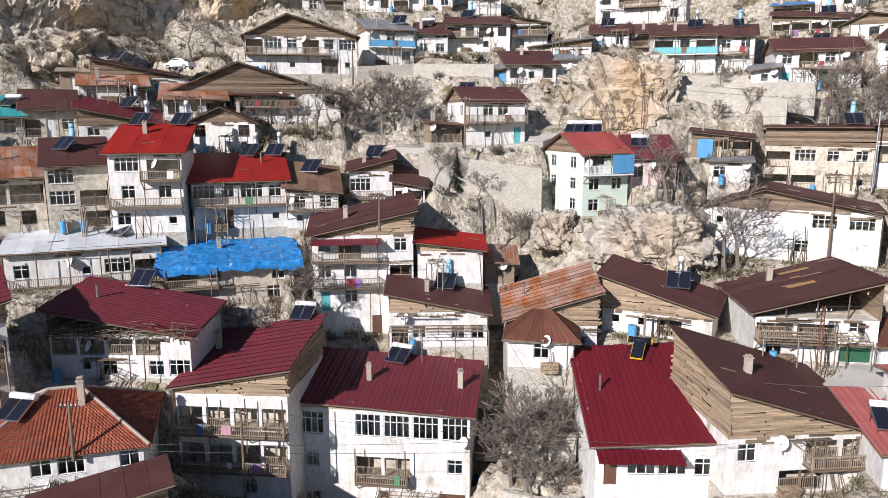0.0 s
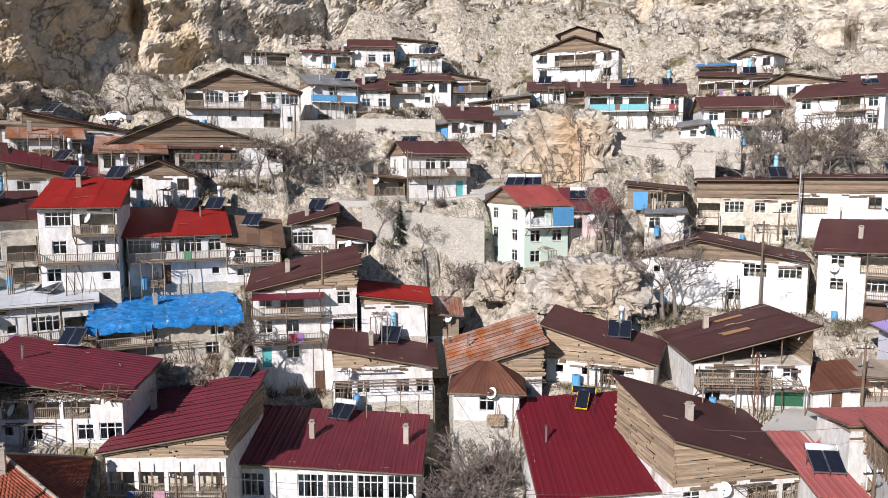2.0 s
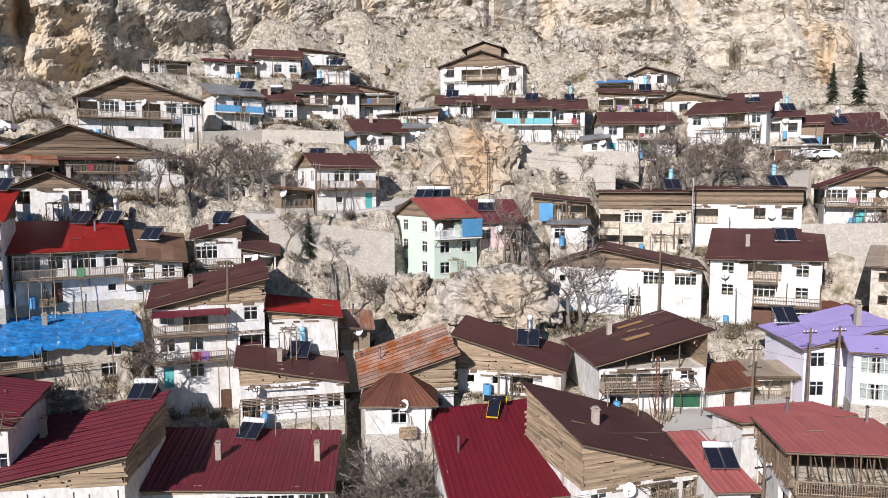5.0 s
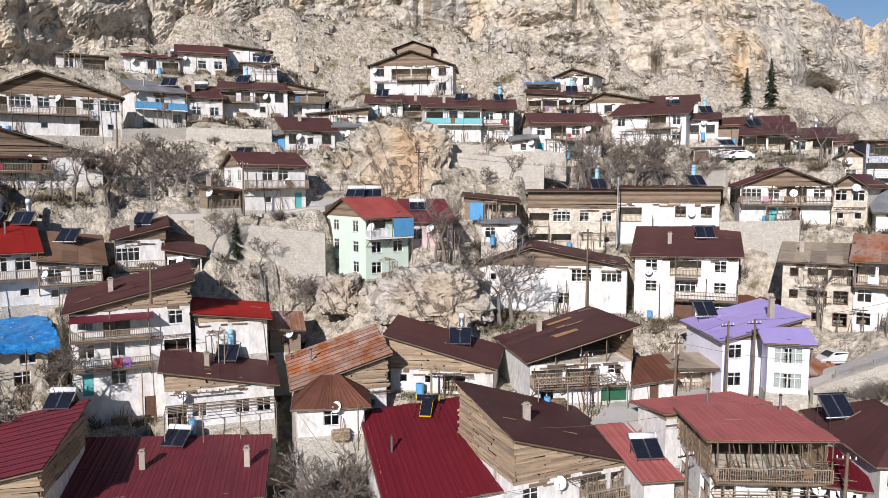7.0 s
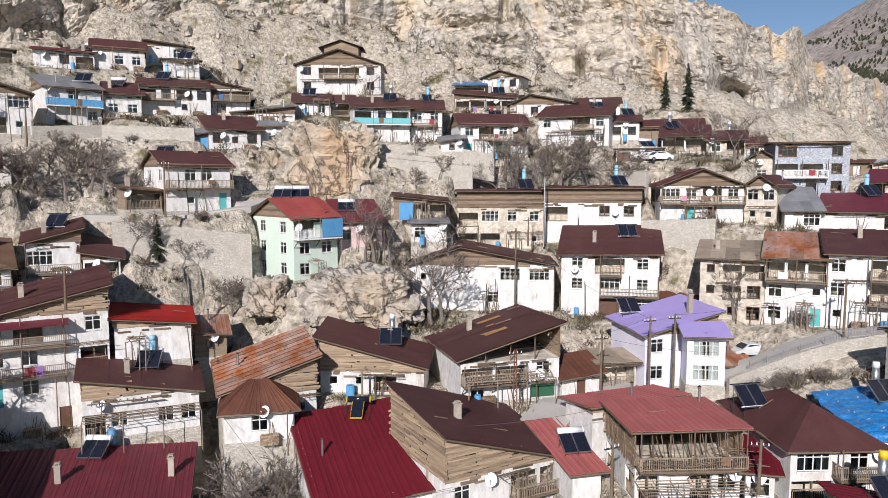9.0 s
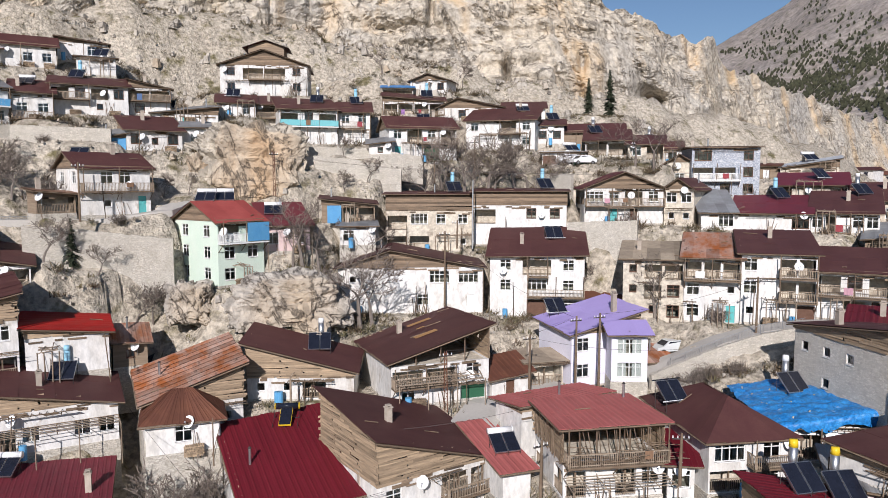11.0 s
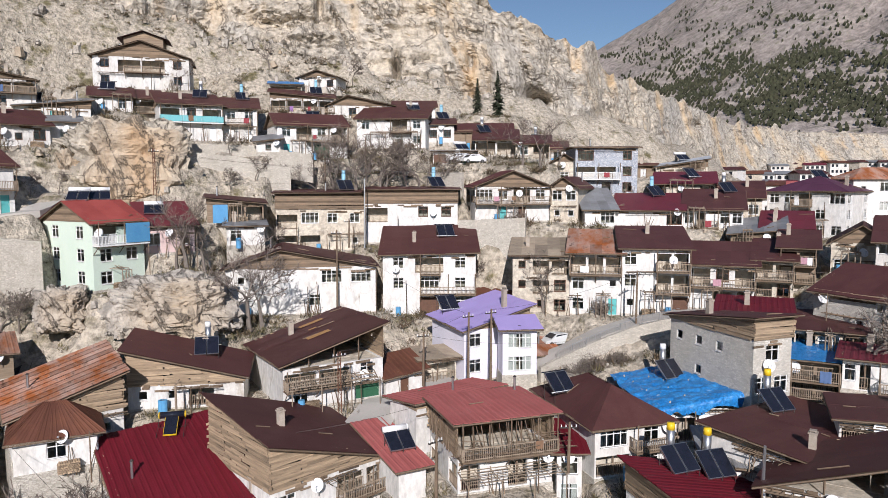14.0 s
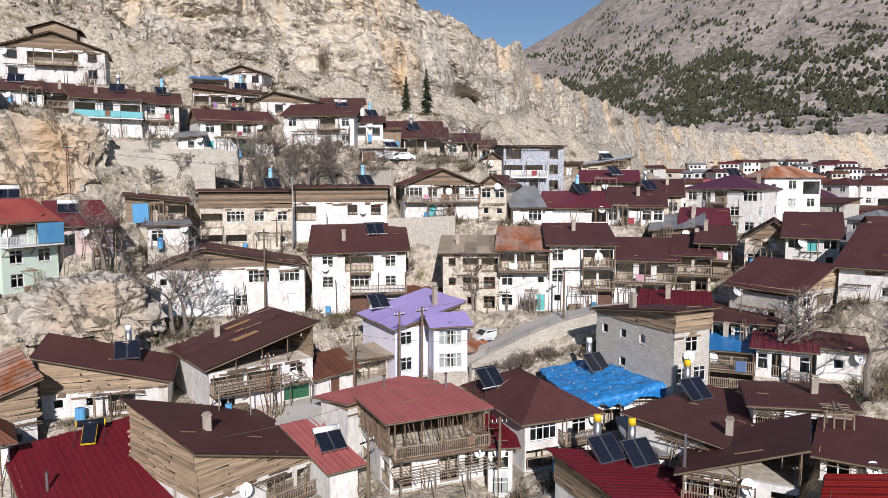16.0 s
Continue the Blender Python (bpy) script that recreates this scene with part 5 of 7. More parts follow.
house(11.9, 60.3, 16.9, 9, 9.2, 11.3, 3.5, roof=('plane', 5.29, 0.288, -0.039), n=2, col='brown', win=['oow','w.g'], board=1, bal=[(0,0,.62)], patches=1, open_front=1)
house(-9.0, 60.8, 15.3, 15, 7.9, 8.4, 2.6, roof=('plane', 4.40, 0.304, 0.089), n=1, col='rust', win=['.ss'], board=1, wall='white')
house(-9.3, 56.7, 15.3, 9, 5.5, 4.0, 2.8, n=1, roof=('hip', 1.6), col='rustbrown', win=['.w.'])
house(-0.3, 64.0, 16.8, -10, 9.6, 5.0, 2.0, n=1, roof=('plane', 3.90, -0.26, 0.12), col='brown', win=['sso.'], board=1, solar=[(0.15, 0.4, 'up')])
house(0.4, 48.4, 7.3, 15, 8.6, 11.5, 6.4, roof=('plane', 6.71, 0.056, 0.237), n=2, col='crimson', frame_paint='white', win=['dWWw','..w.'], awning='crimson', solar=[(0.05, 0.82, 'yellow')], chim=[(-0.36, 0.5, 1.1, 'pipe'), (0.44, 0.05, 0.9, 'block')])
house(9.7, 49.4, 11.1, 23, 10.6, 9.0, 4.1, roof=('plane', 5.80, -0.313, 0.152), n=2, col='brown', win=['w.oo','.o.'], board=1, bal=[(0,.5,1)])
house(15.0, 47.7, 13.0, 8, 2.2, 8.0, 2.5, n=1, roof=('plane', 2.54, 0, 0.1), col='pink', win=['.'], wall='white', solar=[(0.1, 0.25, 'tank')])
house(21.1, 44.7, 14.2, -3, 7.3, 7.0, 2.7, roof=('plane', 5.22, 0.015, -0.041), n=1, col='pink', wall='white', win=['o.ow'], lwin=['o.o'], board=1, bal=[(-1,0,1)], open_front=1, pergola=1, trellis=1, chim=[(0.45, 0.9, 1.0, 'pipe')])
house(20.9, 53.4, 14.4, 15, 8.5, 4.0, 3.8, roof=('plane', 4.29, 0.002, -0.113), n=1, col='pink', win=['.'], board=1)
house(25.6, 43.5, 12.8, -22, 1.8, 5.0, 3.9, roof=('plane', 4.00, 0.026, 0.078), n=2, col='crimson', win=['w','w'])
house(30.5, 42.8, 14.6, -3, 6.3, 10.0, 4.0, n=2, roof=('hip', 1.7), col='brown', win=['Ww','ow'], bal=[(0,.45,1)], frame_paint='white', solar=[(-0.4, 0.6, 'panels')])
house(37.6, 44.3, 15.6, -17, 7.4, 8.0, 2.8, roof=('plane', 3.34, 0.178, 0.034), n=1, col='blue', win=['oodw'], tarp=1, solar=[(0.0, 0.6, 'up')])
house(33.1, 35.5, 15.4, -32, 3.1, 5.0, 2.2, roof=('plane', 2.35, -0.048, 0.073), n=1, col='grey', win=['.'])
house(32.9, 28.4, 16.9, -53, 6.2, 6.5, 1.8, roof=('plane', 2.95, 0.380, -0.026), n=1, col='brown', win=['oo.o'], board=1, bal=[(0,0,1)], open_front=1)
house(33.8, 34.6, 17.9, -75, 6.8, 11.0, 1.2, roof=('plane', 1.73, -0.050, -0.036), n=1, col='brown', win=['..'], board=1, solar=[(-0.25, 0.6, 'ytop')])
house(42.0, 31.4, 18.9, -44, 6.0, 6.0, 1.6, roof=('plane', 1.96, 0.045, -0.031), n=1, col='brown', win=['oo'], board=1)
house(29.4, 29.0, 15.0, -4, 7.7, 8.0, 1.5, roof=('plane', 2.36, -0.196, 0.028), n=1, col='crimson', win=['.'], solar=[(-0.1, 0.75, 'ytop'), (0.2, 0.7, 'ytop')])
house(38.9, 25.4, 18.3, -57, 3.7, 7.0, 1.5, roof=('plane', 1.54, -0.001, 0.046), n=1, col='brown', win=['w.'], wall='white')
house(32.3, 21.0, 18.8, -57, 2.1, 4.0, 1.1, roof=('plane', 1.46, 0.216, -0.011), n=1, col='red', win=['.'])
house(29.5, 59.6, 17.9, -14, 3.3, 2.5, 4.4, n=2, roof=('plane', 4.53, 0, 0.2), col='purple', wall='lilac', win=['W','W'], frame_paint='white', solar=[], chim=[(0.0, 0.1, 0.1, 'pipe')])

# ---- ground ----
def spot(x, y, z, r=1.5):
    """A level place in the open that the ground passes through."""
    PADS.append((x - r, y, 0, r, 2 * r, z))


LANES = []


def lane_bed(points, width):
    """Levels the ground under a lane or a wall."""
    for a, b in zip(points, points[1:]):
        a, b = Vector(a), Vector(b)
        n = max(1, int((b - a).length / 1.3))
        for i in range(n + 1):
            p = a.lerp(b, i / n)
            LANES.append((p.x, p.y))
            PADS.append((p.x, p.y - width / 2, 0, width / 2, width, p.z))


def free_of_houses(x, y, r):
    for h in HOUSES:
        q, s = math.cos(radians(h[4])), math.sin(radians(h[4]))
        dx, dy = x - h[1], y - h[2]
        if abs(q * dx + s * dy) < h[5] / 2 + r and -r < -s * dx + q * dy < h[6] + r:
            return False
    return True


def add_sheds():
    """Low lean-to sheds of plank and sheet squeezed in beside the houses."""
    rng = random.Random(77)
    for ob, x, y, z, rot, W, D, H, roof in list(HOUSES):
        if math.hypot(x, y) < 56:
            continue
        for side in (-1, 1):
            w, d, h = rng.uniform(2.2, 4.0), rng.uniform(2.5, 4.0), rng.uniform(1.9, 2.6)
            u, v = side * (W / 2 + w / 2 + 0.4), rng.uniform(0.0, 3.0)
            q, s = math.cos(radians(rot)), math.sin(radians(rot))
            px, py = x + q * u - s * v, y + s * u + q * v
            cx, cy = px - s * d / 2, py + q * d / 2
            if rng.random() < 0.62 and free_of_houses(cx, cy, max(w, d) / 2 + 0.2):
                house(px, py, z - rng.uniform(-0.3, 0.8), rot + rng.uniform(-9, 9), w, d, h, roof=("plane", h + 0.1, rng.uniform(-0.12, 0.12), rng.uniform(0.05, 0.3)),
                      col=rng.choice(["rust", "brown", "tan", "grey", "rustbrown", "bare"]), wall=rng.choice(["wood", "cream", "white", "stone", "wood"]),
                      win=[rng.choice(["o", "d", "s", "o"])], board=1, solar=(), dishes=((0, 0.5),) if rng.random() < 0.1 else ())


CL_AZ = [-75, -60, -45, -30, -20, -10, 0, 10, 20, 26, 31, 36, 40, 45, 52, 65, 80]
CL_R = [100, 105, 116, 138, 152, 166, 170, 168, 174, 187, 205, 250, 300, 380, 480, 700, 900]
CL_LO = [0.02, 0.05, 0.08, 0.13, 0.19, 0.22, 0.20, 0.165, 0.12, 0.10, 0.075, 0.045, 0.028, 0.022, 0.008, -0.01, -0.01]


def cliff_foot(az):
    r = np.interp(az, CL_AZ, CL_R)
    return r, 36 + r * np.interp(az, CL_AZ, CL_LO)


lane_bed([(28.0, 59.8, 15.6), (31.7, 62.4, 16.8), (35.6, 63.1, 18.6), (40.1, 62.2, 20.7), (44.2, 61.2, 21.9), (47.6, 59.3, 22.6), (51.4, 58.7, 22.6)], 3.4)
lane_bed([(32.0, 60.0, 16.0), (34.9, 60.1, 16.9), (38.5, 59.7, 18.3), (42.5, 58.8, 19.6), (45.8, 56.9, 20.6)], 0.8)
lane_bed([(-32.0, 82.5, 32.5), (-27.1, 83.7, 32.3), (-21.1, 83.9, 32.4), (-15.4, 86.1, 33.2), (-13.4, 91.0, 34.8)], 3.2)
lane_bed([(-27.5, 77.8, 28.5), (-21.9, 79.0, 27.9), (-16.9, 79.7, 27.2), (-13.5, 79.9, 26.8)], 0.8)
lane_bed([(-13.5, 55.4, 6.7), (-14.6, 60.2, 7.3), (-16.5, 68.0, 10.0), (-17.3, 74.0, 13.9), (-16.6, 77.2, 18.1), (-13.8, 79.3, 20.1), (-10.2, 81.4, 21.5)], 2.4)
lane_bed([(13.5, 55.4, 16.2), (15.8, 58.9, 16.7), (20.4, 62.8, 16.7), (23.8, 63.7, 17.0)], 4.0)
lane_bed([(32.7, 83.9, 28.8), (36.3, 81.3, 29.0), (39.5, 78.6, 29.2)], 0.8)
lane_bed([(0.5, 101.0, 38.6), (7.7, 100.7, 37.9), (13.9, 99.0, 36.5)], 0.8)
lane_bed([(1.3, 105.0, 40.1), (9.6, 104.6, 40.0), (17.4, 101.5, 38.7)], 0.8)
lane_bed([(-42.4, 91.7, 41.4), (-34.9, 96.9, 42.0), (-23.4, 97.2, 41.7)], 0.8)
lane_bed([(33.8, 95.2, 35.5), (36.0, 91.1, 35.6)], 0.8)
spot(55.1, 130.9, 49.6, 0.6)
spot(57.9, 127.5, 48.8, 0.6)
spot(-23.2, 78.7, 26.8, 0.6)
spot(-9.4, 52.2, 8.3, 0.6)
spot(-11.9, 54.7, 10.2, 0.6)
spot(-7.5, 51.5, 7.5, 0.6)
spot(0.2, 80.0, 27.0, 0.6)
spot(6.0, 73.8, 21.0, 0.6)
spot(17.8, 99.4, 37.9, 0.6)
spot(20.9, 98.8, 37.5, 0.6)
spot(23.9, 98.1, 37.2, 0.6)
spot(26.8, 97.4, 37.1, 0.6)
spot(30.0, 96.4, 36.9, 0.6)
spot(32.7, 95.5, 37.1, 0.6)
spot(-39.4, 83.8, 34.6, 0.6)
spot(-38.0, 85.1, 34.9, 0.6)
spot(-34.9, 85.1, 34.2, 0.6)
spot(-32.8, 86.6, 34.6, 0.6)
spot(-30.3, 87.5, 34.5, 0.6)
spot(-35.4, 90.1, 37.0, 0.6)
spot(-38.5, 88.8, 37.0, 0.6)
spot(-28.6, 90.0, 35.6, 0.6)
spot(-43.6, 78.7, 34.4, 0.6)
spot(-41.7, 79.8, 34.2, 0.6)
spot(-39.9, 80.7, 33.7, 0.6)
spot(-25.0, 76.0, 28.9, 0.6)
spot(-20.5, 77.3, 27.0, 0.6)
spot(-17.2, 78.1, 27.8, 0.6)
spot(-15.5, 78.5, 25.5, 0.6)
spot(-14.2, 78.7, 28.1, 0.6)
spot(-11.8, 79.1, 24.2, 0.6)
spot(49.6, 93.7, 37.8, 0.6)
spot(47.2, 94.9, 38.9, 0.6)
spot(51.8, 92.5, 39.2, 0.6)
spot(-67.7, 86.7, 44.6, 0.6)
spot(-65.3, 88.5, 44.3, 0.6)
spot(-62.8, 90.3, 44.8, 0.6)
spot(-76.9, 78.7, 43.5, 0.6)
spot(-37.2, 55.7, 18.5, 0.6)
spot(-35.5, 56.8, 17.5, 0.6)
spot(-32.7, 58.5, 20.6, 0.6)
spot(-32.3, 58.7, 17.3, 0.6)
spot(37.4, 69.6, 22.2, 0.6)
spot(42.2, 65.6, 22.2, 0.6)
spot(17.1, 149.0, 58.6, 0.6)
spot(32.5, 142.3, 55.4, 0.6)
spot(-0.4, 125.0, 51.1, 0.6)
spot(48.8, 38.3, 20.3, 0.6)
spot(50.8, 39.0, 21.3, 0.6)
spot(47.1, 30.3, 21.2, 0.6)
spot(-27.8, 80.0, 30.7, 0.6)
spot(-19.3, 82.0, 30.7, 0.6)
spot(-31.0, 96.7, 40.7, 0.6)
spot(-20.1, 99.7, 40.9, 0.6)
spot(5.9, 98.4, 34.8, 0.6)
spot(9.2, 99.4, 35.1, 0.6)
spot(33.8, 81.4, 25.8, 0.6)
spot(40.0, 80.8, 28.5, 0.6)
spot(-13.2, 55.4, 2.1, 1.2)
spot(-11.6, 49.7, 1.7, 1.2)
spot(-7.9, 49.4, 2.6, 2)
spot(-8.6, 52.8, 5.1, 2)
lane_bed([(-11.7, 54.8, 8.2), (-8.9, 54.3, 8.1), (-5.9, 54.2, 8.3)], 0.8)
lane_bed([(-11.2, 50.8, 5.3), (-8.1, 50.3, 5.4), (-5.0, 49.7, 6.3)], 0.8)
spot(-10.5, 54.0, 8.7, 0.6)
spot(-8.4, 54.4, 7.4, 0.6)
spot(-7.1, 54.5, 9.5, 0.6)
spot(-9.5, 54.2, 5.8, 0.6)
spot(-6.5, 54.6, 5.5, 0.6)
spot(-11.2, 53.9, 5.1, 0.6)
spot(-7.4, 54.5, 12.2, 0.6)
spot(-37.5, 54.3, 18.0, 0.6)
spot(-35.6, 55.6, 19.2, 0.6)
spot(-33.6, 56.8, 18.5, 0.6)
spot(-39.9, 52.6, 18.3, 0.6)
spot(23.4, 86.9, 27.9, 0.6)
spot(26.0, 86.2, 27.3, 0.6)
spot(28.5, 85.4, 28.1, 0.6)
spot(6.9, 89.7, 28.4, 0.6)
spot(10.5, 89.4, 28.4, 0.6)
spot(6.2, 103.8, 40.8, 0.6)
spot(21.5, 101.8, 37.9, 0.6)
spot(26.1, 100.7, 37.9, 0.6)
spot(29.7, 99.7, 38.7, 0.6)
spot(13.6, 103.1, 38.0, 0.6)
spot(36.1, 97.5, 37.9, 0.6)
spot(-47.4, 77.7, 33.8, 0.6)
spot(-45.8, 78.6, 33.4, 0.6)
spot(-43.2, 80.1, 33.1, 0.6)
spot(-39.4, 82.0, 37.6, 0.6)
spot(-38.0, 82.7, 33.0, 0.6)
spot(-31.0, 85.6, 35.6, 0.6)
spot(-26.7, 87.0, 34.2, 0.6)
spot(-16.0, 89.6, 35.6, 0.6)
spot(-13.2, 90.0, 37.7, 0.6)
spot(-17.0, 89.4, 38.4, 0.6)
spot(34.1, 58.8, 18.9, 0.6)
spot(36.4, 57.4, 18.2, 0.6)
spot(38.2, 56.3, 19.1, 0.6)
spot(35.5, 58.0, 17.6, 0.6)
spot(7.3, 74.6, 21.2, 0.6)
spot(4.6, 74.4, 21.8, 0.6)
spot(-0.9, 80.5, 26.6, 0.6)
spot(2.0, 81.0, 26.5, 0.6)
spot(20.3, 100.0, 37.0, 0.6)
spot(22.5, 97.4, 36.7, 0.6)
spot(26.3, 98.5, 36.9, 0.6)
spot(31.4, 96.0, 36.7, 0.6)
spot(-10.8, 52.9, 9.2, 0.6)
spot(-8.1, 53.4, 9.9, 0.6)
add_sheds()
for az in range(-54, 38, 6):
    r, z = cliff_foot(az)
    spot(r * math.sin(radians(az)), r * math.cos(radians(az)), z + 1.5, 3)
for az, r, z in ((44, 160, 27), (52, 150, 24), (58, 130, 21), (48, 260, 31), (58, 260, 27), (50, 420, 38), (60, 450, 36), (70, 300, 24), (52, 800, 60), (70, 800, 50),
                 (75, 60, 16), (75, 120, 18), (-60, 40, 9), (-75, 70, 20), (-20, 15, 4), (20, 12, 6), (60, 20, 10), (0, 30, 5), (25, 32, 8), (-40, 22, 5),
                 (120, 60, 2), (180, 60, -4), (240, 60, 0), (120, 400, -20), (180, 500, -30), (240, 400, -10), (180, 3000, 0), (90, 3000, 30), (270, 3000, 50), (0, 3000, 60), (300, 300, 30), (280, 100, 12)):
    spot(r * math.sin(radians(az)), r * math.cos(radians(az)), z, 4)


def ground_height(px, py, apart=False):
    """Terraced slope: levelled to every house and street, blended by distance, with small unevenness."""
    px, py = np.asarray(px, float), np.asarray(py, float)
    acc, wsum, near = np.zeros_like(px), np.zeros_like(px), np.full_like(px, 1e9)
    for x, y, rot, hw, dep, z in PADS:
        c, s = math.cos(radians(rot)), math.sin(radians(rot))
        dx, dy = px - x, py - y
        u, v = c * dx + s * dy, -s * dx + c * dy
        du = np.maximum(np.abs(u) - hw - 0.3, 0)
        dv = np.maximum(np.maximum(-v - 0.8, v - dep - 0.3), 0)
        d2 = du * du + dv * dv
        near = np.minimum(near, d2)
        w = 1.0 / (d2 + 0.25) ** 2.2
        acc += w * z
        wsum += w
    return (acc / wsum, np.sqrt(near)) if apart else acc / wsum


def ground_at(x, y):
    return float(ground_height(np.array([x]), np.array([y]))[0])


def build_ground():
    az = np.radians(np.concatenate([np.arange(-180, -54, 6), np.arange(-54, 66, 0.3), np.arange(66, 180, 6)]))
    r = np.concatenate([[0.5, 3], np.geomspace(7, 215, 210), np.geomspace(222, 4600, 46)])
    A, Rr = np.meshgrid(az, r, indexing="ij")
    X, Y = Rr * np.sin(A), Rr * np.cos(A)
    Z, away = (g.reshape(X.shape) for g in ground_height(X.ravel(), Y.ravel(), True))
    bump = np.array([noise.fractal((a * 0.45, b * 0.45, 0), 0.8, 2.1, 5) for a, b in zip(X.ravel(), Y.ravel())]).reshape(X.shape)
    Z += bump * np.clip((Rr - 30) / 60, 0.15, 1.4) * 0.6 * np.clip(away / 3, 0.06, 1) - 0.12
    # scree and ledges above the top houses
    scree = np.array([noise.fractal((a * 0.13, b * 0.13, 9), 0.7, 2.2, 6) for a, b in zip(X.ravel(), Y.ravel())]).reshape(X.shape)
    Z += scree * 1.6 * np.clip((Rr - 100) / 40, 0, 1) * (Rr < 230) * np.clip(away / 4, 0, 1)
    na, nr = A.shape
    idx = np.arange(na * nr).reshape(na, nr)
    f = np.stack([idx[:, :-1], np.roll(idx, -1, 0)[:, :-1], np.roll(idx, -1, 0)[:, 1:], idx[:, 1:]], -1).reshape(-1, 4)[:, ::-1]
    me = bpy.data.meshes.new("ground")
    me.from_pydata(np.stack([X, Y, Z], -1).reshape(-1, 3).tolist(), [], f.tolist() + [idx[::-1, 0].tolist()])
    me.materials.append(GROUND)
    me.polygons.foreach_set("use_smooth", [True] * len(me.polygons))
    tagged(new("ground", me), "pale stony hillside earth with dry scrub", "ground", kind="structure")


build_ground()


def sheet(name, P, material, label, category, smooth=True):
    """A grid of points P[i][j] as one mesh of the setting."""
    ni, nj = P.shape[:2]
    idx = np.arange(ni * nj).reshape(ni, nj)
    f = np.stack([idx[:-1, :-1], idx[1:, :-1], idx[1:, 1:], idx[:-1, 1:]], -1).reshape(-1, 4)
    me = bpy.data.meshes.new(name)
    me.from_pydata(P.reshape(-1, 3).tolist(), [], f.tolist())
    me.materials.append(material)
    me.polygons.foreach_set("use_smooth", [smooth] * len(me.polygons))
    return tagged(new(name, me), label, category, kind="structure")


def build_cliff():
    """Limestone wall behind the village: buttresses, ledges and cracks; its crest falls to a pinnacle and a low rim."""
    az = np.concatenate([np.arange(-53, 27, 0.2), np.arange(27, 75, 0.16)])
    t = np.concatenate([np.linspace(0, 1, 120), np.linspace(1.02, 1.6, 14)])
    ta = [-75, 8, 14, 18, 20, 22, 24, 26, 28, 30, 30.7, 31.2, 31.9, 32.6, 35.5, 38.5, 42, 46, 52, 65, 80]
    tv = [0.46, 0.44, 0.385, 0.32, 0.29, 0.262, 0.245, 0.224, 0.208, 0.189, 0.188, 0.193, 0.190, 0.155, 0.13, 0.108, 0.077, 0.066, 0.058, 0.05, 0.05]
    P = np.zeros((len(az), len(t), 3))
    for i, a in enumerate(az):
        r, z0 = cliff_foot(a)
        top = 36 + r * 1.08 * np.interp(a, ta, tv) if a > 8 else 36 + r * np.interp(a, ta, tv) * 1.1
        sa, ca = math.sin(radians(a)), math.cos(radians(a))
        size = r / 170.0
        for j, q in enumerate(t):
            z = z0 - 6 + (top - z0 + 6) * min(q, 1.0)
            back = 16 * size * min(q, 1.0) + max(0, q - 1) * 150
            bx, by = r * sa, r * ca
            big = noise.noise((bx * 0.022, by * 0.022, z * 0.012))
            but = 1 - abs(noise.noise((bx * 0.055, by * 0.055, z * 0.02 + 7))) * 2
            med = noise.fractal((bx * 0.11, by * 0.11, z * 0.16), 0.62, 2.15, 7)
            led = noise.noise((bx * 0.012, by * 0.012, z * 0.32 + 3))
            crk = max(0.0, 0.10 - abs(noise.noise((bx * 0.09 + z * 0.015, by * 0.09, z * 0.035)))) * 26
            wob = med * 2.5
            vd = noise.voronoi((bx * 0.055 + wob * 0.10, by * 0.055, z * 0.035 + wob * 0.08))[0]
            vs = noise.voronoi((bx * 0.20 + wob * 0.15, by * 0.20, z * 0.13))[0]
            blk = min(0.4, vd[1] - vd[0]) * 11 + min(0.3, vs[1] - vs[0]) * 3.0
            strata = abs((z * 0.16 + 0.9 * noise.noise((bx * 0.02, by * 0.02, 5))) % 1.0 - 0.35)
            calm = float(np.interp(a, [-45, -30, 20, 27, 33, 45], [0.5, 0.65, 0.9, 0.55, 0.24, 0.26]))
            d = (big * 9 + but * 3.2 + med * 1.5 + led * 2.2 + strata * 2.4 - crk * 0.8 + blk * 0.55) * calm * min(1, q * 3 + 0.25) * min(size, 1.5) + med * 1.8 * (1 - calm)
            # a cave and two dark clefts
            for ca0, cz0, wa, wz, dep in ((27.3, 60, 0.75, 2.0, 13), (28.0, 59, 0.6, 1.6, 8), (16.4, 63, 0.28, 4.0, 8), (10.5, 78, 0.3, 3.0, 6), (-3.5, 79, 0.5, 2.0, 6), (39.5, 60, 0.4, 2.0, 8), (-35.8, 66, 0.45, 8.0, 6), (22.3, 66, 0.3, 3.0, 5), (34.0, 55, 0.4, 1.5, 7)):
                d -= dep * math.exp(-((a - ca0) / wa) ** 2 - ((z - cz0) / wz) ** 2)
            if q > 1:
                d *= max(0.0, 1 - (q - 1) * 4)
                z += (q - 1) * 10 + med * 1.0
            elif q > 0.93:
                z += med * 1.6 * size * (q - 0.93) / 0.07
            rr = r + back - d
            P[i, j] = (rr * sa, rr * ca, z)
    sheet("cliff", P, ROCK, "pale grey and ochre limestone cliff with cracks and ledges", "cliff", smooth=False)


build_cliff()


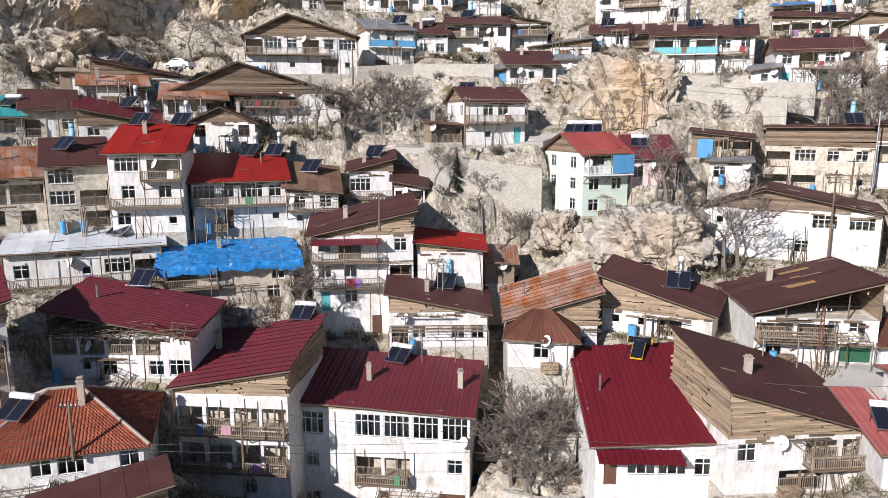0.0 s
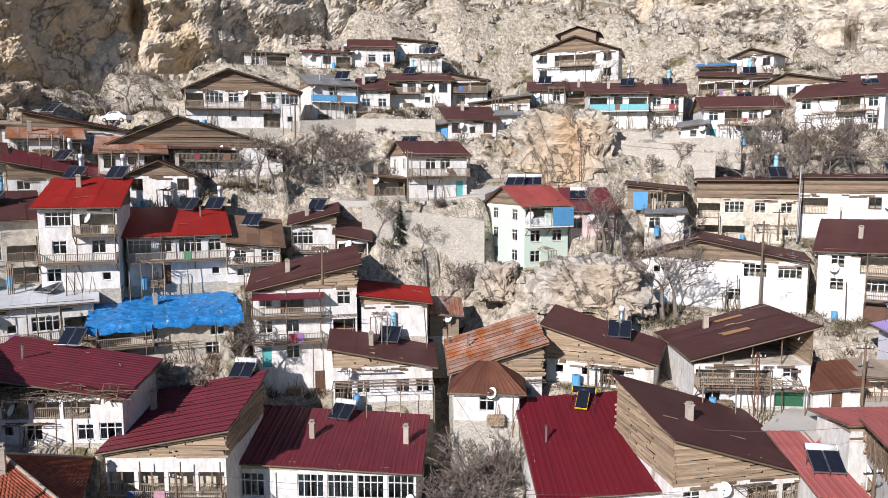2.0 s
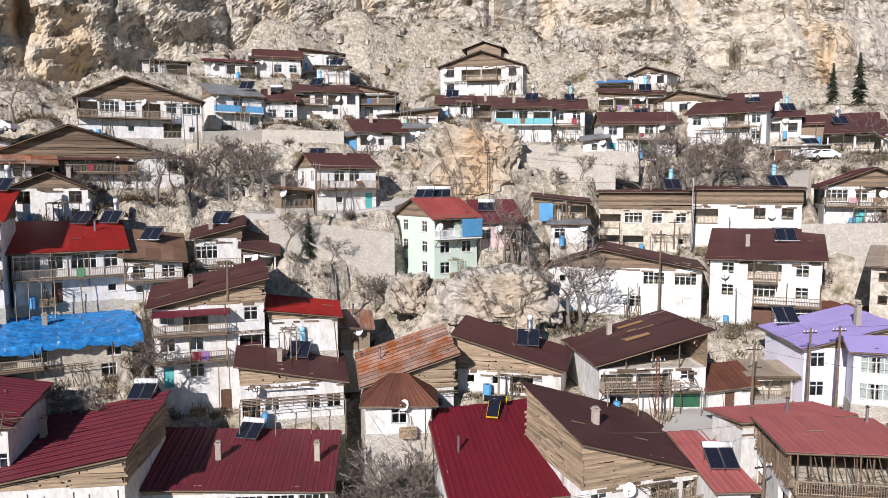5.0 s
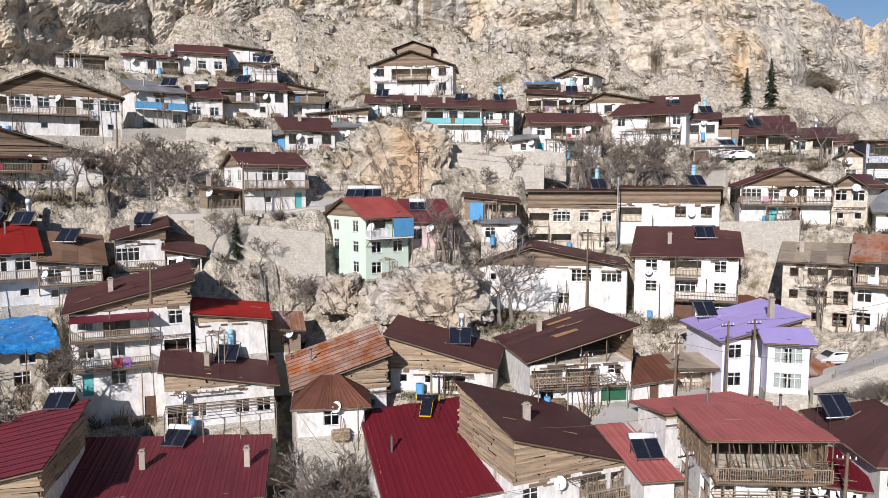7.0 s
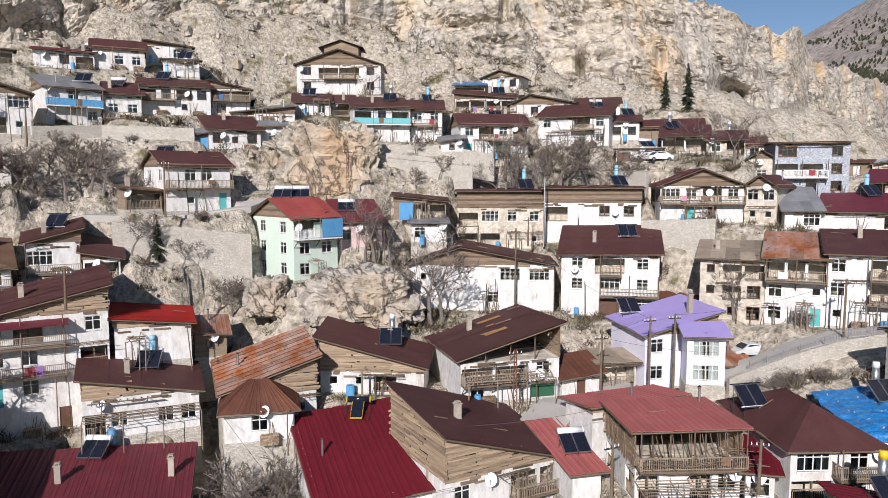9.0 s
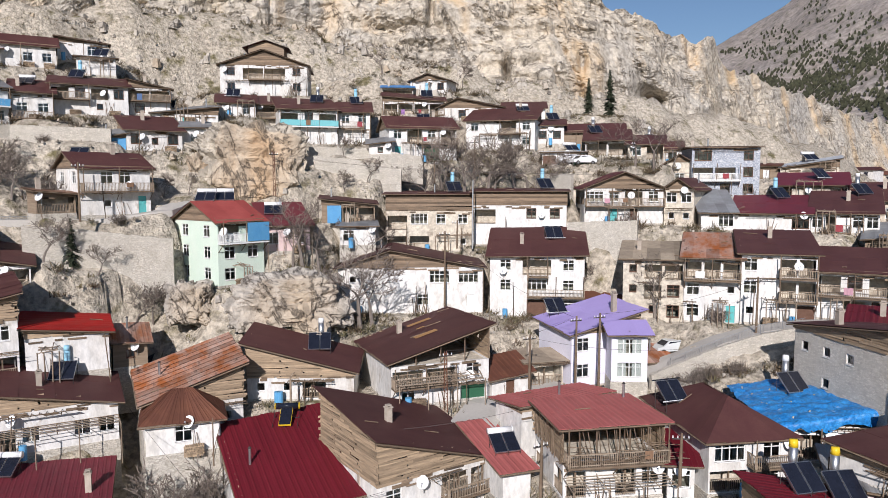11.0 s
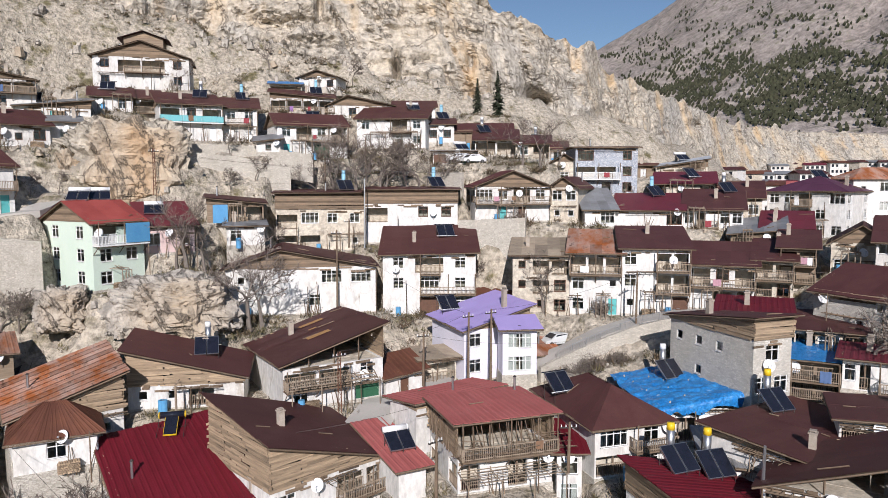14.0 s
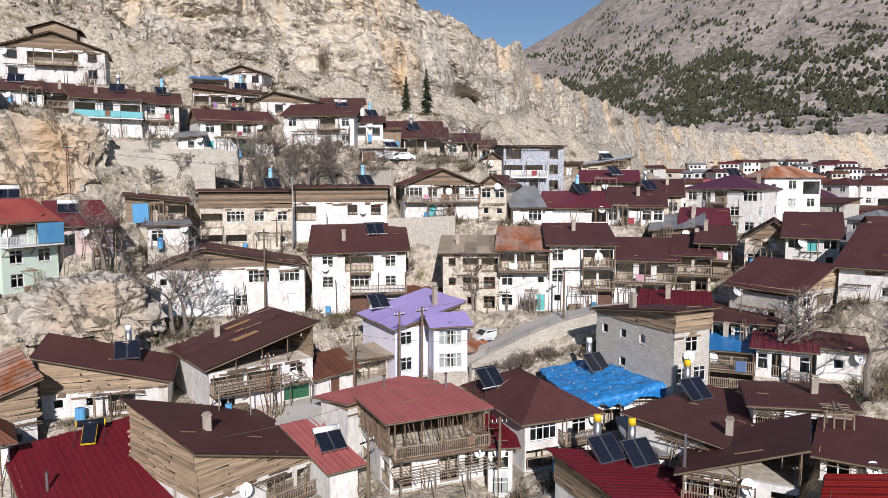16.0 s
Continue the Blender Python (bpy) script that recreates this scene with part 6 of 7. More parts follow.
def build_mountain():
    """The bare mountain across the valley, with pine woods on its foot."""
    az = np.arange(22, 86, 0.35)
    t = np.linspace(0, 1.25, 90)
    sa_ = [20, 30, 32.6, 36, 38.5, 41, 45, 52, 65, 86]
    sv_ = [0.15, 0.165, 0.18, 0.213, 0.243, 0.268, 0.315, 0.40, 0.45, 0.42]
    P = np.zeros((len(az), len(t), 3))
    for i, a in enumerate(az):
        hi = np.interp(a, sa_, sv_)
        for j, q in enumerate(t):
            r = 620 + 1300 * q
            e = hi * math.sin(min(q, 1.0) * math.pi / 2) ** 0.9
            if q > 1:
                e = hi - (q - 1) * 0.4
            x, y = r * math.sin(radians(a)), r * math.cos(radians(a))
            z = 36 + 0.012 * 620 + r * e * (0.25 + 0.75 * min(q, 1)) ** 0.4
            z += noise.fractal((x * 0.004, y * 0.004, 3), 0.8, 2.1, 6) * 26 * min(1, q * 3) * (1 if q < 0.9 else 0.4)
            P[i, j] = (x, y, z)
    m = mat("bare_mountain", (0.40, 0.345, 0.305), 0.95, (0.32, 0.27, 0.235), 0.9, 0.010, 0.15, 0.8, third=(0.20, 0.185, 0.13), third_cut=0.55, third_scale=0.06, bump_dist=6, speck=0.10, speck_lo=0.6, speck_hi=1.15)
    sheet("mountain", P, m, "bare grey-brown mountain across the valley", "mountain")
    rng = random.Random(5)
    k = Mesher()
    for _ in range(70000):
        i, j = rng.random() * (len(az) - 2), rng.random() * 60
        p = Vector(P[int(i), int(j)]).lerp(Vector(P[int(i) + 1, int(j) + 1]), rng.random())
        a, e = az[int(i)], math.degrees(math.atan2(p.z - 36, math.hypot(p.x, p.y)))
        lo, hi = np.interp(a, [32, 38, 43, 58, 70], [6.6, 5.6, 4.2, 4.6, 4.6]), np.interp(a, [32, 38, 43, 50, 58, 70], [7.6, 8.6, 9.6, 9.0, 8.2, 8.0])
        patch = noise.fractal((a * 0.35, e * 1.1, 1), 0.6, 2.0, 5)
        if lo < e < hi:
            dens = 0.75 + patch * 1.3 - 0.5 * ((e - (lo + hi) / 2) / (hi - lo) * 2) ** 4
        elif e >= hi:
            dens = (0.16 + patch * 0.6) * max(0.0, 1 - (e - hi) / 4.5)
        else:
            dens = 0.06 + patch * 0.5
        if rng.random() > dens:
            continue
        h = rng.uniform(3.0, 7.0)
        k.bar(p - Vector((0, 0, 1)), p + Vector((0, 0, h * 0.4)), h * 0.22, h * 0.42, 4)
        k.bar(p + Vector((0, 0, h * 0.4)), p + Vector((rng.gauss(0, 0.5), rng.gauss(0, 0.5), h)), h * 0.42, h * 0.08, 4)
    tagged(new("pine_wood", k.data("pine_wood", PINE)), "dark green pine wood spread over the mountain foot", "forest", kind="stuff")


build_mountain()

# ---- rocks ----
def outcrop(x, y, z, sx, sy, sz, rot=0, seed=0, label="weathered pale limestone outcrop between the houses", material=None):
    bm = bmesh.new()
    bmesh.ops.create_icosphere(bm, subdivisions=6, radius=1.0)
    for v in bm.verts:
        p = v.co.copy()
        p = Vector((math.copysign(abs(p.x) ** 0.6, p.x), math.copysign(abs(p.y) ** 0.6, p.y), math.copysign(abs(p.z) ** 0.5, p.z)))
        s = noise.fractal((p * 1.3 + Vector((seed, 0, 0))), 0.8, 2.1, 6) * 0.30
        w = noise.voronoi(p * 1.1 + Vector((seed, s, 0)))[0]
        w2 = noise.voronoi(p * 2.6 + Vector((seed, s * 2, 0)))[0]
        c = 0.06 - min(0.25, w[1] - w[0]) * 0.30 - min(0.2, w2[1] - w2[0]) * 0.12 + noise.noise((p.x * 3, p.y * 3, p.z * 1.2 + seed)) * 0.07
        l = noise.noise((p.x * 0.6, seed, p.z * 5)) * 0.05
        v.co = p * (1 + s - c + l)
        v.co.x *= sx
        v.co.y *= sy
        v.co.z *= sz
    me = bpy.data.meshes.new("rock_outcrop")
    bm.to_mesh(me)
    bm.free()
    me.materials.append(material or ROCK2)
    ob = new("rock_outcrop", me)
    ob.matrix_world = pose(x, y, z, 0, 0, rot)
    tagged(ob, label, "rock", "rock outcrops")


# ---- trees ----
def bare_tree(seed, height, spread=1.0, dens=1.0):
    rng = random.Random(seed)
    limbs, twigs = Mesher(), Mesher()

    def grow(p, d, L, r, lvl):
        q = p
        n = 3 if lvl < 2 else 2
        for s in range(n):
            d = (d + Vector((rng.gauss(0, 0.16), rng.gauss(0, 0.16), rng.gauss(0.03, 0.1)))).normalized()
            e = q + d * (L / n)
            r2 = r * (0.86 if s < n - 1 else 0.7)
            (limbs if lvl < 3 else twigs).bar(q, e, r, r2, 6 if lvl < 2 else 3)
            q, r = e, r2
            if lvl >= 1 and lvl < 5 and s < n - 1 and rng.random() < 0.8 * dens:
                side = (d + Vector((rng.gauss(0, 0.8), rng.gauss(0, 0.8), rng.gauss(0.1, 0.4))) * spread).normalized()
                grow(q, side, L * 0.62, max(0.026, r * 0.55), lvl + 1)
        if lvl < 5:
            for _ in range(rng.choice([2, 3, 3]) if lvl < 4 else 2):
                side = (d + Vector((rng.gauss(0, 0.55), rng.gauss(0, 0.55), rng.gauss(0.12, 0.3))) * spread).normalized()
                grow(q, side, L * rng.uniform(0.58, 0.78), max(0.026, r * 0.66), lvl + 1)

    grow(Vector((0, 0, -0.4)), Vector((rng.gauss(0, 0.08), rng.gauss(0, 0.08), 1)).normalized(), height * 0.30, height * 0.022, 0)
    return limbs.data("trunk", BARK), twigs.data("crown", TWIG)


def shrub(seed, size):
    rng = random.Random(seed)
    k, b = Mesher(), Mesher()
    for _ in range(70):
        d = Vector((rng.gauss(0, 0.6), rng.gauss(0, 0.6), rng.uniform(0.5, 1.2))).normalized()
        p = Vector((rng.gauss(0, 0.15), rng.gauss(0, 0.15), -0.1)) * size
        q = p + d * size * rng.uniform(0.5, 1.0)
        b.bar(p, q, 0.02 * size, 0.01, 3)
        for _ in range(6):
            e = p.lerp(q, rng.uniform(0.4, 1.0))
            f = e + Vector((rng.gauss(0, 1), rng.gauss(0, 1), rng.gauss(0.5, 0.7))).normalized() * size * 0.3
            k.bar(e, f, 0.014, 0.008, 3)
    return b.data("trunk", BARK), k.data("crown", TWIG)


def spruce(height, seed):
    rng = random.Random(seed)
    k, b = Mesher(), Mesher()
    b.bar((0, 0, -0.3), (0, 0, height * 0.96), height * 0.025, 0.03, 7)
    for i in range(26):
        q = i / 26
        z = height * (0.1 + 0.88 * q)
        R = height * 0.15 * (1 - q) ** 0.75 * (0.75 + 0.5 * rng.random()) + 0.12
        for j in range(11):
            w = rng.uniform(0, 6.28)
            L = R * rng.uniform(0.7, 1.1)
            a = Vector((0, 0, z))
            e = Vector((math.cos(w) * L, math.sin(w) * L, z - L * 0.35))
            s = Vector((-math.sin(w), math.cos(w), 0)) * L * 0.2
            for f in range(4):
                c0, c1 = a.lerp(e, f / 4), a.lerp(e, (f + 1.3) / 4)
                o = Vector((rng.gauss(0, 0.05), rng.gauss(0, 0.05), rng.gauss(0, 0.06)))
                k.quad(tuple(c0 - s + o), tuple(c1 - s * 0.4 + o - Vector((0, 0, 0.15))), tuple(c1 + s * 0.4 + o - Vector((0, 0, 0.15))), tuple(c0 + s + o))
    return b.data("trunk", BARK), k.data("crown", NEEDLE)


TREES = {}


def tree(kind, x, y, scale=1.0, turn=0.0, z=None):
    if not TREES:
        for i in range(3):
            TREES[("bare", i)] = bare_tree(11 + i, 11.0)
            TREES[("brush", i)] = bare_tree(31 + i, 7.0, 1.4, 1.1)
            TREES[("shrub", i)] = shrub(51 + i, 1.3)
        TREES[("spruce", 0)] = spruce(10, 3)
    v = (kind, 0 if kind == "spruce" else int(abs(x * 7 + y * 3)) % 3)
    words = {"bare": "leafless grey tree with fine branching twigs", "brush": "leafless spreading fruit tree on the slope", "shrub": "dry leafless brown shrub", "spruce": "tall dark green spruce tree"}
    ob = thing("shrub" if kind == "shrub" else "tree", pose(x, y, ground_at(x, y) if z is None else z, 0, 0, turn) @ Matrix.Scale(scale, 4), words[kind], "shrub" if kind == "shrub" else "tree", "trees on the slope")
    t, c = TREES[v]
    part("trunk", t, ob)
    part("crown", c, ob)


def pole(x, y, h, kind="wood", z=None):
    """A utility pole with a crossarm and insulators."""
    z = ground_at(x, y) if z is None else z
    ob = thing("utility_pole", pose(x, y, z, 0, 0, (x * 13) % 40 - 20), {"wood": "weathered wooden utility pole with wires", "metal": "plain grey steel street pole", "lattice": "brown lattice steel utility pole"}[kind], "utility pole", "utility poles")
    k = Mesher()
    if kind == "lattice":
        for sx in (-0.16, 0.16):
            k.bar((sx, 0, -0.5), (sx * 0.6, 0, h), 0.045)
        nst = int(h / 0.45)
        for i in range(nst):
            s = -1 if i % 2 else 1
            q0, q1 = i / nst, (i + 1) / nst
            k.bar((0.16 * s * (1 - 0.4 * q0), 0, h * q0), (-0.16 * s * (1 - 0.4 * q1), 0, h * q1), 0.025)
    else:
        k.bar((0, 0, -0.5), (0.06, 0, h), 0.13, 0.085, 8)
    part("mast", k.data("mast", {"wood": TIMBER, "metal": METAL, "lattice": RUSTMETAL}[kind]), ob)
    if kind != "metal":
        k = Mesher()
        k.box(-0.6, 0.6, -0.05, 0.05, h - 0.45, h - 0.35)
        a = part("crossarm", k.data("crossarm", DARKMETAL), ob)
        for u in (-0.52, -0.2, 0.2, 0.52):
            q = CACHE.get("insulator")
            if q is None:
                q = Mesher()
                q.bar((0, 0, 0), (0, 0, 0.16), 0.045, 0.03, 6)
                q = CACHE["insulator"] = q.data("insulator", WHITEMETAL)
            part("insulator", q, a, Matrix.Translation((u, 0, h - 0.35)))
    return (x, y, z + h - 0.2)


def wire(a, b, sag=1.0):
    k = Mesher()
    a, b = Vector(a), Vector(b)
    prev = a
    for i in range(1, 13):
        s = i / 12
        p = a.lerp(b, s) - Vector((0, 0, sag * 4 * s * (1 - s)))
        k.bar(prev, p, 0.014, sides=3)
        prev = p
    tagged(new("power_cable", k.data("power_cable", DARKMETAL)), "thin dark power cable sagging between poles", "cable", "power cables")


def masonry_wall(points, h, th=0.5, label="dry-laid pale stone terrace wall", name="retaining_wall", material=None, drop=2.5):
    """A wall along plan points (x, y, z of its foot)."""
    k = Mesher()
    for a, b in zip(points, points[1:]):
        a, b = Vector(a), Vector(b)
        L = (b - a).length
        n = max(1, int(L / 0.7))
        d = (b - a) / n
        nr = Vector((-d.y, d.x, 0)).normalized() * th
        for i in range(n):
            p, q = a + d * i, a + d * (i + 1.02)
            j = 0.12 * noise.noise((p.x * 1.3, p.y * 1.3, 2))
            i0 = len(k.v)
            for c in (p, q):
                for o, zz in ((Vector(), -drop), (nr, -drop), (nr, h + j), (Vector(), h + j)):
                    w = c + o
                    k.v.append((w.x, w.y, c.z + zz))
            k.f += [(i0, i0 + 4, i0 + 7, i0 + 3), (i0 + 3, i0 + 7, i0 + 6, i0 + 2), (i0 + 2, i0 + 6, i0 + 5, i0 + 1), (i0, i0 + 3, i0 + 2, i0 + 1), (i0 + 4, i0 + 5, i0 + 6, i0 + 7)]
    ob = tagged(new(name, k.data(name, material or EARTH_WALL)), label, "wall", "terrace walls")
    return ob


def fence(points, material=None, label="pale metal street railing along the road edge"):
    ob = thing("street_railing", Matrix.Identity(4), label, "railing", "street railings")
    for a, b in zip(points, points[1:]):
        a, b = Vector(a), Vector(b)
        n = max(1, round((b - a).length / 1.8))
        for i in range(n):
            p, q = a.lerp(b, i / n), a.lerp(b, (i + 1) / n)
            k = Mesher()
            for zz in (0.15, 0.95):
                k.bar(p + Vector((0, 0, zz)), q + Vector((0, 0, zz)), 0.025)
            for j in range(8):
                c = p.lerp(q, j / 8)
                k.bar(c + Vector((0, 0, 0.15)), c + Vector((0, 0, 0.95)), 0.012, sides=3)
            k.bar(p - Vector((0, 0, 0.2)), p + Vector((0, 0, 1.05)), 0.035)
            part("railing_panel", k.data("railing_panel", material or METAL), ob)


def road(points, width, name="road", label="worn pale concrete village lane", material=None):
    """A lane along plan points, a ribbon just above the ground."""
    k = Mesher()
    pts = [Vector(p) for p in points]
    fine = []
    for a, b in zip(pts, pts[1:]):
        n = max(2, int((b - a).length / 1.0))
        fine += [a.lerp(b, i / n) for i in range(n)]
    fine.append(pts[-1])
    for i, p in enumerate(fine):
        d = (fine[min(i + 1, len(fine) - 1)] - fine[max(i - 1, 0)])
        nr = Vector((-d.y, d.x, 0)).normalized() * width / 2
        for s, zz in ((-1.0, -0.6), (-0.99, 0.12), (-0.33, 0.15), (0.33, 0.15), (0.99, 0.12), (1.0, -0.6)):
            w = p + nr * s
            k.v.append((w.x, w.y, p.z + zz))
    for i in range(len(fine) - 1):
        for j in range(5):
            q = i * 6 + j
            k.f.append((q, q + 1, q + 7, q + 6))
    tagged(new(name, k.data(name, material or ASPHALT)), label, "road", kind="structure")


road([(28.0, 59.8, 15.6), (31.7, 62.4, 16.8), (35.6, 63.1, 18.6), (40.1, 62.2, 20.7), (44.2, 61.2, 21.9), (47.6, 59.3, 22.6), (51.4, 58.7, 22.6)], 3.4)
fence([(34.7, 61.5, 18.4), (39.0, 60.5, 20.2), (43.0, 59.6, 21.7), (46.3, 57.7, 22.6)])
masonry_wall([(32.0, 60.0, 16.0), (34.9, 60.1, 16.9), (38.5, 59.7, 18.3), (42.5, 58.8, 19.6), (45.8, 56.9, 20.6)], 2.3, 0.5)
road([(-32.0, 82.5, 32.5), (-27.1, 83.7, 32.3), (-21.1, 83.9, 32.4), (-15.4, 86.1, 33.2), (-13.4, 91.0, 34.8)], 3.2)
fence([(-31.4, 81.1, 32.0), (-26.6, 82.2, 31.9), (-22.6, 81.9, 31.9)])
masonry_wall([(-27.5, 77.8, 28.5), (-21.9, 79.0, 27.9), (-16.9, 79.7, 27.2), (-13.5, 79.9, 26.8)], 3.6, 0.5)
# this lane's surface colour carries the shade of the houses beside it
road([(-13.5, 55.4, 6.7), (-14.6, 60.2, 7.3), (-16.5, 68.0, 10.0), (-17.3, 74.0, 13.9), (-16.6, 77.2, 18.1), (-13.8, 79.3, 20.1), (-10.2, 81.4, 21.5)], 2.4, label="narrow asphalt lane between the houses, its deep shade painted into the dark colour", material=SHADED_TAR)
road([(13.5, 55.4, 16.2), (15.8, 58.9, 16.7), (20.4, 62.8, 16.7), (23.8, 63.7, 17.0)], 4.0)
masonry_wall([(32.7, 83.9, 28.8), (36.3, 81.3, 29.0), (39.5, 78.6, 29.2)], 2.6, 0.5)
masonry_wall([(0.5, 101.0, 38.6), (7.7, 100.7, 37.9), (13.9, 99.0, 36.5)], 1.8, 0.5)
masonry_wall([(1.3, 105.0, 40.1), (9.6, 104.6, 40.0), (17.4, 101.5, 38.7)], 1.5, 0.5)
masonry_wall([(-42.4, 91.7, 41.4), (-34.9, 96.9, 42.0), (-23.4, 97.2, 41.7)], 1.6, 0.5)
masonry_wall([(33.8, 95.2, 35.5), (36.0, 91.1, 35.6)], 2, 0.5)
outcrop(-6.5, 101.0, 38.2, 7.6, 5.0, 5.6, 3, 3, "tall ochre-stained limestone crag between the houses", ROCK3)
outcrop(-13.2, 100.0, 36.6, 2.6, 3.0, 3.8, 20, 5, "rust-stained limestone crag beside a taller crag", ROCK3)
outcrop(-1.5, 74.5, 23.8, 5.5, 4.0, 3.0, 1, 8)
outcrop(-80.5, 81.4, 44.1, 5.8, 5.0, 3.6, 45, 12)
outcrop(-11.5, 77.4, 23.8, 2.3, 2.5, 2.2, 8, 17)
tree('spruce', 55.1, 130.9, 0.75, 166)
tree('spruce', 57.9, 127.5, 0.95, 280)
tree('spruce', -23.2, 78.7, 0.55, 346)
tree('bare', -9.4, 52.2, 1.25, 210)
tree('brush', -11.9, 54.7, 1.4, 170)
tree('brush', -9.9, 53.0, 1.3, 20)
tree('brush', -8.8, 51.6, 1.2, 130)
tree('brush', -6.9, 52.6, 1.2, 300)
tree('brush', -7.5, 51.5, 1.0, 250)
tree('bare', 0.2, 80.0, 1.05, 356)
tree('bare', 6.0, 73.8, 1.2, 345)
tree('bare', 17.8, 99.4, 0.9, 290)
tree('bare', 20.9, 98.8, 1.1, 330)
tree('bare', 23.9, 98.1, 1.2, 10)
tree('bare', 26.8, 97.4, 1.0, 50)
tree('bare', 30.0, 96.4, 1.1, 275)
tree('bare', 32.7, 95.5, 0.9, 315)
tree('brush', -39.4, 83.8, 1.125, 15)
tree('brush', -38.0, 85.1, 1.25, 45)
tree('brush', -34.9, 85.1, 1.375, 270)
tree('brush', -32.8, 86.6, 1.25, 310)
tree('brush', -30.3, 87.5, 1.125, 350)
tree('brush', -35.4, 90.1, 1.125, 290)
tree('brush', -38.5, 88.8, 1.125, 240)
tree('brush', -28.6, 90.0, 0.75, 205)
tree('bare', -43.6, 78.7, 0.8, 90)
tree('bare', -41.7, 79.8, 0.9, 130)
tree('bare', -39.9, 80.7, 0.8, 345)
tree('brush', -25.0, 76.0, 0.9, 195)
tree('brush', -20.5, 77.3, 0.7, 275)
tree('brush', -17.2, 78.1, 0.9, 150)
tree('brush', -15.5, 78.5, 0.8, 180)
tree('brush', -14.2, 78.7, 0.7, 200)
tree('brush', -11.8, 79.1, 0.6, 240)
tree('bare', 49.6, 93.7, 1.0, 10)
tree('bare', 47.2, 94.9, 0.9, 330)
tree('bare', 51.8, 92.5, 0.8, 50)
tree('bare', -67.7, 86.7, 0.9, 300)
tree('bare', -65.3, 88.5, 0.9, 340)
tree('bare', -62.8, 90.3, 0.8, 20)
tree('bare', -76.9, 78.7, 0.8, 130)
tree('brush', -37.2, 55.7, 0.9, 70)
tree('brush', -35.5, 56.8, 0.8, 110)
tree('brush', -32.7, 58.5, 0.8, 170)
tree('brush', -32.3, 58.7, 0.7, 180)
tree('bare', 37.4, 69.6, 0.8, 240)
tree('shrub', 42.2, 65.6, 1.3, 340)
tree('bare', 17.1, 149.0, 0.8, 210)
tree('brush', 32.5, 142.3, 1.1, 175)
tree('bare', -0.4, 125.0, 0.7, 60)
tree('bare', 48.8, 38.3, 1.0, 100)
tree('brush', 50.8, 39.0, 1.2, 120)
tree('bare', 47.1, 30.3, 1.1, 90)
tree('shrub', -27.8, 80.0, 1.0, 350)
tree('shrub', -19.3, 82.0, 1.0, 130)
tree('shrub', -31.0, 96.7, 1.0, 20)
tree('shrub', -20.1, 99.7, 1.0, 170)
tree('brush', 5.9, 98.4, 0.7, 140)
tree('brush', 9.2, 99.4, 0.7, 180)
tree('brush', 33.8, 81.4, 0.7, 220)
tree('brush', 40.0, 80.8, 0.9, 320)
pole(-30.0, 43.7, 7.9, 'wood', 6.5)
pole(-37.2, 34.9, 3.8, 'wood', 13.8)
pole(15.7, 77.4, 9.0, 'wood', 22.0)
pole(21.6, 88.4, 8.3, 'metal', 28.4)
pole(11.6, 56.8, 4.7, 'lattice', 17.6)
pole(24.1, 59.3, 6.3, 'wood', 18.0)
pole(-22.3, 78.9, 5.6, 'wood', 32.9)
pole(-3.3, 94.9, 5.3, 'lattice', 35.2)
pole(19.9, 59.8, 4.5, 'wood', 18.2)
pole(26.8, 60.3, 6.7, 'wood', 17.6)
pole(43.0, 60.3, 6.2, 'wood', 21.0)
pole(31.2, 31.1, 2.4, 'metal', 18.4)
pole(15.3, 43.4, 4.3, 'wood', 14.9)
pole(-39.9, 87.3, 4.4, 'wood', 40.8)
pole(-25.5, 60.9, 2.9, 'wood', 26.1)
pole(19.0, 85.9, 3.1, 'wood', 28.7)
pole(55.9, 97.1, 3.9, 'wood', 34.3)
pole(24.8, 42.3, 3.2, 'wood', 16.2)
pole(18.5, 98.3, 3.9, 'wood', 35.6)
pole(24.7, 100.0, 4.7, 'wood', 37.9)
masonry_wall([(-11.7, 54.8, 8.2), (-8.9, 54.3, 8.1), (-5.9, 54.2, 8.3)], 2.6, 0.5)
masonry_wall([(-11.2, 50.8, 5.3), (-8.1, 50.3, 5.4), (-5.0, 49.7, 6.3)], 1.6, 0.5)
tree('brush', -10.5, 54.0, 1.0, 15)
tree('brush', -8.4, 54.4, 1.0, 240)
tree('brush', -7.1, 54.5, 0.8, 270)
tree('brush', -9.5, 54.2, 0.9, 35)
tree('shrub', -6.5, 54.6, 0.7, 280)
tree('shrub', -11.2, 53.9, 1.2, 180)
tree('brush', -7.4, 54.5, 0.8, 85)
tree('brush', -37.5, 54.3, 0.8, 50)
tree('brush', -35.6, 55.6, 0.8, 275)
tree('brush', -33.6, 56.8, 0.8, 140)
tree('brush', -39.9, 52.6, 0.6, 350)
tree('brush', 23.4, 86.9, 0.5, 40)
tree('brush', 26.0, 86.2, 0.5, 80)
tree('brush', 28.5, 85.4, 0.6, 120)
tree('brush', 6.9, 89.7, 0.7, 160)
tree('brush', 10.5, 89.4, 0.6, 210)
tree('brush', 6.2, 103.8, 0.6, 140)
tree('brush', 21.5, 101.8, 0.9, 330)
tree('brush', 26.1, 100.7, 0.9, 30)
tree('brush', 29.7, 99.7, 0.8, 80)
tree('brush', 13.6, 103.1, 0.6, 230)
tree('brush', 36.1, 97.5, 0.8, 170)
tree('brush', -47.4, 77.7, 0.8, 20)
tree('brush', -45.8, 78.6, 0.8, 235)
tree('brush', -43.2, 80.1, 0.7, 110)
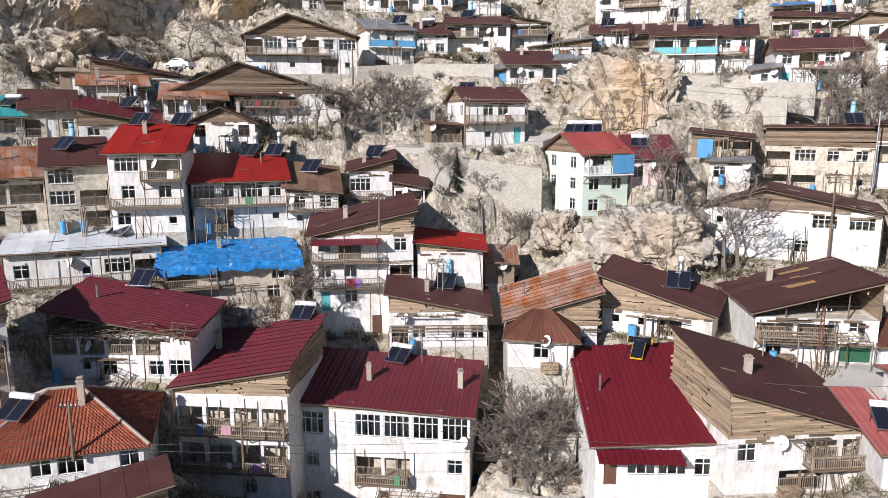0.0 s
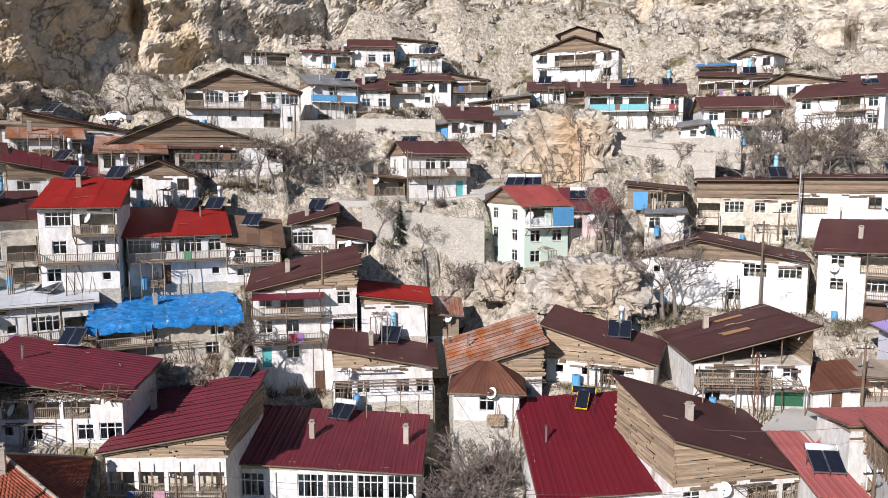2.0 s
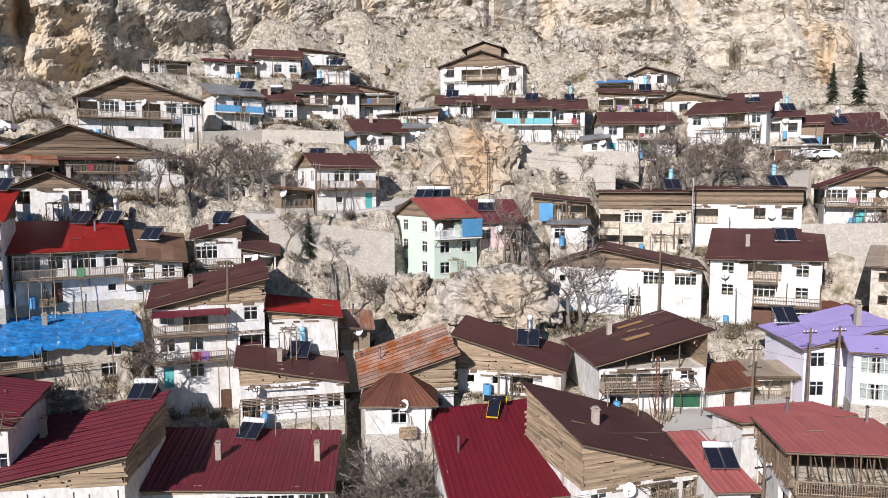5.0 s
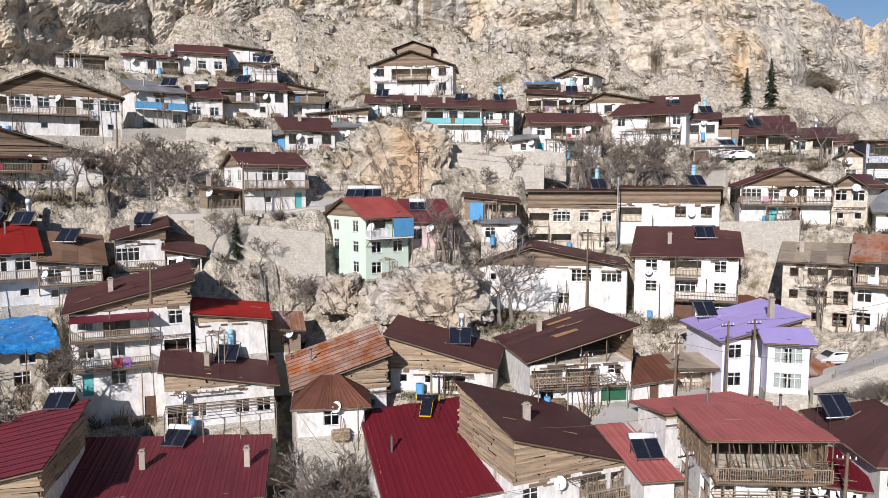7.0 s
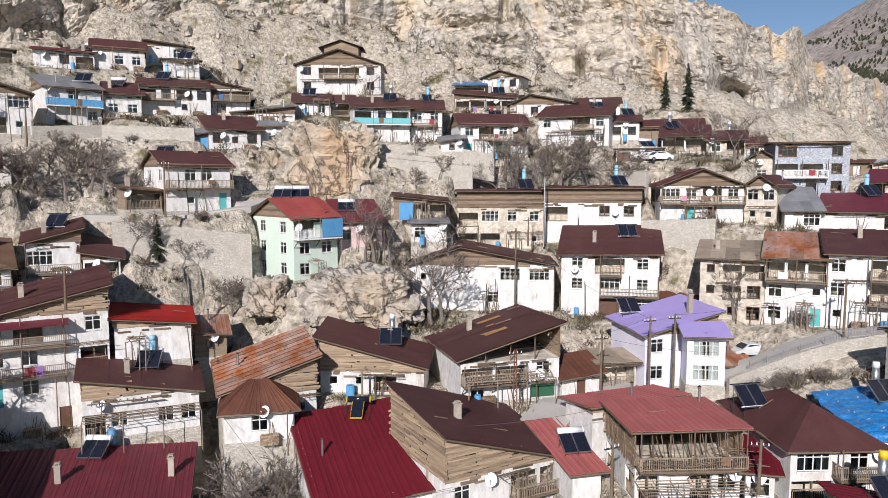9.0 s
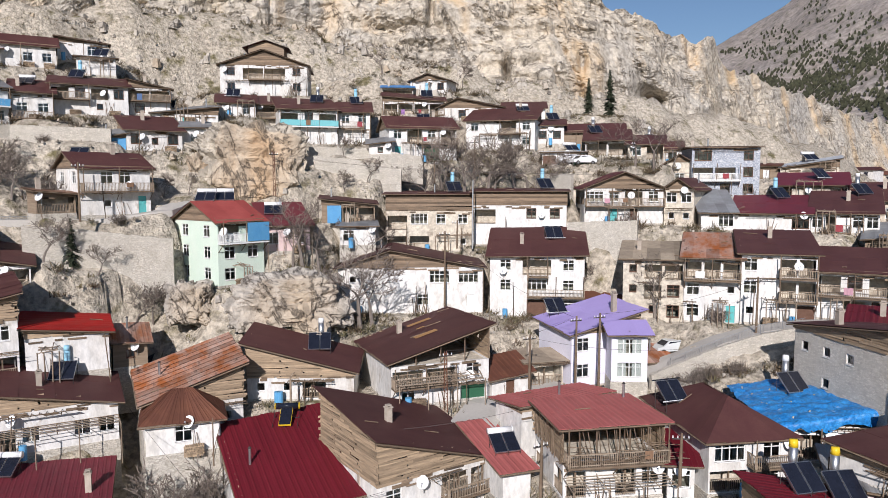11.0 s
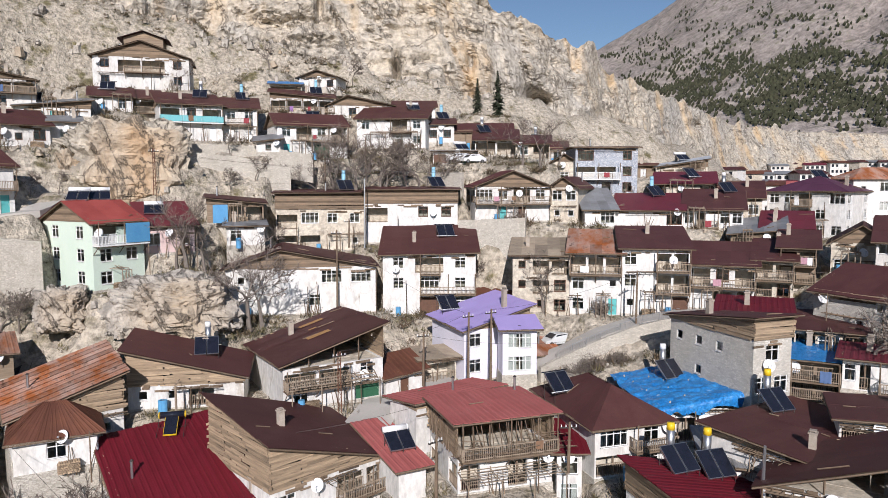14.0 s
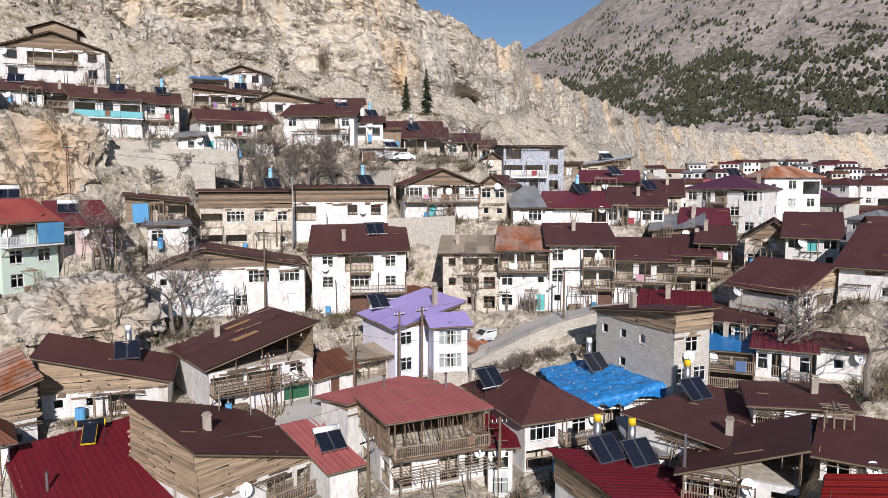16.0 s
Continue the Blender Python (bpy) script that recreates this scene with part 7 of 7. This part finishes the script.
tree('brush', -39.4, 82.0, 0.9, 180)
tree('brush', -38.0, 82.7, 0.8, 210)
tree('brush', -31.0, 85.6, 1.0, 330)
tree('brush', -26.7, 87.0, 0.7, 40)
tree('brush', -16.0, 89.6, 0.6, 200)
tree('brush', -13.2, 90.0, 0.5, 240)
tree('brush', -17.0, 89.4, 0.5, 5)
tree('shrub', 34.1, 58.8, 1.1, 280)
tree('shrub', 36.4, 57.4, 1.32, 330)
tree('shrub', 38.2, 56.3, 1.1, 10)
tree('shrub', 35.5, 58.0, 1.1, 310)
tree('bare', 7.3, 74.6, 1.0, 5)
tree('bare', 4.6, 74.4, 0.8, 140)
tree('bare', -0.9, 80.5, 0.8, 50)
tree('bare', 2.0, 81.0, 0.8, 275)
tree('bare', 20.3, 100.0, 1.2, 320)
tree('bare', 22.5, 97.4, 1.3, 175)
tree('bare', 26.3, 98.5, 1.25, 40)
tree('bare', 31.4, 96.0, 1.1, 295)
tree('bare', -10.8, 52.9, 0.9, 5)
tree('bare', -8.1, 53.4, 1.0, 65)

# ---- cars ----
def car(x, y, rot, colour, words, z=None):
    key = ("car", colour)
    ob = thing("car", pose(x, y, ground_at(x, y) + 0.1 if z is None else z, 0, 0, rot), words, "car", "parked cars")
    if key not in CACHE:
        prof = [(-2.0, 0.35), (-2.05, 0.75), (-1.2, 0.92), (-0.55, 1.40), (0.85, 1.42), (1.55, 0.98), (2.0, 0.9), (2.05, 0.35)]
        k = Mesher()
        n = len(prof)
        for yy, s in ((-0.82, 1), (-0.78, 0.98), (0.78, 0.98), (0.82, 1)):
            for px, pz in prof:
                k.v.append((px, yy * (0.86 if pz > 1.2 else 1), pz))
        for r in range(3):
            for i in range(n):
                a, b2 = r * n + i, r * n + (i + 1) % n
                k.f.append((a, b2, b2 + n, a + n))
        k.f.append(tuple(range(n)))
        k.f.append(tuple(reversed(range(3 * n, 4 * n))))
        g = Mesher()
        for s in (-1, 1):
            g.quad((-0.95, 0.80 * s, 0.98), (1.3, 0.80 * s, 0.98), (0.75, 0.73 * s, 1.33), (-0.5, 0.73 * s, 1.33))
        g.quad((-1.22, -0.66, 0.96), (-1.22, 0.66, 0.96), (-0.62, 0.6, 1.37), (-0.62, -0.6, 1.37))
        g.quad((1.56, 0.66, 1.02), (1.56, -0.66, 1.02), (0.92, -0.6, 1.40), (0.92, 0.6, 1.40))
        w = Mesher()
        w.bar((0, -0.1, 0), (0, 0.1, 0), 0.31, sides=16)
        h = Mesher()
        h.bar((0, -0.11, 0), (0, 0.11, 0), 0.17, sides=10)
        paint = mat("car_paint_" + words.split()[0], colour, 0.25, tuple(v * 0.9 for v in colour), 0.4, 2, 20, 0.0, spec=0.6)
        CACHE[key] = (k.data("body", paint), g.data("glazing", PANEL), w.data("tyre", DARKMETAL), h.data("rim", METAL))
    k, g, w, h = CACHE[key]
    part("body", k, ob)
    part("glazing", g, ob)
    for px in (-1.3, 1.3):
        for py in (-0.75, 0.75):
            o = part("wheel", w, ob, Matrix.Translation((px, py, 0.31)))
            part("rim", h, o)


car(-14.2, 56.2, 75, (0.02, 0.04, 0.25), 'blue small hatchback parked in the lane', 3.46)
car(40.9, 104.3, 5, (0.7, 0.7, 0.7), 'white car parked by the garage wall', 39.38)
car(42.0, 101.7, 10, (0.75, 0.75, 0.74), 'pale saloon car parked beside the street', 39.14)
car(-64.3, 84.3, 0, (0.72, 0.72, 0.7), 'white van parked above the houses', 42.67)
car(37.8, 67.1, 5, (0.6, 0.62, 0.62), 'silver car parked against the house wall')
wire((-38.1, 29.1, 17.4), (-4.3, 45.8, 14.7), 0.5)
wire((-38.2, 29.1, 17.0), (5.1, 45.7, 15.6), 0.6)
wire((-29.7, 43.9, 14.3), (5.3, 46.7, 15.0), 0.6)
wire((-36.9, 35.2, 17.6), (-29.7, 43.9, 14.2), 0.8)
wire((-51.3, 76.4, 36.4), (-22.2, 78.9, 38.1), 0.7)
wire((-22.2, 78.9, 38.3), (21.4, 88.5, 36.4), 1.0)
wire((-3.3, 94.9, 40.2), (36.4, 88.8, 37.7), 1.0)
wire((-3.3, 94.9, 39.8), (51.8, 83.2, 37.6), 1.0)
wire((15.6, 77.5, 30.8), (23.9, 59.4, 24.2), 0.8)
wire((11.6, 56.8, 22.3), (23.9, 59.4, 24.1), 0.5)
wire((26.7, 60.3, 24.2), (42.8, 60.3, 27.0), 0.6)
wire((42.8, 60.3, 27.1), (64.3, 47.7, 28.2), 0.6)
wire((19.7, 59.8, 22.5), (30.2, 51.8, 22.7), 0.5)
wire((-13.6, 58.4, 18.6), (-5.1, 45.7, 14.2), 0.2)
wire((21.4, 88.5, 36.4), (40.5, 82.6, 35.6), 0.6)
wire((5.5, 51.7, 17.7), (16.0, 47.4, 20.2), 0.3)

# ---- far village ----
def far_village():
    rng = random.Random(21)
    cols = ["maroon", "brown", "brown", "brown", "plum", "maroon", "pink", "grey", "rust", "rustbrown"]
    walls = ["white", "white", "white", "white", "cream", "stone"]
    placed = []
    k, slot = Mesher(), []
    tones = [WALL["white"], WALL["cream"], ROOF["maroon"], ROOF["brown"], ROOF["rustbrown"], ROOF["grey"], PANEL]
    for _ in range(3600):
        az = rng.uniform(41.0, 66)
        r = 112 * (4.6 ** (rng.random() ** 1.1))
        lo = np.interp(az, [35, 38, 42, 46, 50, 54, 66], [205, 165, 142, 124, 104, 92, 84])
        hi = np.interp(az, [35, 38, 42, 46, 52, 66], [235, 280, 330, 420, 520, 520])
        if not lo < r < hi:
            continue
        x, y = r * math.sin(radians(az)), r * math.cos(radians(az))
        if any((x - a) ** 2 + (y - b) ** 2 < (7.4 + r * 0.006) ** 2 for a, b in placed):
            continue
        placed.append((x, y))
        n = rng.choice([1, 2, 2, 3, 3])
        W, D, z = rng.uniform(5.5, 9.5), rng.uniform(5.5, 8), ground_at(x, y)
        H = n * 2.7
        pat = ["".join(rng.choice("ww.ows") for _ in range(max(2, int(W / (2.6 if r < 170 else 3.9))))) for _ in range(n)]
        if r > 215:
            turn = pose(x, y, z, 0, 0, -az + rng.uniform(-35, 35))
            k.box(-W / 2, W / 2, 0, D, -3, H, turn)
            slot += [rng.choice([0, 0, 0, 1])] * 6
            for i in range(n):
                for c in range(int(W / 2.0)):
                    if rng.random() < 0.8:
                        u, q = -W / 2 + 0.6 + c * 2.0, i * 2.7 + 0.9
                        k.box(u, u + 1.1, -0.06, 0.05, q, q + 1.2, turn)
                        slot += [6] * 6
            a = len(k.v)
            for u in (-W / 2 - 0.5, W / 2 + 0.5):
                k.v += [tuple(turn @ Vector(p)) for p in ((u, -0.6, H - 0.1), (u, D / 2, H + 1.0), (u, D + 0.6, H - 0.1), (u, D / 2, H))]
            k.f += [(a, a + 4, a + 5, a + 1), (a + 1, a + 5, a + 6, a + 2), (a, a + 1, a + 2, a + 3), (a + 4, a + 7, a + 6, a + 5), (a, a + 3, a + 7, a + 4), (a + 3, a + 2, a + 6, a + 7)]
            slot += [rng.choice([2, 3, 3, 4, 5])] * 6
            continue
        kind = rng.random()
        roof = ("gx", 1.0) if kind < 0.4 else ("plane", H + 0.1, 0, 0.14) if kind < 0.75 else ("hip", 1.4)
        house(x, y, z, -az + rng.uniform(-35, 35), W, D, H, roof=roof, n=n, col=rng.choice(cols), wall=rng.choice(walls), win=pat, lwin=[p[:2] for p in pat] if r < 150 else (), far=1)
        if rng.random() < 0.3:
            tree("bare", x + rng.uniform(5, 8), y - 4, rng.uniform(0.7, 1.1), rng.uniform(0, 360))

    me = k.data("distant_village", tones[0])
    for m in tones[1:]:
        me.materials.append(m)
    me.polygons.foreach_set("material_index", slot)
    tagged(new("distant_village", me), "distant white village houses with brown and maroon roofs", "houses", kind="stuff")


far_village()


# ---- scrub and stones over the slope ----
def scatter():
    rng = random.Random(9)
    k, s, w = Mesher(), Mesher(), Mesher()
    N = 34000
    px, py = [], []
    for _ in range(N):
        az = rng.uniform(-52, 60)
        r = rng.uniform(48, 215 if az < 36 else 330)
        lim = float(cliff_foot(az)[0]) + 3
        if r < lim:
            px.append(r * math.sin(radians(az)))
            py.append(r * math.cos(radians(az)))
    pz = ground_height(np.array(px), np.array(py))
    for x, y, z in zip(px, py, pz):
        inside = any((x - a) ** 2 + (y - b) ** 2 < 5.0 for a, b in LANES)
        for h in HOUSES:
            c, q = math.cos(radians(h[4])), math.sin(radians(h[4]))
            dx, dy = x - h[1], y - h[2]
            if abs(dx) + abs(dy) > 30:
                continue
            if abs(c * dx + q * dy) < h[5] / 2 + 0.6 and -1.5 < -q * dx + c * dy < h[6] + 0.6:
                inside = True
                break
        if inside:
            continue
        clump = noise.noise((x * 0.06, y * 0.06, 4))
        if rng.random() < 0.62 + clump:
            size = rng.uniform(0.25, 0.8)
            for _ in range(12):
                d = Vector((rng.gauss(0, 1), rng.gauss(0, 1), rng.uniform(0.4, 1.4))).normalized() * size
                p = Vector((x + rng.gauss(0, 0.3), y + rng.gauss(0, 0.3), z))
                e = d.cross(Vector((0, 0, 1))).normalized() * size * 0.09
                i = len(k.v)
                k.v += [tuple(p - e), tuple(p + e), tuple(p + d)]
                k.f.append((i, i + 1, i + 2))
        else:
            t = rng.uniform(0.06, 0.2) if rng.random() < 0.95 else rng.uniform(0.25, 0.5)
            if math.hypot(x, y) > 128 and rng.random() < 0.4:
                t = rng.uniform(0.25, 1.1) * rng.random() + 0.2
            s.bar((x, y, z - t), (x + rng.gauss(0, 0.3) * t, y + rng.gauss(0, 0.3) * t, z + t * 0.8), t * 1.2, t * 0.7, 5)
    for x, y, z in zip(px, py, pz):
        r = math.hypot(x, y)
        clump = noise.noise((x * 0.05 + 3, y * 0.05, 8))
        if r > 175 or rng.random() > (0.11 + 0.45 * clump) * (1.0 if r < 135 else 0.5) or not free_of_houses(x, y, 0.5) or any((x - a) ** 2 + (y - b) ** 2 < 9.0 for a, b in LANES):
            continue
        size = rng.uniform(0.6, 1.7)
        for _ in range(34):
            d = Vector((rng.gauss(0, 0.8), rng.gauss(0, 0.8), rng.uniform(0.3, 1.2))).normalized() * size * rng.uniform(0.5, 1.0)
            p = Vector((x + rng.gauss(0, 0.3) * size, y + rng.gauss(0, 0.3) * size, z - 0.1))
            e = Vector((rng.gauss(0, 1), rng.gauss(0, 1), 0)).normalized() * 0.05
            for a, c in ((p, p + d), (p + d * 0.5, p + d * 0.6 + Vector((rng.gauss(0, 0.5), rng.gauss(0, 0.5), rng.gauss(0.3, 0.3))) * size * 0.7)):
                i = len(w.v)
                w.v += [tuple(a - e), tuple(a + e), tuple(c)]
                w.f.append((i, i + 1, i + 2))
    tagged(new("thicket", w.data("thicket", THICKET)), "leafless brown bushes spread over the terraces", "bushes", kind="stuff")
    tagged(new("dry_grass", k.data("dry_grass", SCRUB)), "tufts of dry grass and scrub on the slope", "scrub", kind="stuff")
    tagged(new("loose_stones", s.data("loose_stones", ROCK2)), "loose pale stones strewn over the slope", "stones", kind="stuff")


scatter()
